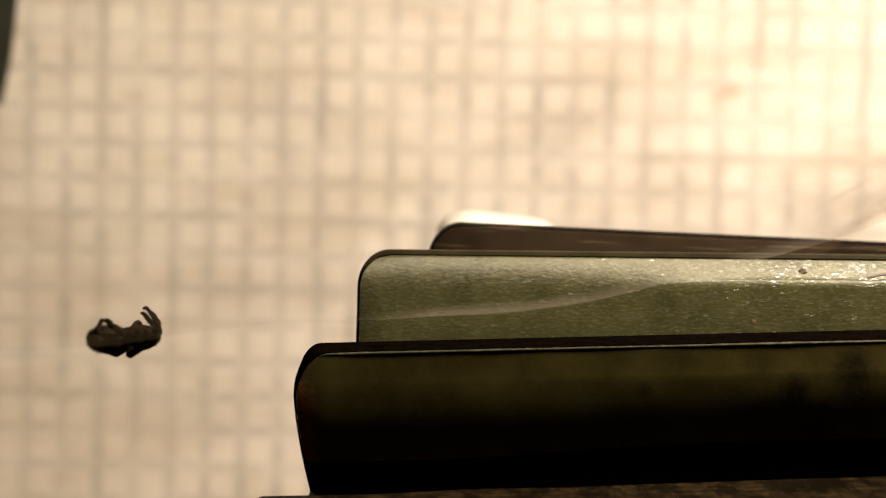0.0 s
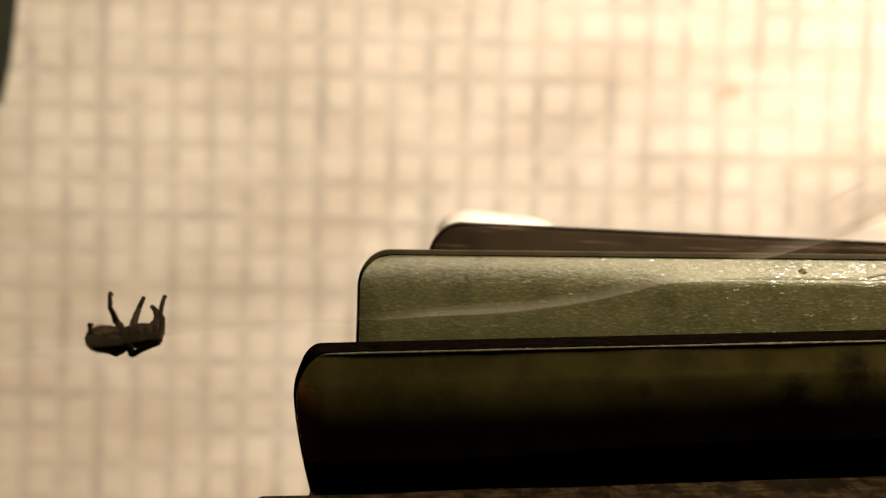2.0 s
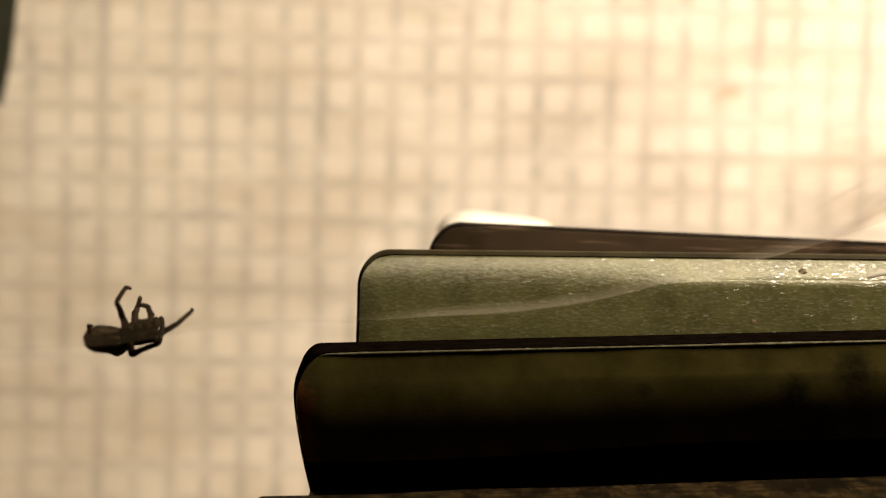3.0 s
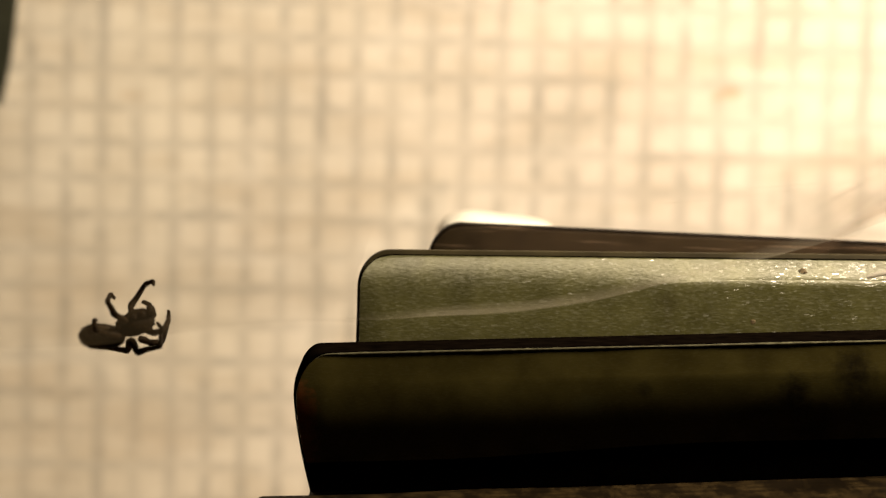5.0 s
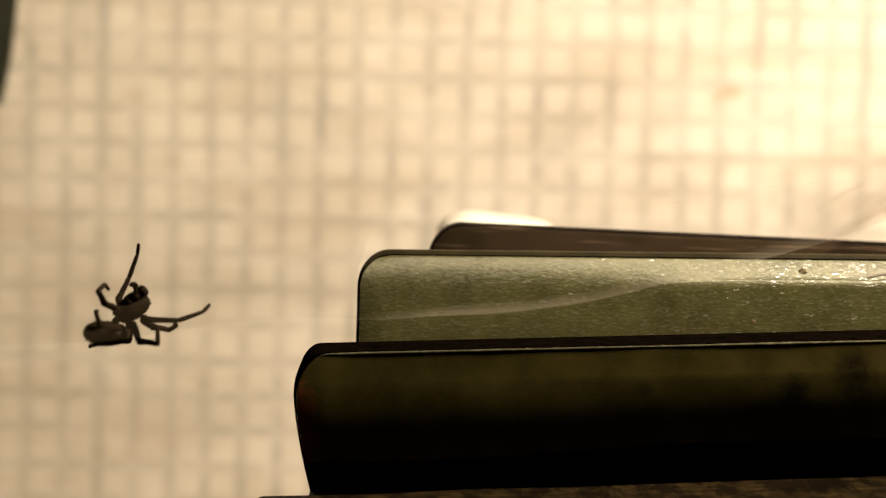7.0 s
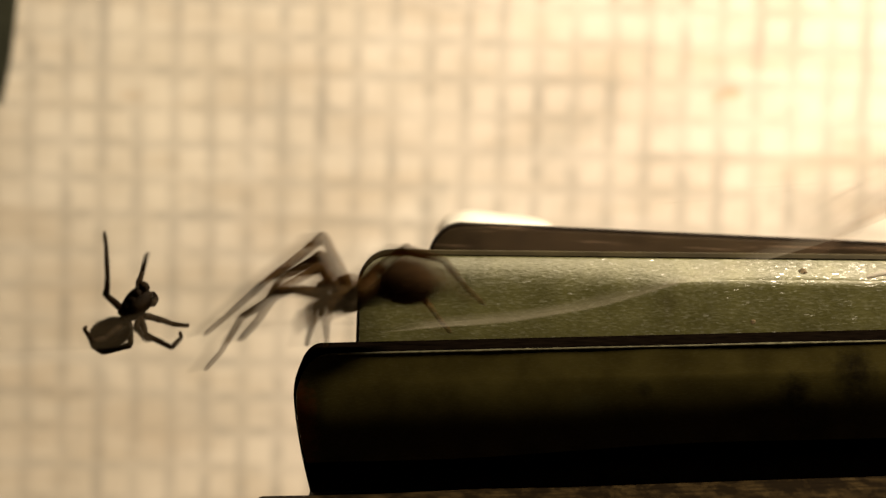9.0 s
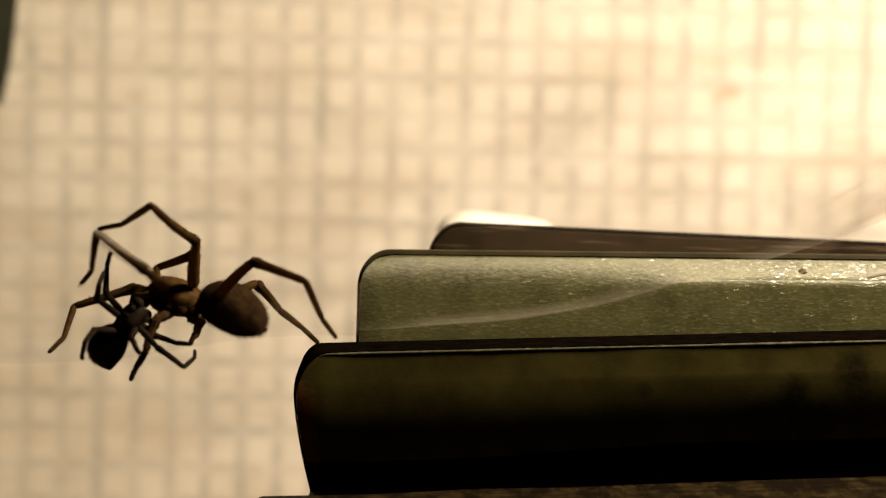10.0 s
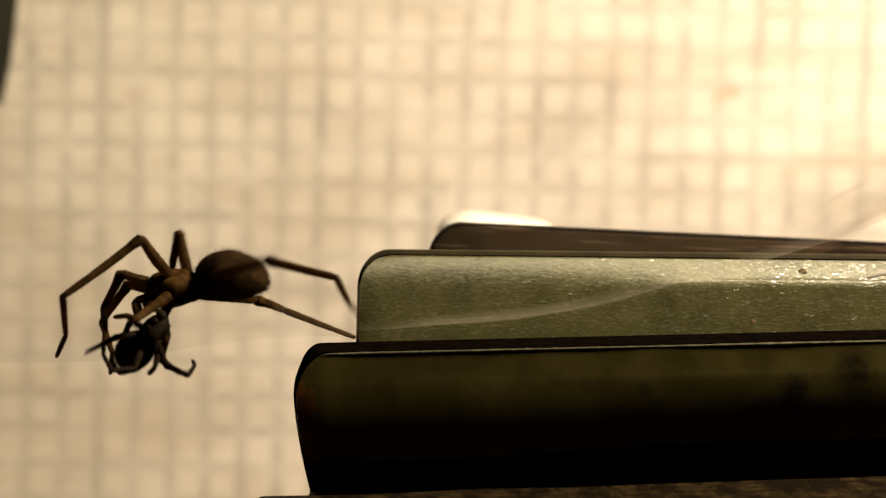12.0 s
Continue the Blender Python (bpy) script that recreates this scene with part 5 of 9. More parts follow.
    walk(prey_legs["D"][1], [
        (0, pose(0.00191, 0.001832, -0.000105, -125.2, 13.5, -18.1)),
        (0.5, pose(0.002006, 0.001743, -0.000141, -124.4, 14.9, -16.1)),
        (1, pose(0.0021, 0.00164, -0.000174, -127.9, 14.3, -17.3)),
        (1.5, pose(0.002172, 0.001447, -0.000217, -137.7, 11.1, -20.7)),
        (2, pose(0.002234, 0.001364, -0.000067, -142.8, 8.7, -22.8)),
        (2.5, pose(0.002054, 0.001621, 0.00004, -139, 8, -23.3)),
        (3, pose(0.002129, 0.001725, 0.000302, -104.6, -4.7, -43.5)),
        (4, pose(0.001915, 0.001453, 0.000778, -97.1, -2.9, -34.5)),
        (5, pose(0.001381, 0.001944, 0.001308, -89.7, -2.4, -25.7)),
        (5.5, pose(0.001339, 0.002036, 0.000777, -100.5, -3.4, -36.8)),
        (6, pose(0.00147, 0.001982, 0.000831, -83.8, -4.4, -63.3)),
        (6.5, pose(0.001111, 0.00207, 0.001333, -63.1, 1, -81.2)),
        (7, pose(0.000635, 0.00207, 0.001726, -50, 2.8, -84)),
        (7.6, pose(0.000695, 0.002028, 0.00152, -51.8, -0.5, -80)),
        (8.8, pose(0.000495, 0.00205, 0.001353, -60.2, -14.7, -59.1)),
        (9, pose(-0.001379, 0.002032, 0.001382, -57, -35.3, -23.3)),
        (9.5, pose(-0.001083, 0.001977, 0.001551, -69.8, -37.4, -18)),
        (9.7, pose(-0.000509, 0.001817, 0.001998, -40.1, -44.3, -10.5)),
        (9.8, pose(-0.000509, 0.001817, 0.001998, -40.1, -44.3, -10.5)),
        (9.966, pose(-0.000903, 0.001984, 0.001091, -67.5, -37.9, -16.5)),
        (10, pose(-0.000903, 0.001984, 0.001091, -67.5, -37.9, -16.5)),
        (10.034, pose(-0.000903, 0.001984, 0.001091, -67.5, -37.9, -16.5)),
        (10.5, pose(0.000503, 0.002003, 0.000877, -59.1, -36.9, -19)),
        (10.8, pose(-0.000502, 0.001867, 0.001597, -62.1, -39.1, -14.1)),
        (11, pose(-0.000464, 0.001736, 0.001794, -64, -39.7, -12.4)),
        (11.5, pose(-0.000079, 0.001663, 0.001798, -77.5, -37.7, -19.5)),
        (12, pose(-0.001226, 0.000937, 0.001829, -76.9, -41.4, 1))])
    walk(prey_legs["D"][2], [
        (0, pose(0.002267, 0.004158, -0.001696, 151.7, -66.9, -86.1)),
        (0.5, pose(0.002262, 0.00411, -0.00169, 145.9, -65.3, -79.8)),
        (1, pose(0.002355, 0.003906, -0.001866, 139.5, -66.2, -68.5)),
        (1.5, pose(0.00247, 0.003374, -0.002276, -142.3, -72.2, -123.6)),
        (2, pose(0.002584, 0.003076, -0.0023, -150.5, -69.4, -116.4)),
        (2.5, pose(0.002515, 0.003448, -0.002079, -139.6, -68.1, -126.2)),
        (3, pose(0.004061, 0.003674, -0.00041, -102.7, -19.3, -152.7)),
        (4, pose(0.003524, 0.003761, 0.000427, -97.2, -14.5, -162.6)),
        (5, pose(0.002608, 0.004501, 0.001323, -104.4, -18.2, -167)),
        (5.5, pose(0.003032, 0.00425, 0.00026, -111.3, -11.2, -129.2)),
        (6, pose(0.003977, 0.003271, 0.001134, -98.3, 15.6, -111.3)),
        (6.5, pose(0.003614, 0.002436, 0.002615, -100.5, 46.7, -123.5)),
        (7, pose(0.002805, 0.00221, 0.003547, -69.6, 50.3, -99.3)),
        (7.6, pose(0.002887, 0.00243, 0.003275, -75.9, 38.3, -125.2)),
        (8.8, pose(0.00242, 0.003621, 0.002718, -93.6, 31.5, -174.5)),
        (9, pose(-0.001258, 0.004568, 0.002644, -4.4, 87.9, -97)),
        (9.5, pose(-0.000825, 0.004691, 0.002329, 32.9, 82.3, -64)),
        (9.7, pose(-0.001668, 0.003893, 0.003552, 52.6, 73.8, -84.5)),
        (9.8, pose(-0.001668, 0.003893, 0.003552, 52.6, 73.8, -84.5)),
        (9.966, pose(-0.000798, 0.004685, 0.001948, 69.4, 69, -30.6)),
        (10, pose(-0.000798, 0.004685, 0.001948, 69.4, 69, -30.6)),
        (10.034, pose(-0.000798, 0.004685, 0.001948, 69.4, 69, -30.6)),
        (10.5, pose(0.000468, 0.004588, 0.002042, 23.9, 77.3, -68.1)),
        (10.8, pose(-0.000703, 0.004505, 0.00263, 78.8, 54.8, -26.1)),
        (11, pose(-0.000692, 0.004395, 0.002751, 89.2, 37, -24.7)),
        (11.25, pose(-0.0001, 0.004396, 0.002517, 30.6, 66.4, -69.6)),
        (11.5, pose(0.000492, 0.004398, 0.002282, -49.6, 47.1, -136.5)),
        (11.75, pose(-0.000604, 0.004044, 0.002297, 47.3, 61, -49.8)),
        (12, pose(-0.001699, 0.00369, 0.002312, 91.5, 18.1, -17.2))])
    walk(prey_legs["E"][0], [
        (0, pose(0.000424, -0.0006, 0.000412, 81.7, 21.6, 18.7)),
        (0.5, pose(0.000424, -0.0006, 0.000412, 81.7, 21.8, 20.5)),
        (1, pose(0.000424, -0.0006, 0.000412, 81.6, 22.1, 22.3)),
        (2, pose(0.000343, -0.0006, 0.000479, 80.3, 21.9, 21.4)),
        (3, pose(0.000249, -0.0006, 0.000713, 75, 20.5, 14.6)),
        (4, pose(-0.000274, -0.0006, 0.001082, 68, 20.7, 15.3)),
        (5, pose(-0.000293, -0.0006, 0.001506, 63.6, 17, 6.6)),
        (5.5, pose(-0.00047, -0.0006, 0.001658, 60.4, 18, 8.4)),
        (6, pose(-0.000284, -0.0006, 0.001531, 59.6, 17.1, 6.9)),
        (6.5, pose(0.000264, -0.0006, 0.001365, 60.2, 7.5, -10)),
        (7, pose(-0.000138, -0.0006, 0.001554, 56.9, 10.2, -5.6)),
        (8.8, pose(-0.000027, -0.0006, 0.000706, 51.9, 13.9, -0.2)),
        (8.966, pose(-0.000372, -0.0006, 0.0012, 57.2, 15.1, 1.5)),
        (9, pose(-0.000503, -0.0006, 0.001277, 56.9, 14.4, 0.4)),
        (9.034, pose(-0.000433, -0.0006, 0.001203, 57.1, 14.8, 1)),
        (9.2, pose(-0.000359, -0.0006, 0.001302, 56.9, 11.1, -4.8)),
        (9.5, pose(0.000041, -0.0006, 0.001269, 39.2, 0.1, -17)),
        (9.7, pose(0.000101, -0.0006, 0.001208, 58.3, 3.4, -13.2)),
        (9.8, pose(0.000101, -0.0006, 0.001208, 58.3, 3.4, -13.2)),
        (9.966, pose(0.00018, -0.0006, 0.001127, 43, 4.6, -13.1)),
        (10, pose(0.00018, -0.0006, 0.001127, 43, 4.6, -13.1)),
        (10.034, pose(0.00018, -0.0006, 0.001127, 43, 4.6, -13.1)),
        (10.5, pose(0.000262, -0.0006, 0.000471, 65.8, 14.6, 1)),
        (10.8, pose(-0.000481, -0.0006, 0.001085, 50.2, -0.8, -20.9)),
        (11, pose(-0.000311, -0.0006, 0.001211, 33.9, -14.6, -32.2)),
        (11.5, pose(0.000145, -0.0006, 0.001053, 42.3, -19, -35.9)),
        (12, pose(-0.000329, -0.0006, 0.000782, 23.3, -28.2, -42.4))])
    walk(prey_legs["E"][1], [
        (0, pose(0.001108, -0.002311, 0.000662, 105.3, 10.9, 15.3)),
        (0.5, pose(0.001162, -0.002289, 0.000663, 105.4, 11.3, 14)),
        (1, pose(0.001217, -0.002264, 0.000663, 105.4, 11.2, 14)),
        (2, pose(0.001123, -0.002264, 0.000771, 98.7, 11.1, 15.1)),
        (3, pose(0.000866, -0.002296, 0.001164, 94.2, 11, 15.7)),
        (4, pose(0.000419, -0.002198, 0.001734, 85.2, 11, 19.5)),
        (5, pose(0.000138, -0.002228, 0.002296, 73.8, 11.1, 20)),
        (5.5, pose(0.000046, -0.002159, 0.002532, 72.5, 13.5, 28)),
        (6, pose(0.000184, -0.00216, 0.00243, 59.4, 13.2, 27.3)),
        (6.5, pose(0.000103, -0.00221, 0.002282, 50.2, 16.5, 32.2)),
        (7, pose(-0.00011, -0.002169, 0.002553, 53, 8.1, 21.4)),
        (8.8, pose(0.000244, -0.002065, 0.00182, 59.6, 10.8, 25.5)),
        (8.966, pose(-0.000069, -0.002157, 0.002172, 47.8, 1.5, 12.8)),
        (9, pose(-0.00024, -0.002157, 0.00226, 47.3, 0.4, 11.6)),
        (9.034, pose(-0.000148, -0.002157, 0.002181, 47.6, 1, 12.2)),
        (9.2, pose(-0.000296, -0.002169, 0.002299, 53.9, 0.3, 11.4)),
        (9.5, pose(-0.0003, -0.001724, 0.002712, 65.8, -6.6, -0.5)),
        (9.7, pose(-0.000206, -0.002154, 0.002184, 49, 1.5, 10.5)),
        (9.8, pose(-0.000206, -0.002154, 0.002184, 49, 1.5, 10.5)),
        (9.966, pose(-0.000001, -0.00186, 0.002484, 10, 19.7, 19.7)),
        (10, pose(-0.000001, -0.00186, 0.002484, 10, 19.7, 19.7)),
        (10.034, pose(-0.000001, -0.00186, 0.002484, 10, 19.7, 19.7)),
        (10.267, pose(0.000241, -0.002076, 0.001847, 50.4, 15.2, 17)),
        (10.5, pose(0.000483, -0.002293, 0.00121, 90.3, 13.5, 12)),
        (10.8, pose(-0.001004, -0.00193, 0.002276, 55.6, 4.8, -9.8)),
        (11, pose(-0.001192, -0.00127, 0.002706, 22.4, -6.2, -16.8)),
        (11.5, pose(-0.000951, -0.001353, 0.002354, 65.5, 9.4, -2)),
        (12, pose(-0.001423, -0.0006, 0.002286, 25.8, 4.2, -7.2))])
    walk(prey_legs["E"][2], [
        (0, pose(0.001561, -0.004377, 0.000093, 173.4, -45.1, 114.7)),
        (0.5, pose(0.001562, -0.004365, 0.000092, 172, -45, 116.7)),
        (1, pose(0.001618, -0.00434, 0.000092, 163.6, -47.3, 119.4)),
        (2, pose(0.001627, -0.004372, 0.000446, 145.8, -43.5, 124.6)),
        (3, pose(0.001428, -0.004409, 0.001005, 139.3, -39.1, 130.9)),
        (4, pose(0.001182, -0.004246, 0.001913, 133.9, -19, 133.5)),
        (5, pose(0.00097, -0.004165, 0.002897, 152.3, 20.6, 110.7)),
        (5.5, pose(0.001164, -0.003932, 0.003174, 120.4, 3.8, 147)),
        (6, pose(0.001274, -0.00372, 0.003517, 114.9, 20.4, 155.5)),
        (6.5, pose(0.001337, -0.003425, 0.003627, 109.2, 33.3, 165.4)),
        (7, pose(0.000701, -0.003731, 0.003861, 96.6, 41.4, 161.2)),
        (8.8, pose(0.001247, -0.003681, 0.00291, 95.5, 33, 161.5)),
        (8.966, pose(0.000326, -0.003733, 0.003643, 51.8, 53, 120.5)),
        (9, pose(0.000096, -0.003733, 0.003746, 48.4, 54.2, 117.8)),
        (9.034, pose(0.00022, -0.003733, 0.003659, 50.2, 53.6, 119.3)),
        (9.2, pose(0.00006, -0.003904, 0.003591, 67, 53.8, 135.6)),
        (9.5, pose(-0.000419, -0.003723, 0.003606, 48.9, 59.5, 120.6)),
        (9.7, pose(0.000132, -0.003772, 0.00362, 46.6, 59.7, 116.4)),
        (9.8, pose(0.000132, -0.003772, 0.00362, 46.6, 59.7, 116.4)),
        (9.966, pose(0.000812, -0.001973, 0.004517, 45.9, 59.4, 110)),
        (10, pose(0.000812, -0.001973, 0.004517, 45.9, 59.4, 110)),
        (10.034, pose(0.000812, -0.001973, 0.004517, 45.9, 59.4, 110)),
        (10.5, pose(0.000936, -0.004438, 0.001198, 74.8, 24.2, 158.9)),
        (10.8, pose(-0.001211, -0.003728, 0.003508, 69.3, 65.4, 144)),
        (11, pose(-0.001642, -0.002008, 0.004721, -36.8, 83.1, 31.7)),
        (11.5, pose(-0.000872, -0.003352, 0.003251, 71.4, 41.2, 128)),
        (12, pose(-0.001398, -0.001564, 0.004255, 41, 71, 104.4))])
    walk(prey_legs["F"][0], [
        (0, pose(-0.000855, 0.0006, 0.000605, -75.1, 5.3, -4.1)),
        (0.5, pose(-0.000855, 0.0006, 0.000605, -75.6, 5.7, -5.3)),
        (1, pose(-0.000855, 0.0006, 0.000605, -76.1, 6, -6.5)),
        (2, pose(-0.000943, 0.0006, 0.000604, -74.1, 6.3, -7.7)),
        (3, pose(-0.000909, 0.0006, 0.000582, -67.5, 4.4, -2.2)),
        (4, pose(-0.001165, 0.0006, 0.00091, -68.4, 6.4, -7.3)),
        (5, pose(-0.000868, 0.0006, 0.001223, -62.9, 5.8, -5.9)),
        (5.5, pose(-0.000909, 0.0006, 0.001319, -69.1, 3.4, -0.6)),
        (6, pose(-0.000866, 0.0006, 0.001264, -63.1, 2.7, 1.1)),
        (6.5, pose(-0.000617, 0.0006, 0.001276, -59.2, 4.9, -2.9)),
        (7, pose(-0.000799, 0.0006, 0.001104, -49.4, -3, 8)),
        (7.8, pose(-0.000614, 0.0006, 0.000797, -53.3, -2, 6.7)),
        (8.8, pose(-0.000504, 0.0006, 0.000706, -57.6, -0.6, 4.8)),
        (9, pose(-0.000628, 0.0006, 0.001082, -53.9, -6.4, 13.3)),
        (9.2, pose(-0.000401, 0.0006, 0.001081, -58.6, -0.5, 4.4)),
        (9.5, pose(-0.000191, 0.0006, 0.001098, -31.1, -9.3, 13.1)),
        (9.7, pose(-0.000088, 0.0006, 0.001059, -42.4, -0.7, 6.4)),
        (9.8, pose(-0.000088, 0.0006, 0.001059, -42.4, -0.7, 6.4)),
        (9.966, pose(0.00005, 0.0006, 0.001006, -14.6, -1.5, 9.8)),
        (10, pose(0.00005, 0.0006, 0.001006, -14.6, -1.5, 9.8)),
        (10.034, pose(0.00005, 0.0006, 0.001006, -14.6, -1.5, 9.8)),
        (10.25, pose(-0.000005, 0.0006, 0.000839, -9.6, 0.4, 9.5)),
        (10.5, pose(-0.00014, 0.0006, 0.000727, -41.6, 0.1, 9.6)),
        (10.75, pose(0.000101, 0.0006, 0.000744, -40.9, 2.4, 7.6)),
        (10.8, pose(-0.000598, 0.0006, 0.001133, -68.3, 3.7, 3.8)),
        (11, pose(-0.000209, 0.0006, 0.000877, -47.2, 0.7, 9.2)),
        (11.5, pose(-0.00007, 0.0006, 0.000731, -47.1, -6.7, 17.2)),
        (12, pose(-0.000242, 0.0006, 0.000662, -18.6, -18.3, 24.8))])
    walk(prey_legs["F"][1], [
        (0, pose(-0.000621, 0.003015, 0.001248, -146.3, 60.4, -134.8)),
        (0.5, pose(-0.000568, 0.003015, 0.001225, -148.5, 61.3, -133.4)),
        (1, pose(-0.000516, 0.003014, 0.001203, -148.4, 61.8, -132.8)),
        (2, pose(-0.000545, 0.002981, 0.001287, -142.9, 68.8, -121.4)),
        (3, pose(-0.000748, 0.002914, 0.001539, -129.5, 73.2, -108.4)),
        (4, pose(-0.000766, 0.0029, 0.001829, -96.9, 77.9, -66.8)),
        (5, pose(-0.000522, 0.00281, 0.002359, -75.8, 77.5, -39.3)),
        (5.5, pose(-0.000833, 0.002943, 0.002213, -47.6, 75.5, -23.3)),
        (6, pose(-0.000855, 0.002838, 0.002399, -38.4, 72.7, -13.8)),
        (6.5, pose(-0.000398, 0.002747, 0.002555, -45.2, 66.2, 2.5)),
        (7, pose(-0.001149, 0.002474, 0.002736, -37.6, 59.8, 14.9)),
        (7.8, pose(-0.0009, 0.002593, 0.002294, -25.5, 58.5, 16.5)),
        (8.8, pose(-0.000695, 0.002711, 0.002049, -13.4, 58.7, 16.3)),
        (9, pose(-0.001254, 0.002535, 0.002551, -18.3, 31.1, 27.3)),
        (9.2, pose(-0.000575, 0.002735, 0.002388, -8.4, 26.2, 28.6)),
        (9.5, pose(-0.000822, 0.001784, 0.003219, -6, 17.5, 29.8)),
        (9.7, pose(-0.000299, 0.00228, 0.002911, 0, 8.3, 30.2)),
        (9.8, pose(-0.000299, 0.00228, 0.002911, 0, 8.3, 30.2)),
        (9.966, pose(-0.00012, 0.001214, 0.003433, -1, 6.5, 30.5)),
        (10, pose(-0.00012, 0.001214, 0.003433, -1, 6.5, 30.5)),
        (10.034, pose(-0.00012, 0.001214, 0.003433, -1, 6.5, 30.5)),
        (10.25, pose(-0.000058, 0.001015, 0.003313, -13.3, 14.3, 29.5)),
        (10.375, pose(-0.000237, 0.001628, 0.002959, -26.1, 53.2, 13.2)),
        (10.5, pose(-0.000416, 0.002242, 0.002604, -115.9, 72.3, -79.4)),
        (10.75, pose(-0.000038, 0.00224, 0.002637, -60.8, 71.6, -13.7)),
        (10.8, pose(-0.000693, 0.002931, 0.00206, -26.2, 41.1, 40.5)),
        (11, pose(-0.000485, 0.00242, 0.002581, -30.4, 30.7, 45.6)),
        (11.5, pose(-0.000805, 0.002297, 0.002427, -27.4, 51.4, 30.6)),
        (12, pose(-0.001256, 0.001013, 0.00292, -20.8, 43.8, 35.6))])
    walk(prey_legs["F"][2], [
        (0, pose(0.002171, 0.003395, -0.00002, -136.2, -23.1, -167.1)),
        (0.5, pose(0.002193, 0.003582, -0.000041, -136.4, -23.8, -166.3)),
        (1, pose(0.002247, 0.003617, -0.000042, -130.5, -23.3, -164.3)),
        (2, pose(0.002243, 0.003975, 0.000395, -134, -16.5, -160.1)),
        (3, pose(0.00211, 0.003949, 0.000971, -138.4, -9, -158.7)),
        (4, pose(0.001913, 0.004442, 0.001752, -135.8, -10.8, -159)),
        (5, pose(0.00195, 0.00466, 0.002523, -134.8, -13.6, -159.5)),
        (5.5, pose(0.001923, 0.004244, 0.002735, -131.5, -3.2, -169.5)),
        (6, pose(0.001848, 0.004154, 0.003121, -154.6, 4.4, -158.5)),
        (6.5, pose(0.001501, 0.005024, 0.003434, -155.5, 1.1, -137.1)),
        (7, pose(0.000411, 0.004841, 0.003969, -121.7, -1.2, -170.1)),
        (7.8, pose(0.001005, 0.004543, 0.003753, -112.3, 19, -170.6)),
        (8.8, pose(0.00157, 0.004123, 0.00361, -118.7, 24.7, -161.2)),
        (9, pose(-0.000349, 0.004092, 0.005065, -101.4, 58, -165.7)),
        (9.2, pose(0.000392, 0.003778, 0.005133, -120.3, 58.6, 178.8)),
        (9.5, pose(-0.00018, 0.002524, 0.006151, -115.8, 70, -172.9)),
        (9.7, pose(0.000086, 0.002503, 0.005969, -101.6, 77.1, -155.7)),
        (9.8, pose(0.000086, 0.002503, 0.005969, -101.6, 77.1, -155.7)),
        (9.966, pose(0.000155, 0.001439, 0.006504, -124.2, 82.1, 177.4)),
        (10, pose(0.000155, 0.001439, 0.006504, -124.2, 82.1, 177.4)),
        (10.034, pose(0.000155, 0.001439, 0.006504, -124.2, 82.1, 177.4)),
        (10.25, pose(0.000239, 0.001997, 0.00623, -110, 75.2, -172.7)),
        (10.375, pose(0.001161, 0.003007, 0.004211, -112.2, 31.2, -162.1)),
        (10.5, pose(0.002083, 0.004016, 0.002193, -121.5, -11.8, -151.4)),
        (10.75, pose(0.001991, 0.004525, 0.003114, -113.2, -2.4, -158.4)),
        (10.8, pose(-0.000194, 0.005153, 0.004148, -95.9, 12.7, -156.5)),
        (10.875, pose(0.000671, 0.004506, 0.003994, -108.7, 34.2, -166)),
        (11, pose(-0.000649, 0.004487, 0.004875, -111, 71, -176.9)),
        (11.5, pose(0.000319, 0.004613, 0.00414, -101.7, 34.8, -161.5)),
        (12, pose(-0.000267, 0.00307, 0.005006, -106.2, 46, -172.7))])
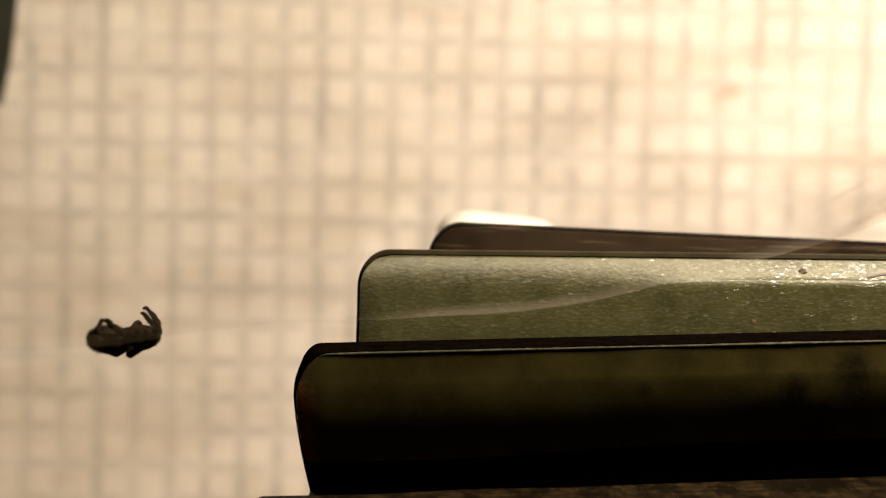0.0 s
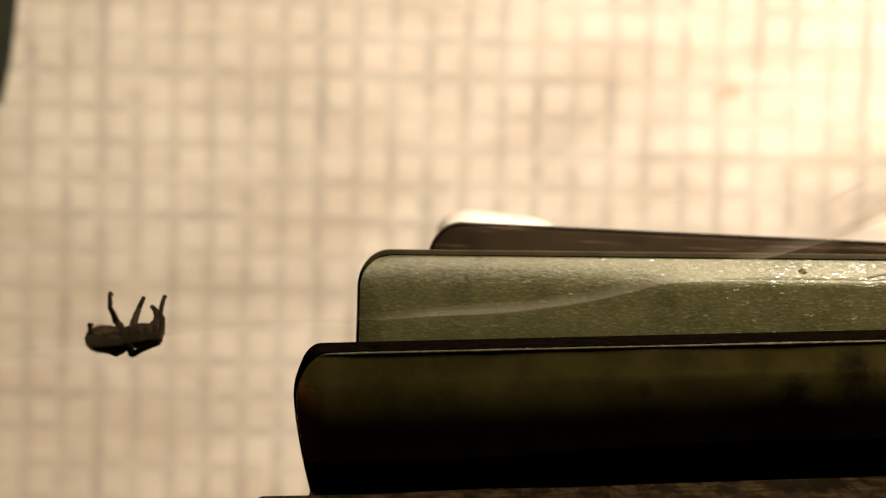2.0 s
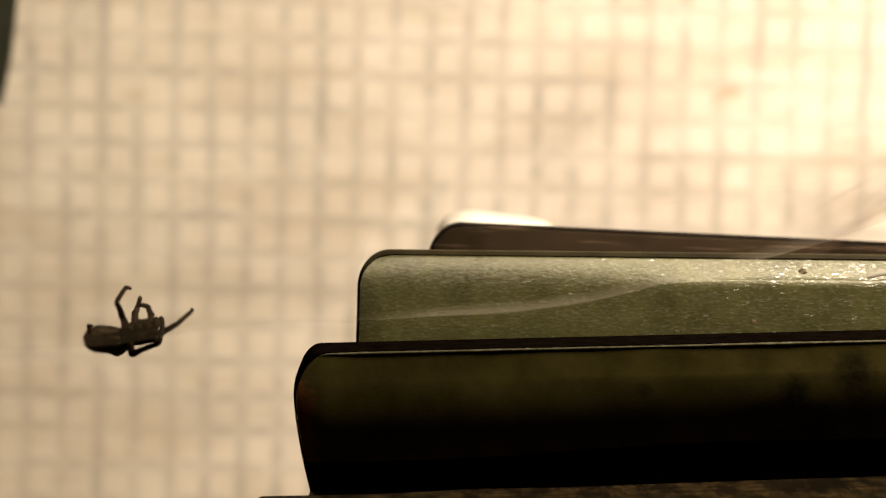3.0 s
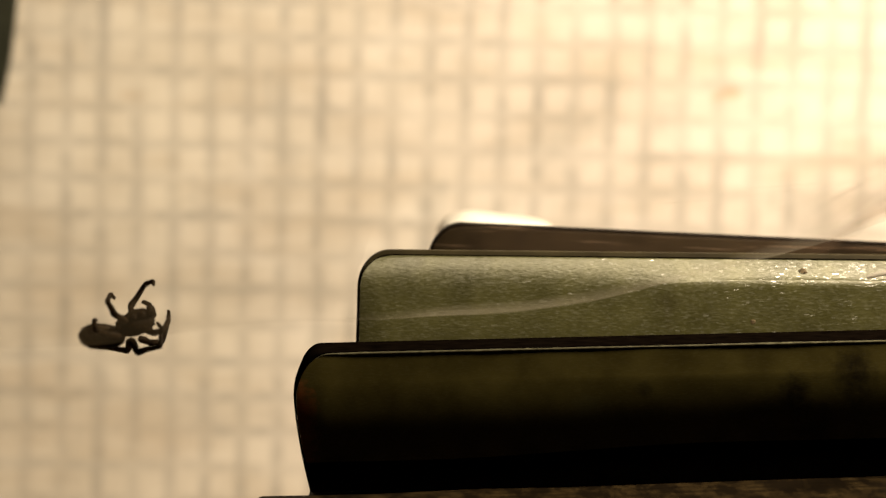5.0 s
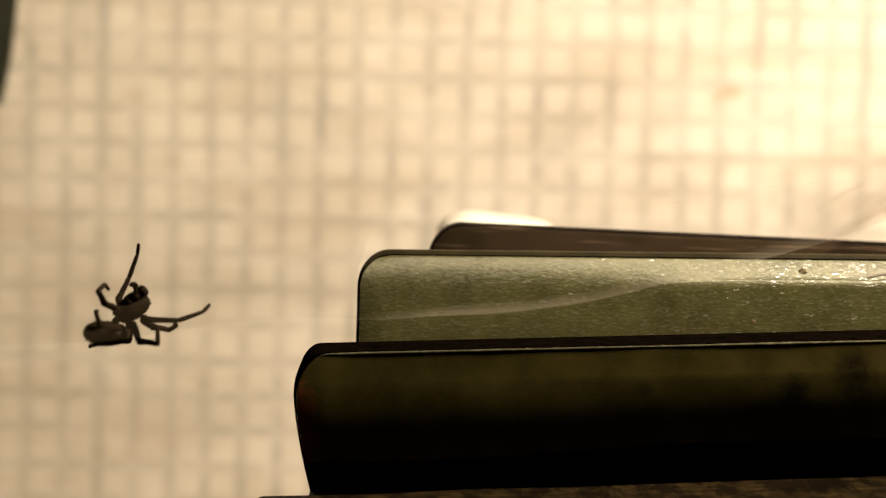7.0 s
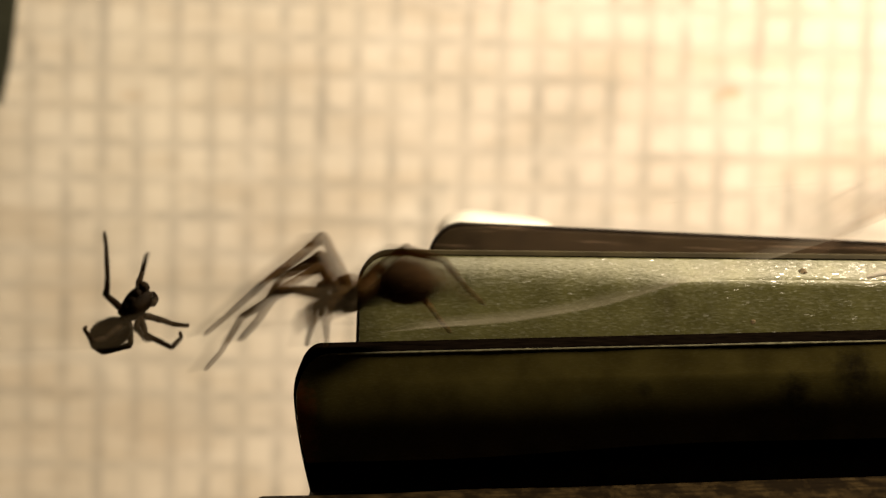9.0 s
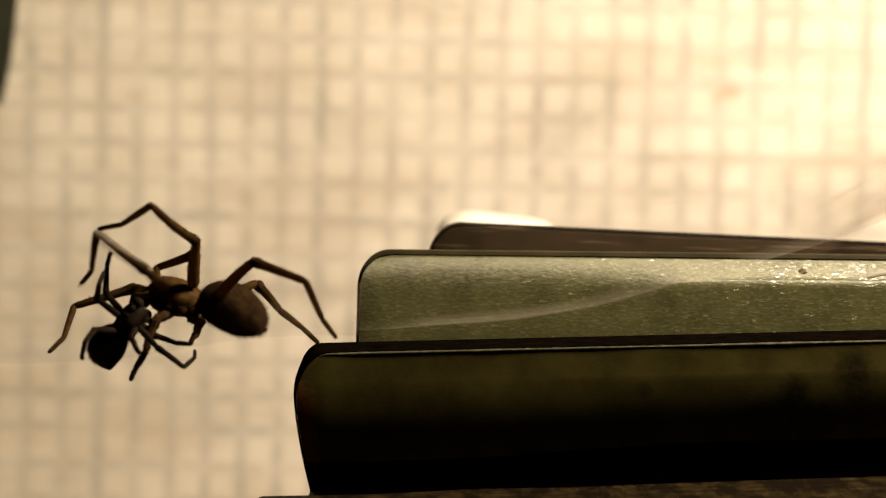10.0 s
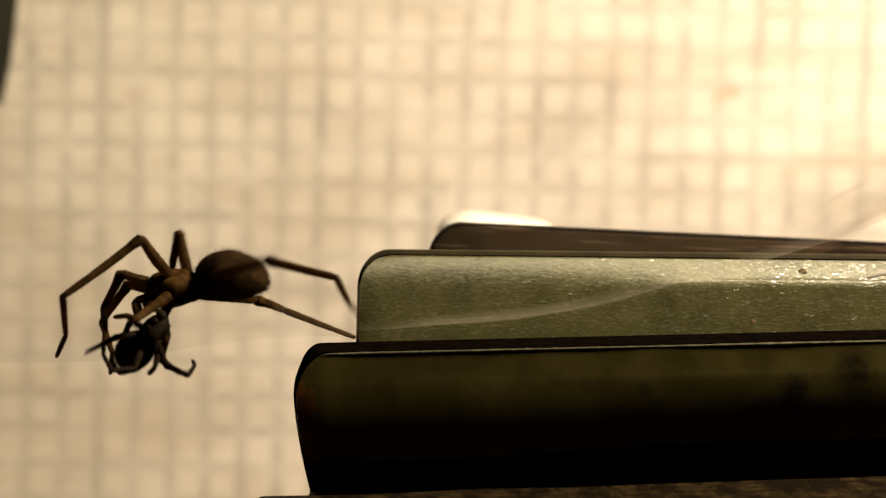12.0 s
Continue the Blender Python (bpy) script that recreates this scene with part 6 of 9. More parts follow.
    walk(prey_legs["G"][0], [
        (0, pose(0.000999, -0.0006, -0.00039, 108.3, 34, 34.1)),
        (0.5, pose(0.000999, -0.0006, -0.00039, 108.3, 34, 34.1)),
        (1, pose(0.000999, -0.0006, -0.00039, 116.8, 32.2, 40.8)),
        (1.5, pose(0.000986, -0.0006, -0.000391, 137.4, 9.2, 73.9)),
        (2, pose(0.000973, -0.0006, -0.000394, 136.5, 13.6, 69.7)),
        (2.5, pose(0.00083, -0.0006, -0.000318, 128.4, 20.4, 61.9)),
        (3, pose(0.000754, -0.0006, -0.000352, 129.6, 30.6, 48)),
        (4, pose(0.000623, -0.0006, -0.00027, 101.3, 36.5, 33.3)),
        (5, pose(0.000847, -0.0006, 0.000285, 97.9, 36.4, 34.2)),
        (5.5, pose(0.000778, -0.0006, -0.000083, 105.9, 37.3, 28.8)),
        (6, pose(0.000898, -0.0006, -0.000041, 87.3, 37.5, 26.8)),
        (6.5, pose(0.00086, -0.0006, 0.000202, 76.7, 35.3, 7.5)),
        (7, pose(0.000636, -0.0006, 0.000302, 146.6, 18.2, 53)),
        (8.8, pose(0.000752, -0.0006, 0.000177, 101.2, 24.8, 42.4)),
        (9, pose(0.000597, -0.0006, 0.00056, 64, 18.9, -4.4)),
        (9.2, pose(0.000669, -0.0006, 0.000472, 56.9, 22.9, 3.1)),
        (9.5, pose(0.000366, -0.0006, 0.000678, 69.1, 15.5, -12.2)),
        (9.7, pose(0.000474, -0.0006, 0.000646, 66.5, 16.6, -9.5)),
        (9.8, pose(0.000474, -0.0006, 0.000646, 66.5, 16.6, -9.5)),
        (9.966, pose(0.000621, -0.0006, 0.000604, 62.4, 18.1, -6.1)),
        (10, pose(0.000621, -0.0006, 0.000604, 62.4, 18.1, -6.1)),
        (10.034, pose(0.000621, -0.0006, 0.000604, 62.4, 18.1, -6.1)),
        (10.5, pose(0.000745, -0.0006, 0.000197, 84.2, 25.9, 21.5)),
        (10.8, pose(0.000328, -0.0006, 0.000498, 78.4, 25.1, 15.4)),
        (11, pose(0.000676, -0.0006, 0.00036, 76.1, 24.6, 12.7)),
        (11.5, pose(0.000796, -0.0006, -0.000194, 80.8, 25.9, 20.2)),
        (12, pose(0.000629, -0.0006, -0.000103, 62.9, 21.7, 6))])
    walk(prey_legs["G"][1], [
        (0, pose(0.001522, -0.001794, -0.00074, -133.9, -48.2, 169)),
        (0.5, pose(0.001522, -0.001794, -0.00074, -133.9, -48.2, 169)),
        (1, pose(0.001541, -0.001724, -0.000905, -139.9, -49.2, 177.9)),
        (1.5, pose(0.00182, -0.001005, -0.001371, -129.6, -33.5, -163.4)),
        (2, pose(0.001765, -0.001137, -0.001345, -128.6, -36.2, -167.5)),
        (2.5, pose(0.001624, -0.001356, -0.001104, -136.9, -29.7, -159.1)),
        (3, pose(0.001234, -0.001621, -0.001091, -141.6, -31.3, -160.7)),
        (4, pose(0.001217, -0.001792, -0.000482, -140.2, -24.7, -154.6)),
        (5, pose(0.001507, -0.001766, 0.000136, -141.1, -23.5, -153.6)),
        (5.5, pose(0.001207, -0.001844, -0.000376, -124.7, -25.2, -155.5)),
        (6, pose(0.00154, -0.001785, 0.000009, -104, -30.3, -168.3)),
        (6.5, pose(0.00121, -0.001877, 0.000456, -111.1, -27, -156.3)),
        (7, pose(0.001018, -0.001327, -0.000767, -124.5, -25.8, -153.8)),
        (8.8, pose(0.001562, -0.001651, -0.000061, -117.6, -23, -148.7)),
        (9, pose(0.000694, -0.001824, 0.001119, -90.3, -26.2, -162.9)),
        (9.2, pose(0.001015, -0.001713, 0.001151, -100.1, -25.9, -158.8)),
        (9.5, pose(0.000226, -0.001859, 0.001141, -101.4, -26.1, -160.3)),
        (9.7, pose(0.000422, -0.001846, 0.001162, -101.2, -25.8, -158.9)),
        (9.8, pose(0.000422, -0.001846, 0.001162, -101.2, -25.8, -158.9)),
        (9.966, pose(0.000687, -0.001809, 0.001198, -101.6, -25.5, -157.1)),
        (10, pose(0.000687, -0.001809, 0.001198, -101.6, -25.5, -157.1)),
        (10.034, pose(0.000687, -0.001809, 0.001198, -101.6, -25.5, -157.1)),
        (10.5, pose(0.001292, -0.001827, 0.00032, -98.9, -26.2, -161)),
        (10.8, pose(0.00079, -0.001844, 0.000744, -97.2, -26, -159.7)),
        (11, pose(0.001096, -0.001847, 0.000654, -97.5, -25.9, -158.9)),
        (11.5, pose(0.001343, -0.001817, -0.000001, -109.2, -27.1, -164.4)),
        (12, pose(0.00098, -0.00177, 0.000468, -53.2, -17.8, 136.2))])
    walk(prey_legs["G"][2], [
        (0, pose(0.000697, -0.002573, -0.001332, -157.7, -33.3, 143.7)),
        (0.5, pose(0.000697, -0.002573, -0.001332, -172.2, -38.7, 168.1)),
        (1, pose(0.00077, -0.002521, -0.001544, -169.2, 8.2, 71.3)),
        (1.5, pose(0.001669, -0.002078, -0.002051, -147.9, -22.8, 89)),
        (2, pose(0.00152, -0.002216, -0.001989, -138.5, -50.9, 58.3)),
        (2.5, pose(0.001502, -0.002338, -0.001916, -163.6, -38.6, 83.3)),
        (3, pose(0.001004, -0.002544, -0.001947, -119.6, -48, 63.5)),
        (4, pose(0.001196, -0.002708, -0.001376, -142.5, -44.4, 88.6)),
        (5, pose(0.001509, -0.002662, -0.000777, -149.4, -32.5, 101.5)),
        (5.5, pose(0.001361, -0.00293, -0.001036, -168.1, -29, 98.6)),
        (6, pose(0.001639, -0.003033, -0.000258, -148.7, -47.8, 74.9)),
        (6.5, pose(0.001498, -0.003054, 0.000045, -167.6, -29.7, 101.3)),
        (7, pose(0.001201, -0.002412, -0.00142, -142.1, -74.7, 68.2)),
        (8.8, pose(0.001953, -0.00274, -0.000608, 159.9, -24.7, 109.5)),
        (9, pose(0.001068, -0.003047, 0.001113, 143.2, -21, 121.9)),
        (9.2, pose(0.001379, -0.002923, 0.000949, 145.8, -41.4, 126.6)),
        (9.5, pose(0.000544, -0.003078, 0.000914, 112.8, -32.4, 143.6)),
        (9.7, pose(0.000772, -0.003057, 0.000938, 119.5, -37.8, 143.5)),
        (9.8, pose(0.000772, -0.003057, 0.000938, 119.5, -37.8, 143.5)),
        (9.966, pose(0.001073, -0.003007, 0.000967, 128.9, -45.1, 142.2)),
        (10, pose(0.001073, -0.003007, 0.000967, 128.9, -45.1, 142.2)),
        (10.034, pose(0.001073, -0.003007, 0.000967, 128.9, -45.1, 142.2)),
        (10.267, pose(0.001346, -0.003029, 0.000554, 96.2, -18.5, 158.6)),
        (10.5, pose(0.00162, -0.003051, 0.000142, 72.4, 11.4, 158.6)),
        (10.75, pose(0.001552, -0.003054, 0.000323, 98.2, -19, 158.5)),
        (10.8, pose(0.001165, -0.00306, 0.0006, 103.1, -24.8, 156.7)),
        (11, pose(0.001485, -0.003057, 0.000504, 134.2, -45.2, 140)),
        (11.5, pose(0.001483, -0.003033, -0.000376, -162.8, -44.1, 88.2)),
        (11.75, pose(0.000961, -0.002852, 0.000411, -103.5, -10.7, 57.7)),
        (12, pose(0.00044, -0.002672, 0.001198, -57.5, 30.9, 66.9))])
    walk(prey_legs["H"][0], [
        (0, pose(-0.000996, -0.0006, 0.00064, 62.4, -30.5, -18.8)),
        (2, pose(-0.001099, -0.0006, 0.000735, 65.6, -31.5, -21)),
        (3, pose(-0.001211, -0.0006, 0.000826, 66.1, -31.6, -21.3)),
        (5, pose(-0.001285, -0.0006, 0.001321, 66.8, -26.5, -8.1)),
        (5.5, pose(-0.001284, -0.0006, 0.001321, 64.3, -26.5, -8)),
        (6, pose(-0.001124, -0.0006, 0.001126, 56, -27.8, -10.6)),
        (6.5, pose(-0.001074, -0.0006, 0.001166, 66.5, -27.4, -9.8)),
        (7, pose(-0.001274, -0.0006, 0.000894, 54.6, -29.6, -14.2)),
        (8.8, pose(-0.001521, -0.0006, 0.000459, 57.3, -27.3, -10.4)),
        (8.966, pose(-0.001426, -0.0006, 0.000058, 13.4, -39.3, -20.5)),
        (9, pose(-0.001511, -0.0006, 0.000093, 14.4, -41.5, -21.2)),
        (9.034, pose(-0.001465, -0.0006, 0.000041, 13.8, -40.3, -20.8)),
        (9.5, pose(-0.001405, -0.0006, 0.000567, 62.5, -44.2, -25)),
        (9.7, pose(-0.001422, -0.0006, 0.00053, 62.7, -49.9, -38.8)),
        (9.8, pose(-0.001422, -0.0006, 0.00053, 62.7, -49.9, -38.8)),
        (9.966, pose(-0.001444, -0.0006, 0.000481, 61.8, -45.7, -29)),
        (10, pose(-0.001444, -0.0006, 0.000481, 61.8, -45.7, -29)),
        (10.034, pose(-0.001444, -0.0006, 0.000481, 61.8, -45.7, -29)),
        (10.5, pose(-0.000952, -0.0006, 0.000326, 133.1, -38.3, -96.7)),
        (10.8, pose(-0.001783, -0.0006, 0.000743, 95, -50.5, -54.8)),
        (11, pose(-0.00169, -0.0006, 0.000827, 64.1, -46.4, -32.1)),
        (11.5, pose(-0.001145, -0.0006, 0.00093, 40.9, -40.2, -21.1)),
        (12, pose(-0.001423, -0.0006, 0.00038, 59.5, -50.7, -38.9))])
    walk(prey_legs["H"][1], [
        (0, pose(-0.002355, -0.002643, 0.001706, 100.1, -42.5, -49.8)),
        (2, pose(-0.00251, -0.002668, 0.001679, 102.9, -42.2, -51.3)),
        (3, pose(-0.00263, -0.002672, 0.00175, 107.9, -41.7, -53.9)),
        (5, pose(-0.002097, -0.002967, 0.002265, 105.7, -43.2, -47)),
        (5.5, pose(-0.00213, -0.002916, 0.002358, 104.5, -43.9, -43.8)),
        (6, pose(-0.002217, -0.002652, 0.002449, 108.5, -44.1, -42.9)),
        (6.5, pose(-0.001975, -0.002934, 0.002113, 114.2, -37.4, -65.1)),
        (7, pose(-0.002551, -0.002527, 0.00224, 121.5, -34.2, -72.6)),
        (8.8, pose(-0.00258, -0.002693, 0.001744, 114.7, -34.8, -71.2)),
        (8.966, pose(-0.003188, -0.0006, 0.002071, 123.3, -19.1, -102.1)),
        (9, pose(-0.003352, -0.0006, 0.002034, 125.7, -18.6, -102.9)),
        (9.034, pose(-0.003264, -0.0006, 0.002021, 124.4, -18.9, -102.5)),
        (9.5, pose(-0.003188, -0.002387, 0.001451, 74, -32.9, -22.9)),
        (9.7, pose(-0.003648, -0.001866, 0.00132, 78, -34.5, -30.7)),
        (9.8, pose(-0.003648, -0.001866, 0.00132, 78, -34.5, -30.7)),
        (9.966, pose(-0.003378, -0.002222, 0.001365, 85.9, -36.1, -44.7)),
        (10, pose(-0.003378, -0.002222, 0.001365, 85.9, -36.1, -44.7)),
        (10.034, pose(-0.003378, -0.002222, 0.001365, 85.9, -36.1, -44.7)),
        (10.5, pose(-0.003024, -0.001496, -0.00111, 86.2, -37.1, -63)),
        (10.8, pose(-0.00386, -0.002288, 0.000594, 94.8, -37.1, -50.7)),
        (11, pose(-0.003686, -0.002188, 0.001635, 97.3, -37.6, -43.1)),
        (11.5, pose(-0.002994, -0.001763, 0.002474, 86.7, -37.9, -34.1)),
        (12, pose(-0.003689, -0.001733, 0.00124, 110.9, -35, -57))])
    walk(prey_legs["H"][2], [
        (0, pose(-0.004145, -0.004568, 0.001364, -118.4, -15.7, 32.4)),
        (2, pose(-0.004279, -0.004593, 0.001241, -118.1, -14.3, 38.5)),
        (3, pose(-0.004347, -0.004597, 0.001141, -118, -21, 34.5)),
        (5, pose(-0.00363, -0.005067, 0.001742, -116.7, -21.8, 34.9)),
        (5.5, pose(-0.003576, -0.005087, 0.00188, -118.7, -22.6, 35.9)),
        (6, pose(-0.003503, -0.004891, 0.001845, -118.5, -29.6, 34)),
        (6.5, pose(-0.003889, -0.004553, 0.00125, -112.3, -5.1, 82.9)),
        (7, pose(-0.004476, -0.003945, 0.001094, -115.5, -15.7, 64.1)),
        (8.8, pose(-0.004656, -0.00407, 0.000836, -130.8, -1.9, 56.3)),
        (8.966, pose(-0.005454, -0.0006, 0.000694, -142, -19.2, 11.3)),
        (9, pose(-0.005561, -0.0006, 0.000567, -142.5, -21.5, 11.5)),
        (9.034, pose(-0.005504, -0.0006, 0.000602, -142.2, -20.3, 11.4)),
        (9.5, pose(-0.004543, -0.004582, 0.002063, -102.4, 6.9, 16.9)),
        (9.7, pose(-0.005237, -0.003937, 0.001774, -131.3, -13.7, 3.3)),
        (9.8, pose(-0.005237, -0.003937, 0.001774, -131.3, -13.7, 3.3)),
        (9.966, pose(-0.00532, -0.004022, 0.001519, -124.6, -21.6, 10.8)),
        (10, pose(-0.00532, -0.004022, 0.001519, -124.6, -21.6, 10.8)),
        (10.034, pose(-0.00532, -0.004022, 0.001519, -124.6, -21.6, 10.8)),
        (10.5, pose(-0.005429, -0.002603, -0.00097, -93.7, 3.1, 26.1)),
        (10.8, pose(-0.005817, -0.004065, 0.000416, -94.6, -6, 13.1)),
        (11, pose(-0.005333, -0.004249, 0.001368, -93.2, -12, 4)),
        (11.5, pose(-0.004556, -0.003902, 0.002596, -74.1, 11, 27.7)),
        (11.75, pose(-0.005013, -0.00372, 0.001531, -109.1, -18.8, 17)),
        (12, pose(-0.005471, -0.003537, 0.000465, -151.9, -48.9, 29.2))])
    walk(hunter, [
        (0, pose(0.058506, 0.001, 0.020214, 0, -2.6, 180)),
        (8.4, pose(0.058506, 0.001, 0.020214, 0, -2.6, 180)),
        (8.6, pose(0.043303, 0.001, 0.020214, 0, -2.7, 180)),
        (8.8, pose(0.020449, 0.001, 0.019793, 0, -4.7, 180)),
        (8.9, pose(0.005036, 0.001, 0.018634, 0, 0, 180)),
        (8.95, pose(-0.003777, 0.001, 0.018001, 0, 3.4, 180)),
        (9, pose(-0.009025, 0.001, 0.017579, 0, 12.9, 180)),
        (9.1, pose(-0.012392, 0.001, 0.015679, 0, 15.1, 180)),
        (9.3, pose(-0.01255, 0.001, 0.015573, 0, 15, 180)),
        (9.4, pose(-0.019093, 0.001, 0.018634, 0, -8.5, 180)),
        (9.45, pose(-0.0212, 0.001, 0.018652, 0, -9.5, 180)),
        (9.5, pose(-0.023416, 0.001, 0.01867, 0, -10.5, 180)),
        (9.55, pose(-0.0251, 0.001, 0.017992, 0, -3.3, 180)),
        (9.6, pose(-0.025137, 0.001, 0.017315, 0, 3.9, 180)),
        (9.7, pose(-0.025615, 0.001, 0.016629, 0, -7, 180)),
        (9.8, pose(-0.025615, 0.001, 0.016629, 0, -7, 180)),
        (9.966, pose(-0.02477, 0.001, 0.017263, 0, -14.1, 180)),
        (10, pose(-0.02477, 0.001, 0.017263, 0, -14.1, 180)),
        (10.034, pose(-0.02477, 0.001, 0.017263, 0, -14.1, 180)),
        (10.25, pose(-0.025393, 0.001, 0.018001, 0, -7.5, 180)),
        (10.4, pose(-0.02497, 0.001, 0.01837, 0, -3.1, 180)),
        (10.5, pose(-0.024305, 0.001, 0.016365, 0, 1.8, 180)),
        (10.7, pose(-0.023291, 0.001, 0.017125, 0, -8.4, 180)),
        (10.8, pose(-0.022566, 0.001, 0.01721, 0, -9, 180)),
        (10.9, pose(-0.02137, 0.001, 0.016415, 0, -5.3, 180)),
        (11, pose(-0.020581, 0.001, 0.01589, 0, -2.9, 180)),
        (11.2, pose(-0.024876, 0.001, 0.017157, 0, -4, 180)),
        (11.3, pose(-0.025191, 0.001, 0.017052, 0, 7, 180)),
        (11.4, pose(-0.023044, 0.001, 0.016524, 0, -4.2, 180)),
        (11.5, pose(-0.021628, 0.001, 0.01626, 0, -3.2, 180)),
        (11.7, pose(-0.019892, 0.001, 0.016788, 0, -8.6, 180)),
        (11.8, pose(-0.018694, 0.001, 0.015468, 0, -5, 180)),
        (11.9, pose(-0.023289, 0.001, 0.018634, 0, 6.5, 180)),
        (11.95, pose(-0.024822, 0.001, 0.018307, 0, 10, 180)),
        (12, pose(-0.024972, 0.001, 0.018107, 0, 10, 180))])
    walk(hunter_abdomen, [
        (0, pose(-0.005779, 0, 0, 0, -4, 0)),
        (8.4, pose(-0.005779, 0, 0, 0, -4, 0)),
        (8.6, pose(-0.005515, 0, 0, 0, -4, 0)),
        (8.8, pose(-0.005159, 0, 0, 0, -4, 0)),
        (8.9, pose(-0.005245, 0, 0, 0, -4, 0)),
        (8.95, pose(-0.005413, 0, 0, 0, -4, 0)),
        (9, pose(-0.005922, 0, 0, 0, -4, 0)),
        (9.1, pose(-0.005661, 0, 0.00012, 0, -4, 0)),
        (9.3, pose(-0.005712, 0, 0.00012, 0, -4, 0)),
        (9.4, pose(-0.005353, 0, 0.00012, 0, -2, 0)),
        (9.5, pose(-0.005775, 0, 0.00012, 0, -2, 0)),
        (9.6, pose(-0.00542, 0, 0.00012, 0, -4, 0)),
        (9.75, pose(-0.0054, 0, 0.00012, 0, -7, 0)),
        (9.966, pose(-0.005403, 0, 0.00012, 0, -6, 0)),
        (10, pose(-0.005403, 0, 0.00012, 0, -6, 0)),
        (10.034, pose(-0.005403, 0, 0.00012, 0, -6, 0)),
        (10.25, pose(-0.004864, 0, 0.00012, 0, -7, 0)),
        (10.4, pose(-0.004832, 0, 0.00012, 0, -8, 0)),
        (10.5, pose(-0.005095, 0, 0.00012, 0, -8, 0)),
        (10.75, pose(-0.0051, 0, 0.00012, 0, -8, 0)),
        (10.966, pose(-0.005151, 0, 0.00012, 0, -14, 0)),
        (11, pose(-0.005151, 0, 0.00012, 0, -14, 0)),
        (11.034, pose(-0.005151, 0, 0.00012, 0, -14, 0)),
        (11.3, pose(-0.005, 0, 0.00012, 0, -6, 0)),
        (11.4, pose(-0.004998, 0, 0.00012, 0, -6, 0)),
        (11.5, pose(-0.004731, 0, 0.00012, 0, -7, 0)),
        (11.7, pose(-0.005304, 0, 0.00012, 0, -11, 0)),
        (11.8, pose(-0.00489, 0, 0.00012, 0, -12, 0)),
        (11.9, pose(-0.005548, 0, 0.00012, 0, -7, 0)),
        (12, pose(-0.005441, 0, 0.00012, 0, -7, 0))])
    walk(hunter_legs["b1"][0], [
        (0, pose(-0.000295, 0.001, 0.000895, -38.1, 45.1, -16.3)),
        (8.6, pose(-0.000295, 0.001, 0.000895, -38.1, 45.1, -16.3)),
        (8.8, pose(-0.000139, 0.001, 0.001054, -35, 32.6, -4.5)),
        (8.966, pose(0.002919, 0.001, 0.000946, 0, 19.5, 0.1)),
        (9, pose(-0.000745, 0.001, 0.000745, 0, 13.2, 0.1)),
        (9.034, pose(-0.002019, 0.001, 0.001093, 0, 12.4, 0.1)),
        (9.2, pose(-0.001137, 0.001, 0.000899, -17.2, 27.3, -2.2)),
        (9.3, pose(-0.001137, 0.001, 0.000899, -17.2, 27.3, -2.2)),
        (9.45, pose(0.000294, 0.001, 0.000938, -18.3, 31.4, -3.1)),
        (9.5, pose(0.000581, 0.001, 0.000944, -27.1, 11.2, 4)),
        (9.55, pose(0.000364, 0.001, 0.001043, -16.6, -5.2, 8.7)),
        (9.7, pose(-0.000636, 0.001, 0.001775, -41.5, 15.2, -1.9)),
        (9.8, pose(-0.000636, 0.001, 0.001775, -41.5, 15.2, -1.9)),
        (9.966, pose(-0.001298, 0.001, 0.001492, -32, 8.6, 4.8)),
        (10, pose(-0.001298, 0.001, 0.001492, -32, 8.6, 4.8)),
        (10.034, pose(-0.001298, 0.001, 0.001492, -32, 8.6, 4.8)),
        (10.25, pose(-0.00115, 0.001, 0.00089, -32.7, 28, -8)),
        (10.5, pose(-0.001596, 0.001, 0.002241, -61.2, 21, 0.2)),
        (10.7, pose(-0.000839, 0.001, 0.001491, -67.9, 20.8, 0.8)),
        (10.8, pose(0.001315, 0.001, 0.000909, -37.2, 14.9, 6.4)),
        (10.9, pose(0.001089, 0.001, 0.00103, -37.4, 16.2, 6)),
        (11, pose(0.000859, 0.001, 0.001146, -37.5, 17.5, 5.5)),
        (11.2, pose(-0.00133, 0.001, 0.000742, -29.6, 19.4, 5)),
        (11.3, pose(-0.000471, 0.001, 0.001214, -24.8, 12.1, 9.3)),
        (11.5, pose(-0.002243, 0.001, 0.001893, -53.6, 4.3, 25.5)),
        (11.8, pose(-0.000626, 0.001, 0.00096, 4.8, -3, 15)),
        (11.9, pose(0.001545, 0.001, 0.001229, -39.4, 25.5, 4.1)),
        (11.95, pose(0.000086, 0.001, 0.001291, -31.3, 24.5, 5.2)),
        (12, pose(0.000086, 0.001, 0.001291, -31.3, 24.5, 5.2))])
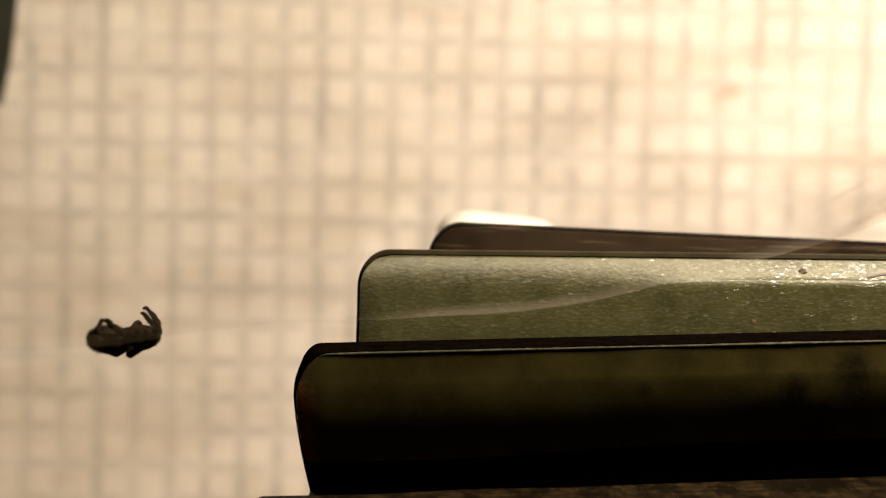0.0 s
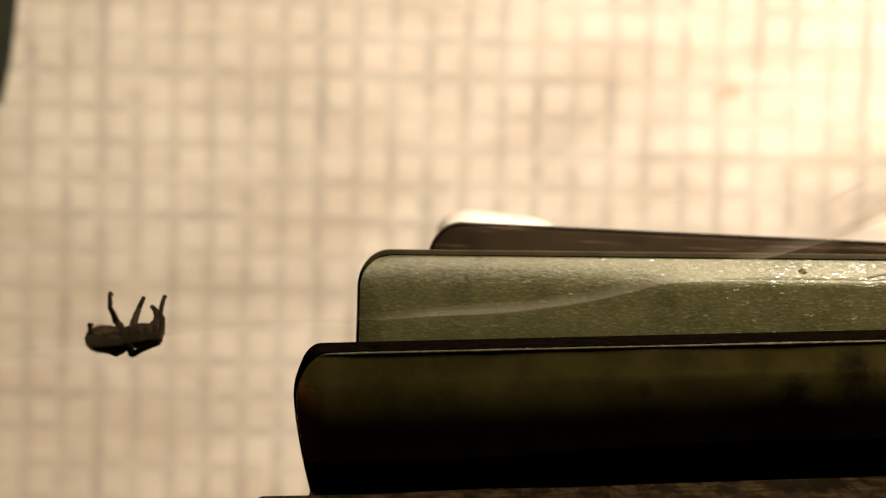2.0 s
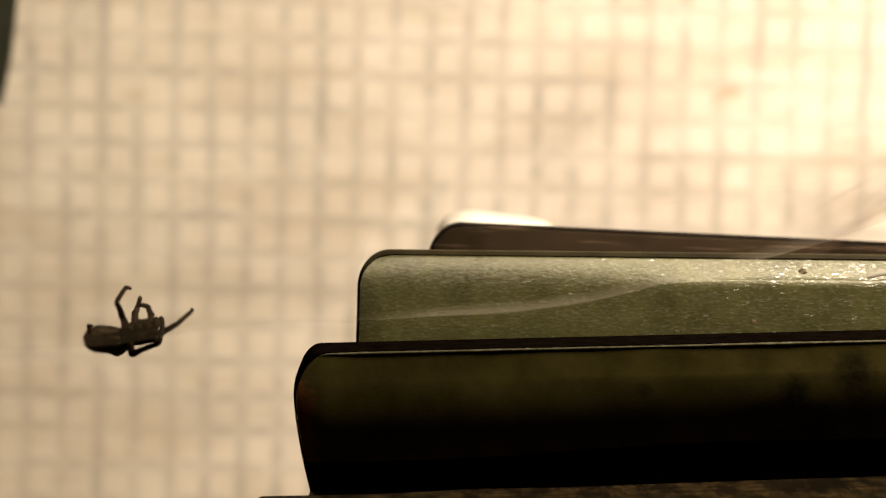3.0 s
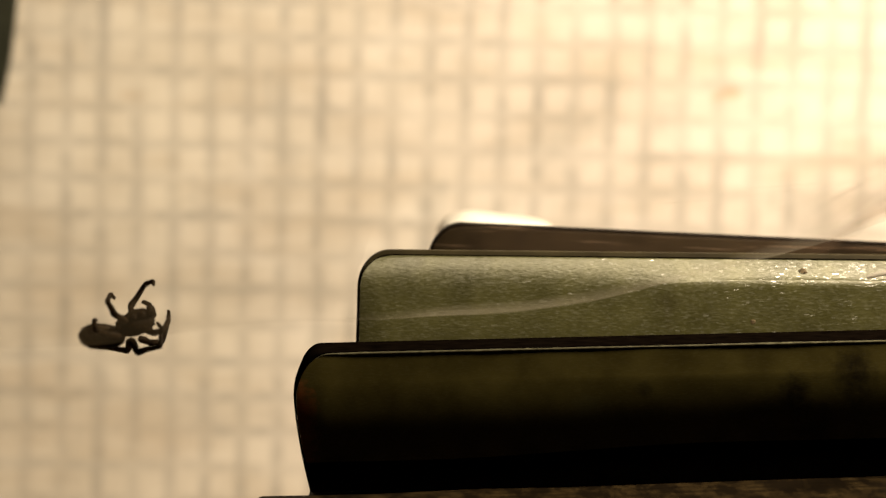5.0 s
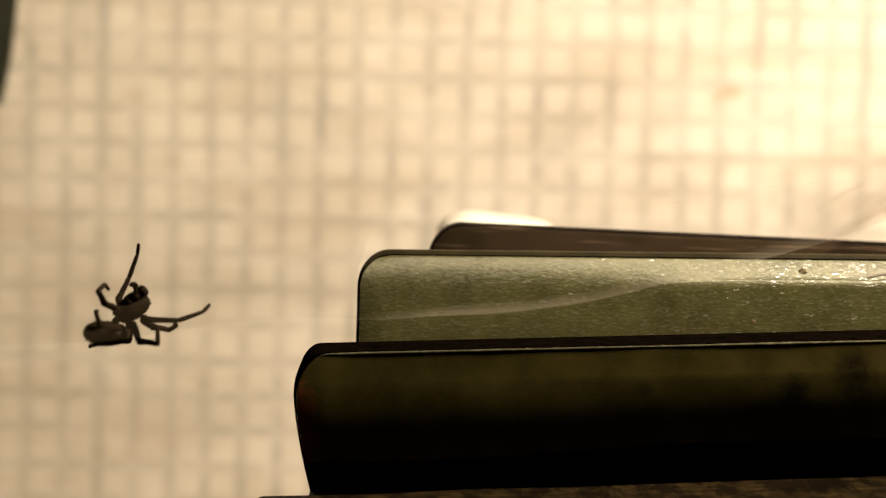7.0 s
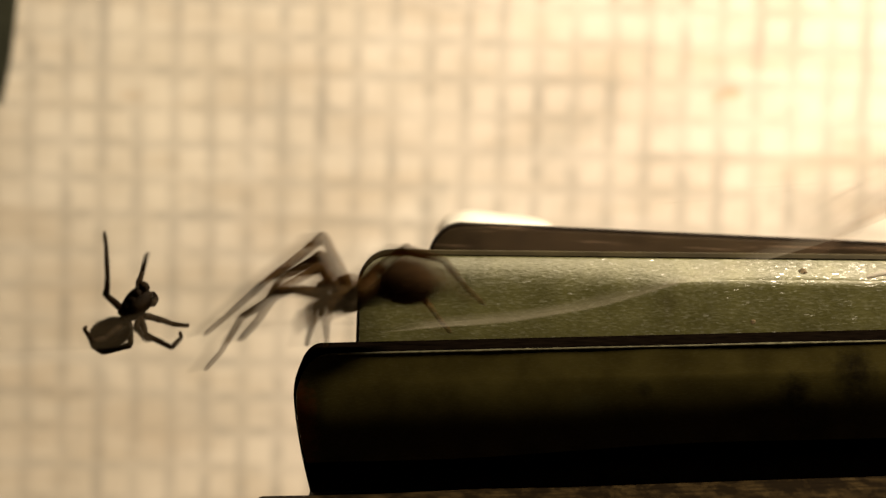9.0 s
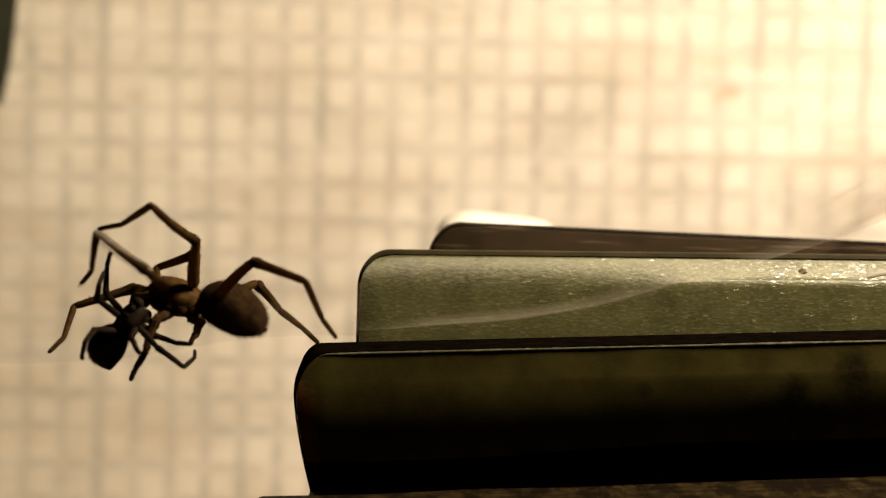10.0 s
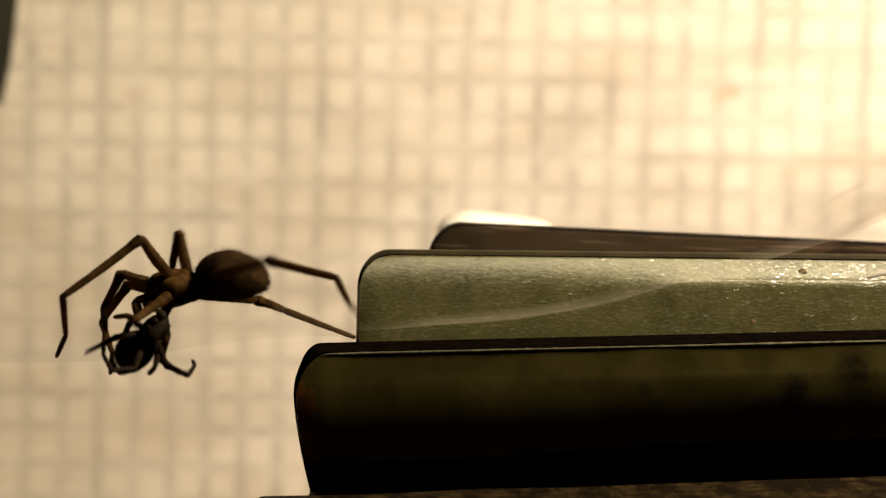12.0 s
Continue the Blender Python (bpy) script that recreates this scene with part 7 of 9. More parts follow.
    walk(hunter_legs["b1"][1], [
        (0, pose(0.003385, 0.003259, 0.003781, -95.8, 38.4, -42.1)),
        (8.6, pose(0.003385, 0.003259, 0.003781, -95.8, 38.4, -42.1)),
        (8.8, pose(0.002377, 0.003794, 0.004637, -64.4, 36.2, -26.3)),
        (8.966, pose(0.00465, 0.001, 0.005842, -115.5, 36.2, -57.3)),
        (9, pose(0.00044, 0.001, 0.005801, -110.2, 36.8, -55.6)),
        (9.034, pose(-0.0009, 0.001, 0.006165, -109.6, 36.8, -55.3)),
        (9.2, pose(0.001193, 0.002445, 0.00531, -87.8, 40.7, -23.7)),
        (9.3, pose(0.001193, 0.002445, 0.00531, -87.8, 40.7, -23.7)),
        (9.45, pose(0.002943, 0.002493, 0.005144, -79.2, 40.1, -17.4)),
        (9.5, pose(0.001308, 0.00342, 0.005478, -79.3, 40.1, -17.4)),
        (9.55, pose(-0.000304, 0.002401, 0.005995, -75.6, 39.7, -14.6)),
        (9.7, pose(0.000492, 0.004402, 0.005529, -67.3, 39.4, -12.9)),
        (9.8, pose(0.000492, 0.004402, 0.005529, -67.3, 39.4, -12.9)),
        (9.966, pose(-0.000873, 0.003797, 0.005848, -64.9, 39.4, -12.4)),
        (10, pose(-0.000873, 0.003797, 0.005848, -64.9, 39.4, -12.4)),
        (10.034, pose(-0.000873, 0.003797, 0.005848, -64.9, 39.4, -12.4)),
        (10.25, pose(0.001269, 0.003495, 0.00475, -84.4, 41.1, -20.8)),
        (10.5, pose(-0.000714, 0.005553, 0.00458, -64.5, 39.2, -11.8)),
        (10.7, pose(-0.000214, 0.005816, 0.00332, -63.5, 42.3, -20.3)),
        (10.8, pose(0.002023, 0.004237, 0.004904, -85.3, 43.8, -28.3)),
        (10.9, pose(0.001903, 0.004255, 0.004989, -81.3, 43.9, -26.7)),
        (11, pose(0.001786, 0.004264, 0.005078, -77.4, 43.9, -25.2)),
        (11.2, pose(-0.000061, 0.003682, 0.005, -94.9, 40.4, -26.7)),
        (11.3, pose(0.000153, 0.003311, 0.005819, -97.6, 38.9, -24.3)),
        (11.5, pose(-0.00383, 0.004874, 0.004967, -59.7, 42, -8.2)),
        (11.8, pose(-0.000774, 0.000509, 0.006124, -67, 43.4, -9.7)),
        (11.9, pose(0.003039, 0.004408, 0.004852, -119.2, 42, -71.2)),
        (11.95, pose(0.001669, 0.003856, 0.005325, -120.7, 36.1, -84.9)),
        (12, pose(0.001669, 0.003856, 0.005325, -120.7, 36.1, -84.9))])
    walk(hunter_legs["b1"][2], [
        (0, pose(0.009006, 0.010323, 0.003061, -133.6, -23.3, -147)),
        (8.6, pose(0.009006, 0.010323, 0.003061, -133.6, -23.3, -147)),
        (8.8, pose(0.008063, 0.010098, 0.00779, -120.8, 3.2, -165.1)),
        (8.966, pose(0.01029, 0.00735, 0.002699, -122, -9.8, -112.6)),
        (9, pose(0.00639, 0.00735, 0.003294, -116.1, -7.4, -113.5)),
        (9.034, pose(0.005082, 0.00735, 0.003735, -115.4, -7.1, -113.5)),
        (9.2, pose(0.00504, 0.010639, 0.005572, -125.9, -9.9, -130.7)),
        (9.3, pose(0.00504, 0.010639, 0.005572, -125.9, -9.9, -130.7)),
        (9.45, pose(0.006648, 0.010658, 0.006442, -121.2, -6.1, -143.7)),
        (9.5, pose(0.005005, 0.01159, 0.006768, -121.2, -4.7, -145.4)),
        (9.55, pose(0.003298, 0.010532, 0.007724, -117.5, -0.2, -145.7)),
        (9.7, pose(0.004525, 0.012053, 0.008227, -106.1, 8.8, -156.8)),
        (9.8, pose(0.004525, 0.012053, 0.008227, -106.1, 8.8, -156.8)),
        (9.966, pose(0.003269, 0.011281, 0.008821, -117.5, 7.3, -145.1)),
        (10, pose(0.003269, 0.011281, 0.008821, -117.5, 7.3, -145.1)),
        (10.034, pose(0.003269, 0.011281, 0.008821, -117.5, 7.3, -145.1)),
        (10.25, pose(0.005012, 0.011715, 0.005411, -110.3, -7.9, -145.4)),
        (10.5, pose(0.003366, 0.013053, 0.007597, -111.3, 12.5, -140.2)),
        (10.7, pose(0.005155, 0.012473, 0.006312, -119.9, 8.8, -150.1)),
        (10.8, pose(0.006754, 0.011945, 0.005437, -126.4, 5.7, -151)),
        (10.9, pose(0.006771, 0.011833, 0.005974, -121.8, 3.1, -146.2)),
        (11, pose(0.00679, 0.011676, 0.006507, -117.5, 0.2, -141.6)),
        (11.2, pose(0.003548, 0.011971, 0.004412, -112, -3.6, -148.6)),
        (11.3, pose(0.00316, 0.011806, 0.00489, -103.6, -4.1, -149.6)),
        (11.5, pose(0.000312, 0.012175, 0.008367, -123.5, 18.4, -125.7)),
        (11.8, pose(0.003035, 0.008315, 0.0087, -122.2, 2.2, -134.4)),
        (11.9, pose(0.009572, 0.009752, 0.001569, -134.4, -18.6, -137.8)),
        (11.95, pose(0.009185, 0.00727, 0.001592, -136, -12.1, -143.2)),
        (12, pose(0.009185, 0.00727, 0.001592, -136, -12.1, -143.2))])
    walk(hunter_legs["a1"][0], [
        (0, pose(0.000875, -0.001, -0.000135, 59.4, 39.6, 23.2)),
        (8.6, pose(0.000875, -0.001, -0.000135, 59.4, 39.6, 23.2)),
        (8.8, pose(0.001184, -0.001, -0.000033, 66.7, 39.2, 22)),
        (8.966, pose(0.004358, -0.001, 0.000109, 63.7, 54.6, 68.1)),
        (9, pose(0.000777, -0.001, 0.000071, 54.3, 51.9, 60.5)),
        (9.034, pose(-0.000488, -0.001, 0.000439, 53.2, 51.5, 59.7)),
        (9.2, pose(0.001551, -0.001, 0.000411, 45.7, 23.9, 20.9)),
        (9.3, pose(0.001551, -0.001, 0.000411, 45.7, 23.9, 20.9)),
        (9.45, pose(0.001812, -0.001, -0.00031, 85, 28.4, 48.4)),
        (9.5, pose(0.001862, -0.001, -0.000457, 84.3, 23.7, 22.3)),
        (9.55, pose(0.001865, -0.001, -0.000328, 73.1, 19.9, 5.1)),
        (9.7, pose(0.002934, -0.001, 0.001132, 85.2, 28.8, 43.7)),
        (9.8, pose(0.002934, -0.001, 0.001132, 85.2, 28.8, 43.7)),
        (9.966, pose(0.002221, -0.001, -0.000422, 93.9, 28.4, 29.1)),
        (10, pose(0.002221, -0.001, -0.000422, 93.9, 28.4, 29.1)),
        (10.034, pose(0.002221, -0.001, -0.000422, 93.9, 28.4, 29.1)),
        (10.25, pose(0.001654, -0.001, -0.00032, 42.8, 31.2, 37.1)),
        (10.5, pose(0.000388, -0.001, 0.000619, 59.7, 7.7, 7)),
        (10.7, pose(0.00087, -0.001, 0.00053, 63.5, 15.8, 22.1)),
        (10.8, pose(0.002456, -0.001, 0.000148, 67, 15.6, 20.4)),
        (10.9, pose(0.002305, -0.001, 0.000244, 68.8, 17.5, 25)),
        (11, pose(0.002153, -0.001, 0.000336, 70.6, 19.3, 29.9)),
        (11.2, pose(0.000005, -0.001, -0.000144, 78.7, 20, 33.2)),
        (11.3, pose(0.001037, -0.001, 0.000554, 75.8, 19.5, 30.6)),
        (11.5, pose(0.001535, -0.001, 0.000521, 74.1, 14.7, 11.9)),
        (11.8, pose(0.001315, -0.001, 0.000304, 40.2, 12.3, 13.8)),
        (11.95, pose(0.001098, -0.001, -0.000179, 75.5, 27, 46.3)),
        (12, pose(0.001098, -0.001, -0.000179, 75.5, 27, 46.3))])
    walk(hunter_legs["a1"][1], [
        (0, pose(0.003691, -0.003927, 0.001596, 102.2, 28.6, 35)),
        (8.6, pose(0.003691, -0.003927, 0.001596, 102.2, 28.6, 35)),
        (8.8, pose(0.003725, -0.004348, 0.001321, 97.6, 25.9, 52.1)),
        (8.966, pose(0.008626, -0.001, 0.001241, 115.6, 20.2, 72.8)),
        (9, pose(0.004896, -0.001, 0.001663, 109.6, 20.6, 71.6)),
        (9.034, pose(0.00361, -0.001, 0.002085, 108.9, 20.7, 71.4)),
        (9.2, pose(0.003844, -0.003505, 0.003233, 75.6, 20, 90.5)),
        (9.3, pose(0.003844, -0.003505, 0.003233, 75.6, 20, 90.5)),
        (9.35, pose(0.003563, -0.004251, 0.002002, 90.1, 16.3, 59.9)),
        (9.45, pose(0.005227, -0.003787, 0.00003, 106.9, 20.7, 30.2)),
        (9.5, pose(0.003696, -0.005002, -0.000055, 108, 20.3, 28.6)),
        (9.55, pose(0.002677, -0.005173, 0.000881, 106.3, 19.6, 31.1)),
        (9.7, pose(0.006103, -0.004064, 0.001455, 117, 7.3, 64.9)),
        (9.8, pose(0.006103, -0.004064, 0.001455, 117, 7.3, 64.9)),
        (9.966, pose(0.004236, -0.00492, -0.000686, 120.7, -5.4, 91.1)),
        (10, pose(0.004236, -0.00492, -0.000686, 120.7, -5.4, 91.1)),
        (10.034, pose(0.004236, -0.00492, -0.000686, 120.7, -5.4, 91.1)),
        (10.25, pose(0.004804, -0.002381, 0.002449, 94, 6.4, 54.8)),
        (10.5, pose(0.001146, -0.004749, 0.002824, 85.8, 6.3, 34.3)),
        (10.7, pose(0.002856, -0.004462, 0.002429, 100.9, 6.4, 34.6)),
        (10.8, pose(0.004309, -0.004652, 0.00181, 123.7, 8, 33.8)),
        (10.9, pose(0.004484, -0.004532, 0.001766, 117.5, 5.1, 39.7)),
        (11, pose(0.004652, -0.004366, 0.001723, 111.6, 2.4, 46.9)),
        (11.2, pose(0.002625, -0.004465, 0.000672, 112.6, 5.5, 38.9)),
        (11.3, pose(0.00353, -0.004505, 0.001574, 106.4, 5.9, 37.1)),
        (11.5, pose(0.002714, -0.005092, 0.00169, 105, 0.7, 57.1)),
        (11.8, pose(0.002693, -0.003602, 0.003601, 97, -4.9, 89.6)),
        (11.95, pose(0.00454, -0.003592, 0.000808, 124.4, 10.6, 53.6)),
        (12, pose(0.00454, -0.003592, 0.000808, 124.4, 10.6, 53.6))])
    walk(hunter_legs["a1"][2], [
        (0, pose(0.006618, -0.009175, 0.000463, 138, -13.9, 122.1)),
        (8.6, pose(0.006618, -0.009175, 0.000463, 138, -13.9, 122.1)),
        (8.8, pose(0.008289, -0.008352, 0.000596, 124.8, -9.4, 142.5)),
        (8.966, pose(0.013623, -0.003504, -0.00124, 123.7, -14.1, 136.2)),
        (9, pose(0.010134, -0.003504, -0.000256, 119.2, -9.6, 137.1)),
        (9.034, pose(0.008873, -0.003504, 0.000235, 118.7, -9, 137.2)),
        (9.2, pose(0.009761, -0.002935, 0.004667, 106.8, 27, 152.4)),
        (9.3, pose(0.009761, -0.002935, 0.004667, 106.8, 27, 152.4)),
        (9.45, pose(0.007635, -0.009162, -0.001631, 105, -31.1, 168.7)),
        (9.5, pose(0.005903, -0.010428, -0.001827, 106.1, -40.9, 167.1)),
        (9.55, pose(0.005218, -0.010501, -0.000736, 107.9, -38.2, 165.7)),
        (9.7, pose(0.01089, -0.0067, -0.001301, 147.2, -16.4, 149.5)),
        (9.8, pose(0.01089, -0.0067, -0.001301, 147.2, -16.4, 149.5)),
        (9.966, pose(0.009488, -0.004529, -0.003796, 124.1, -19, 162)),
        (10, pose(0.009488, -0.004529, -0.003796, 124.1, -19, 162)),
        (10.034, pose(0.009488, -0.004529, -0.003796, 124.1, -19, 162)),
        (10.25, pose(0.009762, -0.005934, 0.002021, 167.9, 1.8, 143.1)),
        (10.5, pose(0.004623, -0.00976, 0.003272, 122.2, -18.3, 156.9)),
        (10.7, pose(0.006163, -0.009481, 0.001279, 125.3, -38.2, 156)),
        (10.8, pose(0.00675, -0.009148, -0.001548, 112.8, -44.7, 167.2)),
        (10.9, pose(0.007761, -0.008866, -0.001051, 106.8, -40, 171.1)),
        (11, pose(0.008741, -0.008319, -0.000525, 101.5, -35, 174.2)),
        (11.2, pose(0.005996, -0.009004, -0.00167, 101.7, -38.6, 167.4)),
        (11.3, pose(0.006934, -0.009292, -0.000143, 100.6, -40.3, 163.1)),
        (11.5, pose(0.007663, -0.008317, 0.000108, 124.4, -26.4, 162.8)),
        (11.8, pose(0.008767, -0.003581, 0.002857, 102.3, -11.8, 176.1)),
        (11.95, pose(0.008223, -0.007102, -0.002593, 137.3, -33.8, 156)),
        (12, pose(0.008223, -0.007102, -0.002593, 137.3, -33.8, 156))])
    walk(hunter_legs["b2"][0], [
        (0, pose(0.000177, 0.001, 0.000085, -4.6, 42, -1.8)),
        (8.6, pose(0.000177, 0.001, 0.000085, -4.6, 42, -1.8)),
        (8.8, pose(0.000334, 0.001, 0.000489, -62.3, 37.8, 1.8)),
        (8.966, pose(0.003863, 0.001, 0.000526, -22.2, 31.7, 8.5)),
        (9, pose(0.000239, 0.001, 0.000431, -21.9, 26.6, 10.9)),
        (9.034, pose(-0.00103, 0.001, 0.000792, -22, 26, 11.2)),
        (9.2, pose(-0.000168, 0.001, 0.000724, -16.6, 38.8, 5.9)),
        (9.3, pose(-0.000168, 0.001, 0.000724, -16.6, 38.8, 5.9)),
        (9.45, pose(0.00082, 0.001, -0.000273, -91.2, 66.2, -69)),
        (9.5, pose(0.001021, 0.001, -0.000472, -77.8, 48.9, -11.3)),
        (9.55, pose(0.001061, 0.001, -0.000339, -62.6, 44.6, 18.2)),
        (9.7, pose(0.002605, 0.001, 0.000212, -75.8, 55.2, -23)),
        (9.8, pose(0.002605, 0.001, 0.000212, -75.8, 55.2, -23)),
        (10, pose(0.000541, 0.001, 0.00065, -54.3, 43.9, -23.9)),
        (10.5, pose(0.000524, 0.001, 0.001519, -87.7, 45.3, -29.7)),
        (10.7, pose(0.000758, 0.001, 0.00076, -85, 45.1, -24.9)),
        (10.8, pose(0.000877, 0.001, 0.000383, -83.6, 44.9, -22.6)),
        (10.9, pose(0.001105, 0.001, 0.000173, -82.4, 44.7, -20.4)),
        (11, pose(0.00133, 0.001, -0.000036, -81.1, 44.5, -18.2)),
        (11.2, pose(-0.000414, 0.001, -0.000966, -83.8, 46.5, -28.2)),
        (11.3, pose(0.000976, 0.001, -0.000568, -76.5, 46.9, -26.3)),
        (11.5, pose(0.001005, 0.001, -0.000184, -71.5, 42.8, -8.5)),
        (11.8, pose(0.000613, 0.001, 0.000059, -82.1, 44.1, -17.8)),
        (11.95, pose(0.000233, 0.001, -0.000362, -103.9, 43.6, -33.8)),
        (12, pose(0.000233, 0.001, -0.000362, -103.9, 43.6, -33.8))])
    walk(hunter_legs["b2"][1], [
        (0, pose(0.002459, 0.001202, 0.002616, -100.5, 39.4, -46.5)),
        (8.6, pose(0.002459, 0.001202, 0.002616, -100.5, 39.4, -46.5)),
        (8.8, pose(0.001209, 0.004052, 0.001743, -119.9, 47.9, -15.3)),
        (8.966, pose(0.005316, 0.002521, 0.003214, -105.1, 38, -47)),
        (9, pose(0.00139, 0.002521, 0.003262, -100.2, 38.4, -44.8)),
        (9.034, pose(0.000083, 0.002521, 0.003638, -99.7, 38.5, -44.5)),
        (9.2, pose(0.001769, 0.002181, 0.003275, -88.7, 40.1, -15.6)),
        (9.3, pose(0.001769, 0.002181, 0.003275, -88.7, 40.1, -15.6)),
        (9.45, pose(0.003981, 0.002278, -0.0003, -103.1, 40.7, -9.2)),
        (9.5, pose(0.002207, 0.004162, 0.000003, -103.6, 40.8, -8.7)),
        (9.55, pose(0.001163, 0.00422, 0.00078, -103.4, 40.4, -11.4)),
        (9.7, pose(0.004532, 0.003772, 0.000691, -113.9, 30, -54.6)),
        (9.8, pose(0.004532, 0.003772, 0.000691, -113.9, 30, -54.6)),
        (10, pose(0.002926, 0.002977, 0.002084, -58.7, 35.3, -59)),
        (10.267, pose(0.002613, 0.003445, 0.00185, -76.9, 26.6, -34.5)),
        (10.5, pose(0.0023, 0.003914, 0.001615, -96.8, 25.3, -9.4)),
        (10.7, pose(0.002383, 0.00399, 0.000971, -94.7, 25.4, -8.6)),
        (10.8, pose(0.002424, 0.004027, 0.000651, -93.7, 25.4, -8.3)),
        (10.9, pose(0.00258, 0.004058, 0.000493, -92.6, 25.5, -7.8)),
        (11, pose(0.002733, 0.00409, 0.000339, -91.6, 25.5, -7.5)),
        (11.2, pose(0.001425, 0.00386, -0.000712, -95.3, 25.2, -9.4)),
        (11.3, pose(0.002969, 0.003713, -0.000024, -95.7, 25, -10.5)),
        (11.5, pose(0.002213, 0.004093, 0.00061, -81.4, 25.2, -2.6)),
        (11.8, pose(0.001956, 0.004116, 0.000398, -86.1, 25.6, -8.2)),
        (11.95, pose(0.001608, 0.004068, -0.000954, -94.6, 25.5, -14.2)),
        (12, pose(0.001608, 0.004068, -0.000954, -94.6, 25.5, -14.2))])
    walk(hunter_legs["b2"][2], [
        (0, pose(0.006221, 0.00571, 0.001782, -156.2, -7.2, -129.5)),
        (8.6, pose(0.006221, 0.00571, 0.001782, -156.2, -7.2, -129.5)),
        (8.8, pose(0.000453, 0.009589, -0.000239, 138.7, -41.6, -63.6)),
        (8.883, pose(0.004651, 0.008357, 0.000877, -169.5, -24.1, -98.3)),
        (8.966, pose(0.00885, 0.007124, 0.001994, -135.8, 8.1, -108.1)),
        (9, pose(0.005035, 0.007124, 0.002436, -129.7, 10, -107.2)),
        (9.034, pose(0.003739, 0.007124, 0.00286, -129, 10.2, -107)),
        (9.2, pose(0.003444, 0.007868, 0.003374, -114.3, -15, -138)),
        (9.3, pose(0.003444, 0.007868, 0.003374, -114.3, -15, -138)),
        (9.45, pose(0.004039, 0.00812, -0.001316, -115.9, -50.4, -147.3)),
        (9.5, pose(0.00218, 0.009998, -0.001048, -118.7, -55.9, -144.5)),
        (9.55, pose(0.00143, 0.01005, -0.00027, -116.9, -50.9, -145.6)),
        (9.7, pose(0.008252, 0.007894, -0.001392, -139.4, -21.5, -128.3)),
        (9.8, pose(0.008252, 0.007894, -0.001392, -139.4, -21.5, -128.3)),
        (10, pose(0.008184, 0.004058, 0.004602, -153.3, 5.7, -179.1)),
        (10.267, pose(0.005573, 0.006915, 0.002791, -138.8, -27.3, -157.3)),
        (10.5, pose(0.002962, 0.009772, 0.000979, -138, -63.1, -133.2)),
        (10.7, pose(0.003064, 0.009865, 0.000535, -139.5, -65.5, -133.1)),
        (10.8, pose(0.003115, 0.009907, 0.000309, -140.2, -66.8, -133)),
        (10.9, pose(0.003274, 0.009942, 0.000254, -141.2, -68, -132.7)),
        (11, pose(0.003438, 0.009976, 0.000194, -142.1, -69.2, -132.5)),
        (11.2, pose(0.002156, 0.009723, -0.001211, -126.4, -55.7, -144.2)),
        (11.3, pose(0.003802, 0.00956, -0.000558, -119.3, -48.1, -145.3)),
        (11.5, pose(0.002853, 0.009933, 0.001411, -114.6, -36.9, -157.3)),
        (11.8, pose(0.002969, 0.009948, 0.000762, -97.1, -18.4, -159.2)),
        (11.95, pose(0.002862, 0.009848, -0.001383, -89.4, -6.1, -155.9)),
        (12, pose(0.002862, 0.009848, -0.001383, -89.4, -6.1, -155.9))])
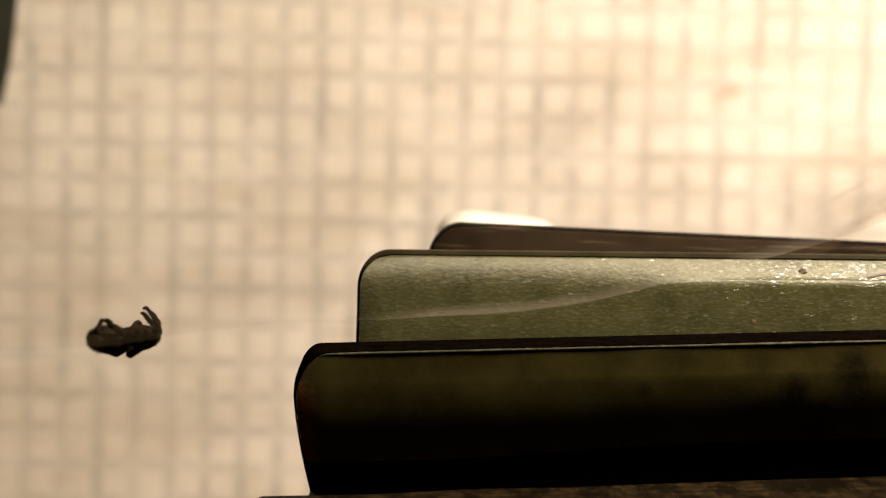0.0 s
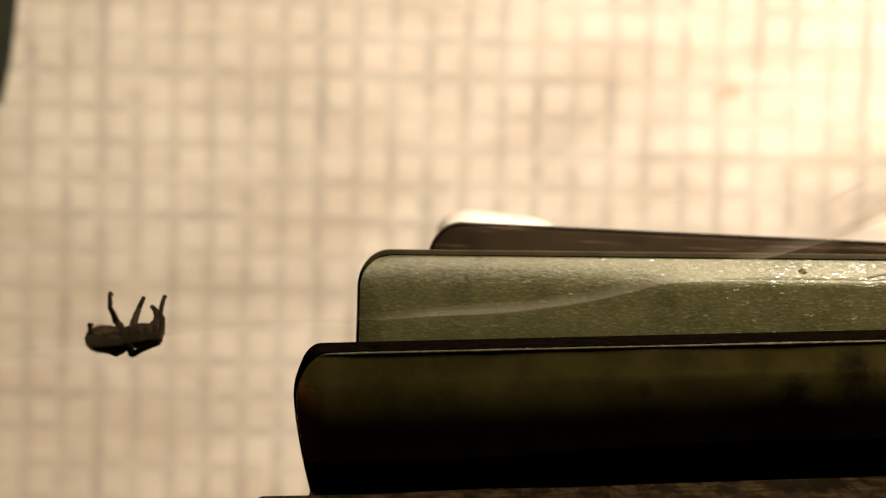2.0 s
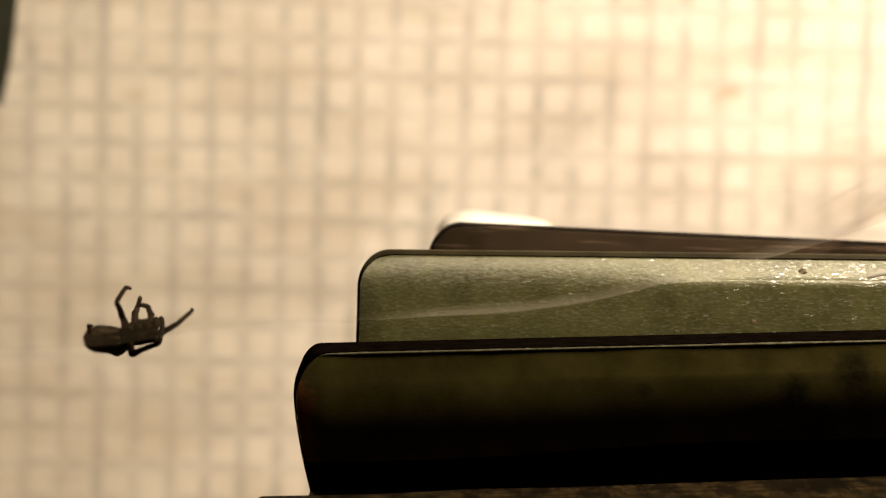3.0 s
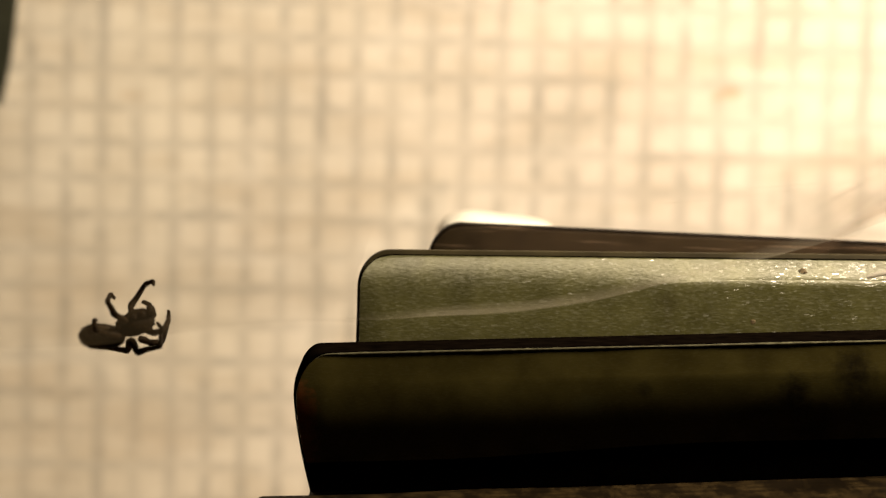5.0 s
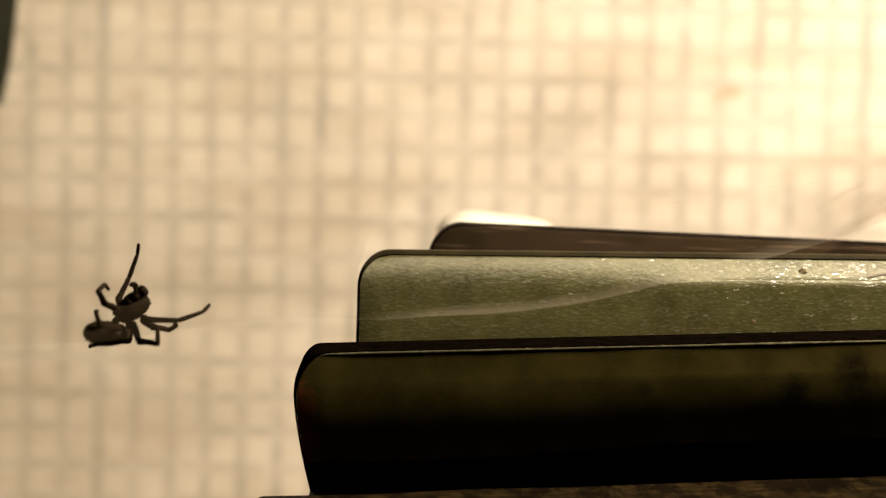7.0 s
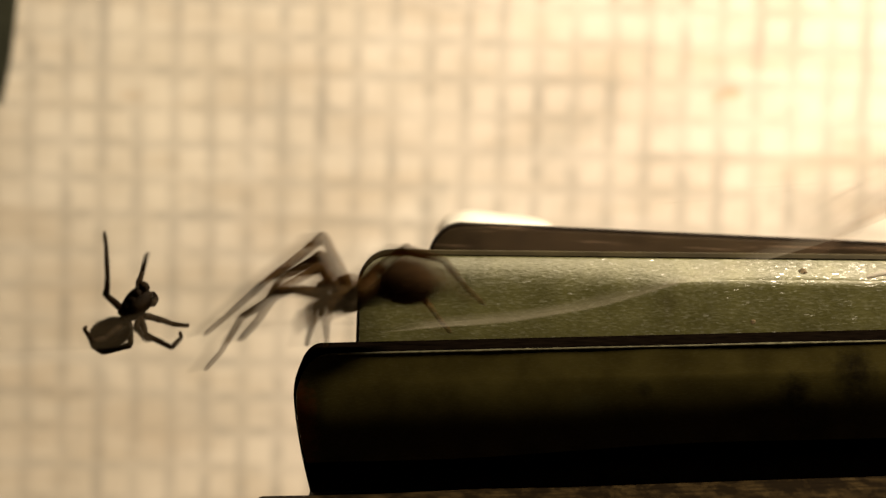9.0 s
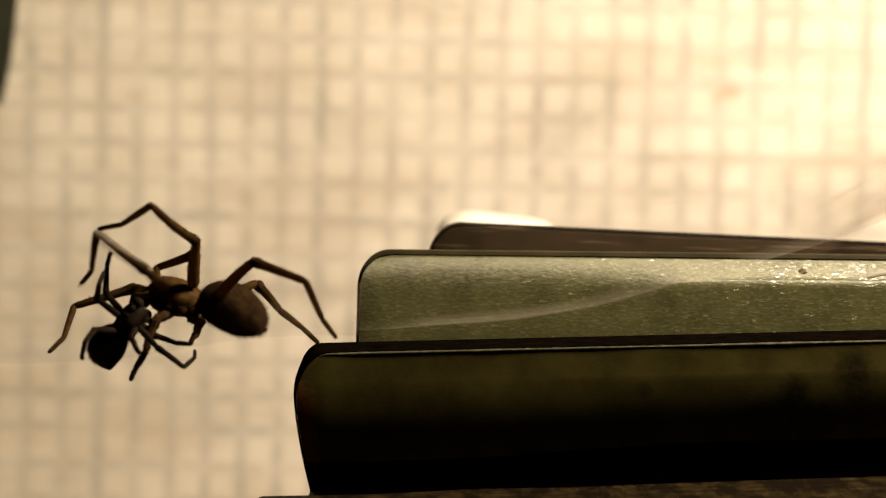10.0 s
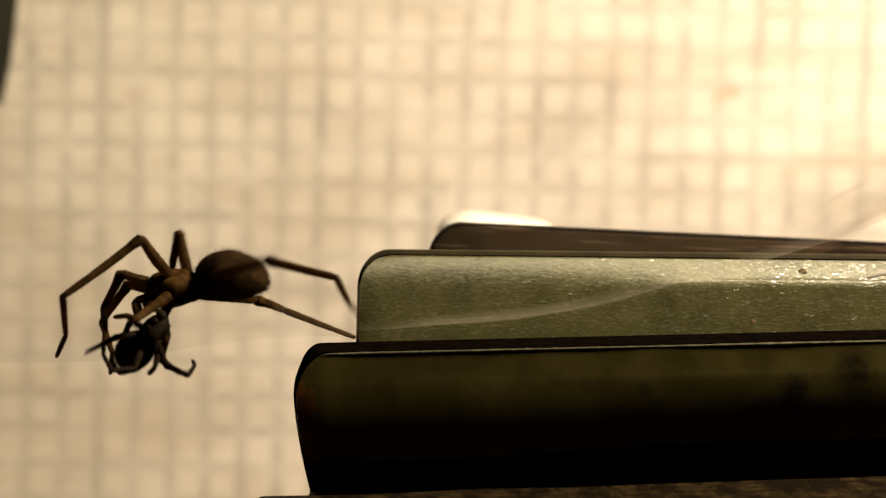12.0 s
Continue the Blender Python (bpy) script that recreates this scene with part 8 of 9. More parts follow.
    walk(hunter_legs["a2"][0], [
        (0, pose(-0.001737, -0.001, 0.000254, 33.9, 27, 8.4)),
        (8.6, pose(-0.001737, -0.001, 0.000254, 33.9, 27, 8.4)),
        (8.8, pose(-0.001392, -0.001, 0.000708, 60.2, 16.8, -3.4)),
        (8.966, pose(0.003145, -0.001, 0.000502, 30.1, 28.3, 9.1)),
        (9, pose(-0.000472, -0.001, 0.000329, 28.1, 23.4, 6.1)),
        (9.034, pose(-0.00174, -0.001, 0.000681, 27.9, 22.8, 5.7)),
        (9.2, pose(-0.000848, -0.001, 0.000589, 29.6, 26.3, 7.8)),
        (9.3, pose(-0.000848, -0.001, 0.000589, 29.6, 26.3, 7.8)),
        (9.45, pose(0.000627, -0.001, 0.000312, 6.6, 44.4, 8.5)),
        (9.5, pose(0.000919, -0.001, 0.000256, 34.4, 22.1, 5.4)),
        (9.55, pose(0.000645, -0.001, 0.0005, 26.2, 4.9, -3.5)),
        (9.7, pose(-0.000185, -0.001, 0.001675, 58.8, 22.4, 11.2)),
        (9.8, pose(-0.000185, -0.001, 0.001675, 58.8, 22.4, 11.2)),
        (9.966, pose(-0.00127, -0.001, 0.001276, 50.4, 15.7, -1.1)),
        (10, pose(-0.00127, -0.001, 0.001276, 50.4, 15.7, -1.1)),
        (10.034, pose(-0.00127, -0.001, 0.001276, 50.4, 15.7, -1.1)),
        (10.25, pose(-0.001402, -0.001, 0.000721, 56.6, 14, -3.5)),
        (10.5, pose(-0.00126, -0.001, 0.002316, 53.1, 13.3, -4.5)),
        (10.7, pose(-0.000541, -0.001, 0.00151, 55, 10.6, -8.3)),
        (10.8, pose(-0.000886, -0.001, 0.000945, 56.2, 5.3, -16.5)),
        (10.9, pose(-0.001068, -0.001, 0.000994, 42.5, 9.6, -10)),
        (11, pose(-0.001244, -0.001, 0.001041, 18.5, 13.2, -6.8)),
        (11.2, pose(-0.001965, -0.001, 0.000944, 56.2, 29.7, 14.3)),
        (11.3, pose(-0.000408, -0.001, 0.001443, 65.5, 29.6, 20.2)),
        (11.5, pose(-0.001898, -0.001, 0.001509, 56, 17.9, -3)),
        (11.8, pose(-0.000157, -0.001, 0.001061, 49.7, 33.9, 14.7)),
        (11.95, pose(0.000875, -0.001, 0.000158, 29.3, 58.2, 39.1)),
        (12, pose(0.000875, -0.001, 0.000158, 29.3, 58.2, 39.1))])
    walk(hunter_legs["a2"][1], [
        (0, pose(0.000209, -0.003134, 0.003428, 112, 40.6, 57.5)),
        (8.6, pose(0.000209, -0.003134, 0.003428, 112, 40.6, 57.5)),
        (8.8, pose(-0.000998, -0.004755, 0.002747, 107.2, 44.3, 43.5)),
        (8.966, pose(0.005223, -0.002849, 0.003769, 115.1, 35.1, 73.9)),
        (9, pose(0.001236, -0.002849, 0.003804, 108.5, 36, 71)),
        (9.034, pose(-0.000078, -0.002849, 0.004178, 107.7, 36.1, 70.6)),
        (9.2, pose(0.001076, -0.002875, 0.003935, 101.9, 38.2, 60.8)),
        (9.3, pose(0.001076, -0.002875, 0.003935, 101.9, 38.2, 60.8)),
        (9.45, pose(0.003648, -0.001051, 0.003357, 115.3, 40.9, 49.4)),
        (9.5, pose(0.002474, -0.003286, 0.003536, 119.6, 40.7, 49.8)),
        (9.55, pose(0.000856, -0.002913, 0.004334, 116.8, 40.6, 49.9)),
        (9.7, pose(0.001359, -0.004436, 0.003728, 127.2, 36.2, 60.4)),
        (9.8, pose(0.001359, -0.004436, 0.003728, 127.2, 36.2, 60.4)),
        (9.966, pose(-0.000591, -0.004321, 0.003908, 123.8, 31.5, 67.8)),
        (10, pose(-0.000591, -0.004321, 0.003908, 123.8, 31.5, 67.8)),
        (10.034, pose(-0.000591, -0.004321, 0.003908, 123.8, 31.5, 67.8)),
        (10.25, pose(-0.001047, -0.004609, 0.003016, 116.3, 40.5, 48.7)),
        (10.5, pose(-0.000936, -0.004467, 0.004823, 66.3, 41.2, 6.5)),
        (10.7, pose(-0.0006, -0.004541, 0.003931, 67.6, 42.1, 9.3)),
        (10.8, pose(-0.001687, -0.004483, 0.003318, 59.7, 47.2, 24.3)),
        (10.9, pose(-0.00105, -0.003947, 0.004112, 81.1, 48, 38)),
        (11, pose(-0.000479, -0.002463, 0.005002, 100.6, 45.5, 52.3)),
        (11.2, pose(0.000061, -0.004162, 0.003019, 102.8, 46.3, 52.4)),
        (11.3, pose(0.001765, -0.004359, 0.002992, 93, 47.6, 45.3)),
        (11.5, pose(-0.001348, -0.00459, 0.003794, 56.8, 47.6, 67.5)),
        (11.8, pose(0.00217, -0.003774, 0.003362, 120, 56.6, 73.4)),
        (11.95, pose(0.004667, -0.000628, 0.002128, 154, 50, 95.2)),
        (12, pose(0.004667, -0.000628, 0.002128, 154, 50, 95.2))])
    walk(hunter_legs["a2"][2], [
        (0, pose(0.003774, -0.006985, 0.001872, 133.3, -19.5, 136.1)),
        (8.6, pose(0.003774, -0.006985, 0.001872, 133.3, -19.5, 136.1)),
        (8.8, pose(0.001785, -0.009324, 0.001591, 131, -27.4, 138)),
        (8.966, pose(0.009613, -0.00551, 0.00187, 130.4, -4.5, 128.5)),
        (9, pose(0.005808, -0.00551, 0.002396, 125.5, -0.6, 128.7)),
        (9.034, pose(0.004512, -0.00551, 0.00283, 124.9, -0.1, 128.7)),
        (9.2, pose(0.005411, -0.006097, 0.003046, 136.2, 17.1, 119.3)),
        (9.3, pose(0.005411, -0.006097, 0.003046, 136.2, 17.1, 119.3)),
        (9.45, pose(0.006408, -0.00543, 0.001588, 107.3, -36.2, 167.1)),
        (9.5, pose(0.004967, -0.007703, 0.001489, 105.6, -40.2, 169.2)),
        (9.55, pose(0.003553, -0.007288, 0.002461, 104.6, -40.7, 168.9)),
        (9.7, pose(0.00418, -0.008286, 0.001056, 93.5, -43.6, 178.5)),
        (9.8, pose(0.00418, -0.008286, 0.001056, 93.5, -43.6, 178.5)),
        (9.966, pose(0.003018, -0.007511, 0.001307, 103, -41.1, 173.4)),
        (10, pose(0.003018, -0.007511, 0.001307, 103, -41.1, 173.4)),
        (10.034, pose(0.003018, -0.007511, 0.001307, 103, -41.1, 173.4)),
        (10.25, pose(0.001602, -0.009029, 0.00117, 104.8, -44.8, 170.6)),
        (10.5, pose(0.00107, -0.009283, 0.00648, 99.4, 17.3, 168.7)),
        (10.7, pose(0.001594, -0.009306, 0.00548, 112.4, 2.3, 156.8)),
        (10.8, pose(0.002099, -0.007955, 0.005197, 114.1, -6.3, 160.8)),
        (10.9, pose(0.002776, -0.007814, 0.004681, 107, -11.7, 166)),
        (11, pose(0.003339, -0.006321, 0.004295, 99.2, -16.3, 172)),
        (11.2, pose(0.003751, -0.008112, 0.002183, 99.5, 4.8, 166.4)),
        (11.3, pose(0.005496, -0.008354, 0.0028, 95.8, 15.4, 161.4)),
        (11.5, pose(0.003731, -0.004296, 0.005812, 167.8, 32.7, -179.2)),
        (11.8, pose(0.006054, -0.007319, 0.001855, 151.8, -7.1, 147.7)),
        (11.95, pose(0.007393, -0.004162, -0.001034, 134.1, -52.9, 144.2)),
        (12, pose(0.007393, -0.004162, -0.001034, 134.1, -52.9, 144.2))])
    walk(hunter_legs["b3"][0], [
        (0, pose(-0.000378, 0.001, -0.000413, -119.7, 33.6, -55)),
        (8.6, pose(-0.000378, 0.001, -0.000413, -119.7, 33.6, -55)),
        (8.8, pose(-0.000776, 0.001, -0.000209, -119.4, 63.6, 14.2)),
        (8.883, pose(0.001185, 0.001, -0.000147, -116.7, 52.5, -23.5)),
        (8.966, pose(0.003146, 0.001, -0.000086, -105.5, 44.2, -55.1)),
        (9, pose(-0.000407, 0.001, -0.000256, -99.3, 44.8, -51.4)),
        (9.034, pose(-0.001667, 0.001, 0.000098, -98.6, 44.9, -51)),
        (9.2, pose(0.000969, 0.001, -0.000059, -106.5, 47.3, -35)),
        (9.3, pose(0.000969, 0.001, -0.000059, -106.5, 47.3, -35)),
        (9.45, pose(0.000377, 0.001, -0.000731, -126.9, 36.8, -106)),
        (9.5, pose(0.000261, 0.001, -0.000865, -115.4, 48.1, -31.7)),
        (9.55, pose(0.000356, 0.001, -0.000835, -93.8, 60, 12)),
        (9.7, pose(0.000494, 0.001, -0.000402, -122.2, 47.8, -37.3)),
        (9.8, pose(0.000494, 0.001, -0.000402, -122.2, 47.8, -37.3)),
        (9.966, pose(0.00007, 0.001, -0.001292, -120, 40, -51.6)),
        (10, pose(0.00007, 0.001, -0.001292, -120, 40, -51.6)),
        (10.034, pose(0.00007, 0.001, -0.001292, -120, 40, -51.6)),
        (10.267, pose(-0.00084, 0.001, -0.000895, -126.8, 56, -16.6)),
        (10.5, pose(-0.001751, 0.001, -0.000498, -108.2, 70.6, 40.3)),
        (10.7, pose(-0.002731, 0.001, -0.000928, -125.5, 64.7, -12.3)),
        (10.8, pose(-0.003223, 0.001, -0.00114, -132.2, 59.4, -33.1)),
        (10.9, pose(-0.00248, 0.001, -0.000929, -123.2, 63.4, -15.4)),
        (11, pose(-0.001736, 0.001, -0.000722, -111.3, 65.7, 5.2)),
        (11.2, pose(-0.004249, 0.001, -0.000878, -125.6, 62.2, -6.6)),
        (11.3, pose(-0.003209, 0.001, -0.000817, -137.7, 56.1, -18.9)),
        (11.5, pose(-0.001866, 0.001, -0.001077, -91.4, 66.9, 20.3)),
        (11.8, pose(-0.000565, 0.001, -0.000292, -129.7, 47.2, -42.6)),
        (11.95, pose(0.000149, 0.001, -0.000484, -145.4, 10.6, -76.2)),
        (12, pose(0.000149, 0.001, -0.000484, -145.4, 10.6, -76.2))])
    walk(hunter_legs["b3"][1], [
        (0, pose(0.00089, 0.002657, -0.001359, -127.4, 14.8, -29.5)),
        (8.6, pose(0.00089, 0.002657, -0.001359, -127.4, 14.8, -29.5)),
        (8.8, pose(-0.002242, 0.002688, -0.00071, -116.2, 28.5, -6.1)),
        (8.966, pose(0.004712, 0.002614, -0.000523, -113.8, 22.5, -20.2)),
        (9, pose(0.001198, 0.002614, -0.000519, -112.3, 22, -21.7)),
        (9.034, pose(-0.00006, 0.002614, -0.000145, -112.1, 21.9, -21.8)),
        (9.2, pose(0.001836, 0.003073, -0.000501, -114.8, 27.1, -8.7)),
        (9.3, pose(0.001836, 0.003073, -0.000501, -114.8, 27.1, -8.7)),
        (9.45, pose(0.002364, 0.001287, -0.001832, -102.5, 27.1, -10.3)),
        (9.5, pose(0.000729, 0.003144, -0.001521, -99.3, 28, -4.8)),
        (9.55, pose(-0.000244, 0.003209, -0.00091, -102, 27.5, -6.4)),
        (9.7, pose(0.000951, 0.003089, -0.001221, -142.3, 23.1, -18.2)),
        (9.8, pose(0.000951, 0.003089, -0.001221, -142.3, 23.1, -18.2)),
        (9.966, pose(0.001168, 0.002809, -0.00217, -153.8, 12.2, -25.6)),
        (10, pose(0.001168, 0.002809, -0.00217, -153.8, 12.2, -25.6)),
        (10.034, pose(0.001168, 0.002809, -0.00217, -153.8, 12.2, -25.6)),
        (10.5, pose(-0.003674, 0.002222, -0.000736, -108.4, 34.8, 2)),
        (10.7, pose(-0.003507, 0.003078, -0.001496, -105.5, 32.7, -3.2)),
        (10.8, pose(-0.003405, 0.003144, -0.001923, -104.3, 31.7, -6)),
        (10.9, pose(-0.003049, 0.003146, -0.001491, -110, 29.4, -14.1)),
        (11, pose(-0.002685, 0.003057, -0.001065, -115.8, 26.3, -22.1)),
        (11.2, pose(-0.005205, 0.002985, -0.001501, -119.1, 31.4, -9.9)),
        (11.3, pose(-0.004039, 0.002914, -0.001761, -121.5, 31.9, -8.5)),
        (11.5, pose(-0.002709, 0.003129, -0.001099, -99.9, 30.6, -6.8)),
        (11.8, pose(-0.000161, 0.003024, -0.001285, -117.1, 28.3, -14.1)),
        (11.95, pose(0.00133, 0.001648, -0.002336, -130.6, 26.5, -16.8)),
        (12, pose(0.00133, 0.001648, -0.002336, -130.6, 26.5, -16.8))])
    walk(hunter_legs["b3"][2], [
        (0, pose(0.001701, 0.005095, -0.003224, -158.1, -35.9, -108.4)),
        (8.6, pose(0.001701, 0.005095, -0.003224, -158.1, -35.9, -108.4)),
        (8.8, pose(-0.002604, 0.005592, -0.001941, 164.8, -25.4, -82.1)),
        (8.966, pose(0.005252, 0.005511, -0.001705, -162.7, -39.2, -106.2)),
        (9, pose(0.001864, 0.005511, -0.001634, -155.2, -37.2, -110.9)),
        (9.034, pose(0.000622, 0.005511, -0.001252, -154.3, -36.9, -111.4)),
        (9.2, pose(0.001671, 0.006014, -0.001686, 176.3, -55, -84.6)),
        (9.3, pose(0.001671, 0.006014, -0.001686, 176.3, -55, -84.6)),
        (9.45, pose(0.002608, 0.004388, -0.002444, -146.1, -62.3, -121.2)),
        (9.5, pose(0.000755, 0.006281, -0.001971, -140.6, -60.8, -127.4)),
        (9.55, pose(-0.000199, 0.006324, -0.001495, -148.2, -61.8, -115.8)),
        (9.7, pose(0.000625, 0.005239, -0.003528, -175.5, -36.2, -76.5)),
        (9.8, pose(0.000625, 0.005239, -0.003528, -175.5, -36.2, -76.5)),
        (9.966, pose(0.001232, 0.004331, -0.004955, -168.2, -7.9, -71.8)),
        (10, pose(0.001232, 0.004331, -0.004955, -168.2, -7.9, -71.8)),
        (10.034, pose(0.001232, 0.004331, -0.004955, -168.2, -7.9, -71.8)),
        (10.5, pose(-0.004351, 0.005212, -0.00156, 157.6, -59.2, -60.8)),
        (10.7, pose(-0.003795, 0.006153, -0.002211, 179.2, -62.2, -84.2)),
        (10.8, pose(-0.003491, 0.006242, -0.002588, -169.2, -61.9, -96.7)),
        (10.9, pose(-0.00284, 0.006165, -0.002435, -163.6, -50, -102.4)),
        (11, pose(-0.002177, 0.005935, -0.002305, -160.6, -37.8, -105.6)),
        (11.2, pose(-0.00552, 0.005852, -0.002816, -173.3, -46.1, -105.7)),
        (11.3, pose(-0.004507, 0.005717, -0.003167, -172.9, -48.4, -105)),
        (11.5, pose(-0.002612, 0.006268, -0.001567, -162.7, -48.2, -103.1)),
        (11.8, pose(-0.000141, 0.005927, -0.002558, -161, -45.3, -94.1)),
        (11.95, pose(0.001143, 0.004221, -0.004186, -164.8, -42.1, -88)),
        (12, pose(0.001143, 0.004221, -0.004186, -164.8, -42.1, -88))])
    walk(hunter_legs["a3"][0], [
        (0, pose(-0.001228, -0.001, -0.000035, 81.6, 11.7, 10.1)),
        (8.6, pose(-0.001228, -0.001, -0.000035, 81.6, 11.7, 10.1)),
        (8.8, pose(-0.001153, -0.001, 0.000423, 103.5, 11.5, 14.7)),
        (8.966, pose(0.00373, -0.001, 0.000037, 78, 11.4, 23.9)),
        (9, pose(0.000161, -0.001, -0.00007, 75.3, 11, 22.2)),
        (9.034, pose(-0.001102, -0.001, 0.000291, 75, 10.9, 21.9)),
        (9.2, pose(0.001186, -0.001, 0.000148, 82.3, 10.2, 18.1)),
        (9.3, pose(0.001186, -0.001, 0.000148, 82.3, 10.2, 18.1)),
        (9.45, pose(0.000132, -0.001, -0.000684, 106.9, 4.4, 39)),
        (9.5, pose(-0.000079, -0.001, -0.00085, 104.4, 10.4, 17.8)),
        (9.55, pose(-0.00011, -0.001, -0.000814, 94.8, 12.5, 1.7)),
        (9.7, pose(-0.000331, -0.001, -0.000308, 80.5, 11.1, -11.8)),
        (9.8, pose(-0.000331, -0.001, -0.000308, 80.5, 11.1, -11.8)),
        (9.966, pose(-0.001703, -0.001, -0.00162, 98.8, 10.1, -7.5)),
        (10, pose(-0.001703, -0.001, -0.00162, 98.8, 10.1, -7.5)),
        (10.034, pose(-0.001703, -0.001, -0.00162, 98.8, 10.1, -7.5)),
        (10.5, pose(-0.00163, -0.001, 0.00098, 66.7, 9.9, -9.1)),
        (10.7, pose(-0.000748, -0.001, 0.000186, 85.3, 13.1, 3.6)),
        (10.8, pose(-0.000309, -0.001, -0.000208, 94.1, 13.2, 10)),
        (10.9, pose(0.000243, -0.001, -0.000432, 102.8, 12.3, 16.4)),
        (11, pose(0.000791, -0.001, -0.000656, 111.4, 10.4, 22.9)),
        (11.2, pose(-0.002066, -0.001, -0.000934, 114.1, 10.7, 11.2)),
        (11.3, pose(-0.001213, -0.001, -0.000523, 113.7, 9.4, 8.9)),
        (11.5, pose(-0.002016, -0.001, 0.00125, 51, 5.8, -6.9)),
        (11.8, pose(-0.001693, -0.001, 0.001163, 34.4, 3, -8.9)),
        (12, pose(-0.001444, -0.001, 0.000528, 6.5, 2.9, -8.4))])
    walk(hunter_legs["a3"][1], [
        (0, pose(-0.000331, -0.005278, 0.000597, 125.7, 9.1, 17.7)),
        (8.6, pose(-0.000331, -0.005278, 0.000597, 125.7, 9.1, 17.7)),
        (8.8, pose(-0.000259, -0.005206, -0.000584, 152.3, 7.3, 19.4)),
        (8.966, pose(0.005649, -0.004875, 0.000934, 176.9, -21.5, 27.2)),
        (9, pose(0.00197, -0.004875, 0.001032, 174.1, -27.1, 27.7)),
        (9.034, pose(0.000692, -0.004875, 0.001416, 173.7, -27.8, 27.8)),
        (9.2, pose(0.002644, -0.005127, 0.000732, 118.8, -5.5, 12.5)),
        (9.3, pose(0.002644, -0.005127, 0.000732, 118.8, -5.5, 12.5)),
        (9.45, pose(0.002715, -0.004348, -0.001968, 113.2, -5.7, 12.7)),
        (9.5, pose(0.001043, -0.005137, -0.001928, 113.2, -5.6, 12.4)),
        (9.55, pose(-0.000059, -0.005405, -0.001179, 113.1, -6.1, 14)),
        (9.7, pose(-0.001086, -0.005295, 0.00041, 132.4, -2, 8.7)),
        (9.8, pose(-0.001086, -0.005295, 0.00041, 132.4, -2, 8.7)),
        (9.966, pose(-0.002393, -0.005312, -0.002282, 121.9, 1, 5.2)),
        (10, pose(-0.002393, -0.005312, -0.002282, 121.9, 1, 5.2)),
        (10.034, pose(-0.002393, -0.005312, -0.002282, 121.9, 1, 5.2)),
        (10.5, pose(-0.001977, -0.005054, 0.002698, 86.2, 4.5, -8.8)),
        (10.7, pose(-0.000392, -0.005392, 0.000538, 98.5, 3.9, 4.6)),
        (10.8, pose(0.000383, -0.005355, -0.000518, 104.5, 2.6, 11.1)),
        (10.9, pose(0.001256, -0.005194, -0.00139, 110.5, 0.5, 17.5)),
        (11, pose(0.002122, -0.0049, -0.002244, 116.6, -2.4, 24.1)),
        (11.2, pose(-0.00161, -0.005022, -0.002709, 118.2, 0.7, 18.3)),
        (11.3, pose(-0.00087, -0.005044, -0.002274, 115.3, 0, 19.6)),
        (11.5, pose(-0.00215, -0.004443, 0.004013, 103.8, -5.5, 32.6)),
        (11.8, pose(-0.00189, -0.003497, 0.004805, 129.9, -6.7, 36.1)),
        (12, pose(-0.001296, -0.001529, 0.004909, 162.3, -15.1, 43))])
    walk(hunter_legs["a3"][2], [
        (0, pose(0.000189, -0.007905, -0.001293, 166.1, -13.6, 94.8)),
        (8.6, pose(0.000189, -0.007905, -0.001293, 166.1, -13.6, 94.8)),
        (8.8, pose(-0.0001, -0.006766, -0.003463, 163.1, -66.1, 98.8)),
        (8.966, pose(0.006796, -0.004483, -0.002112, 143.5, -53.9, 119.8)),
        (9, pose(0.003443, -0.004483, -0.00187, 135, -50.4, 126.5)),
        (9.034, pose(0.002204, -0.004483, -0.001467, 134, -50, 127.3)),
        (9.2, pose(0.003414, -0.007898, -0.000842, 125.4, -47.2, 130.1)),
        (9.3, pose(0.003414, -0.007898, -0.000842, 125.4, -47.2, 130.1)),
        (9.45, pose(0.003504, -0.007261, -0.003255, 95.7, -57.7, 176.9)),
        (9.5, pose(0.001815, -0.008055, -0.003212, 94.1, -57.6, 179.3)),
        (9.55, pose(0.000805, -0.008297, -0.002461, 97.3, -63.5, 176.5)),
        (9.7, pose(-0.000644, -0.007676, -0.001802, 147, -77.7, 135)),
        (9.8, pose(-0.000644, -0.007676, -0.001802, 147, -77.7, 135)),
        (9.966, pose(-0.00217, -0.008086, -0.004015, 118.6, -80.6, 150.4)),
        (10, pose(-0.00217, -0.008086, -0.004015, 118.6, -80.6, 150.4)),
        (10.034, pose(-0.00217, -0.008086, -0.004015, 118.6, -80.6, 150.4)),
        (10.5, pose(-0.002463, -0.008288, 0.002916, 161.2, -45.7, 96)),
        (10.7, pose(-0.000166, -0.008628, 0.000056, 144.5, -49.2, 115.8)),
        (10.8, pose(0.000957, -0.008478, -0.001339, 135.5, -49.4, 126.3)),
        (10.9, pose(0.002173, -0.008127, -0.002537, 126.6, -48.6, 136.8)),
        (11, pose(0.003376, -0.007551, -0.00371, 118.3, -46.8, 146.7)),
        (11.2, pose(-0.000717, -0.007773, -0.004257, 110.7, -43.3, 162.7)),
        (11.3, pose(0.000123, -0.007838, -0.003677, 106.5, -40.5, 168.1)),
        (11.5, pose(-0.000371, -0.007085, 0.003236, 110.2, -27.7, 154.3)),
        (11.8, pose(-0.000209, -0.005386, 0.002716, 140.4, -15.9, 127)),
        (12, pose(-0.00002, -0.001703, 0.001894, 160.2, -4.5, 116.5))])
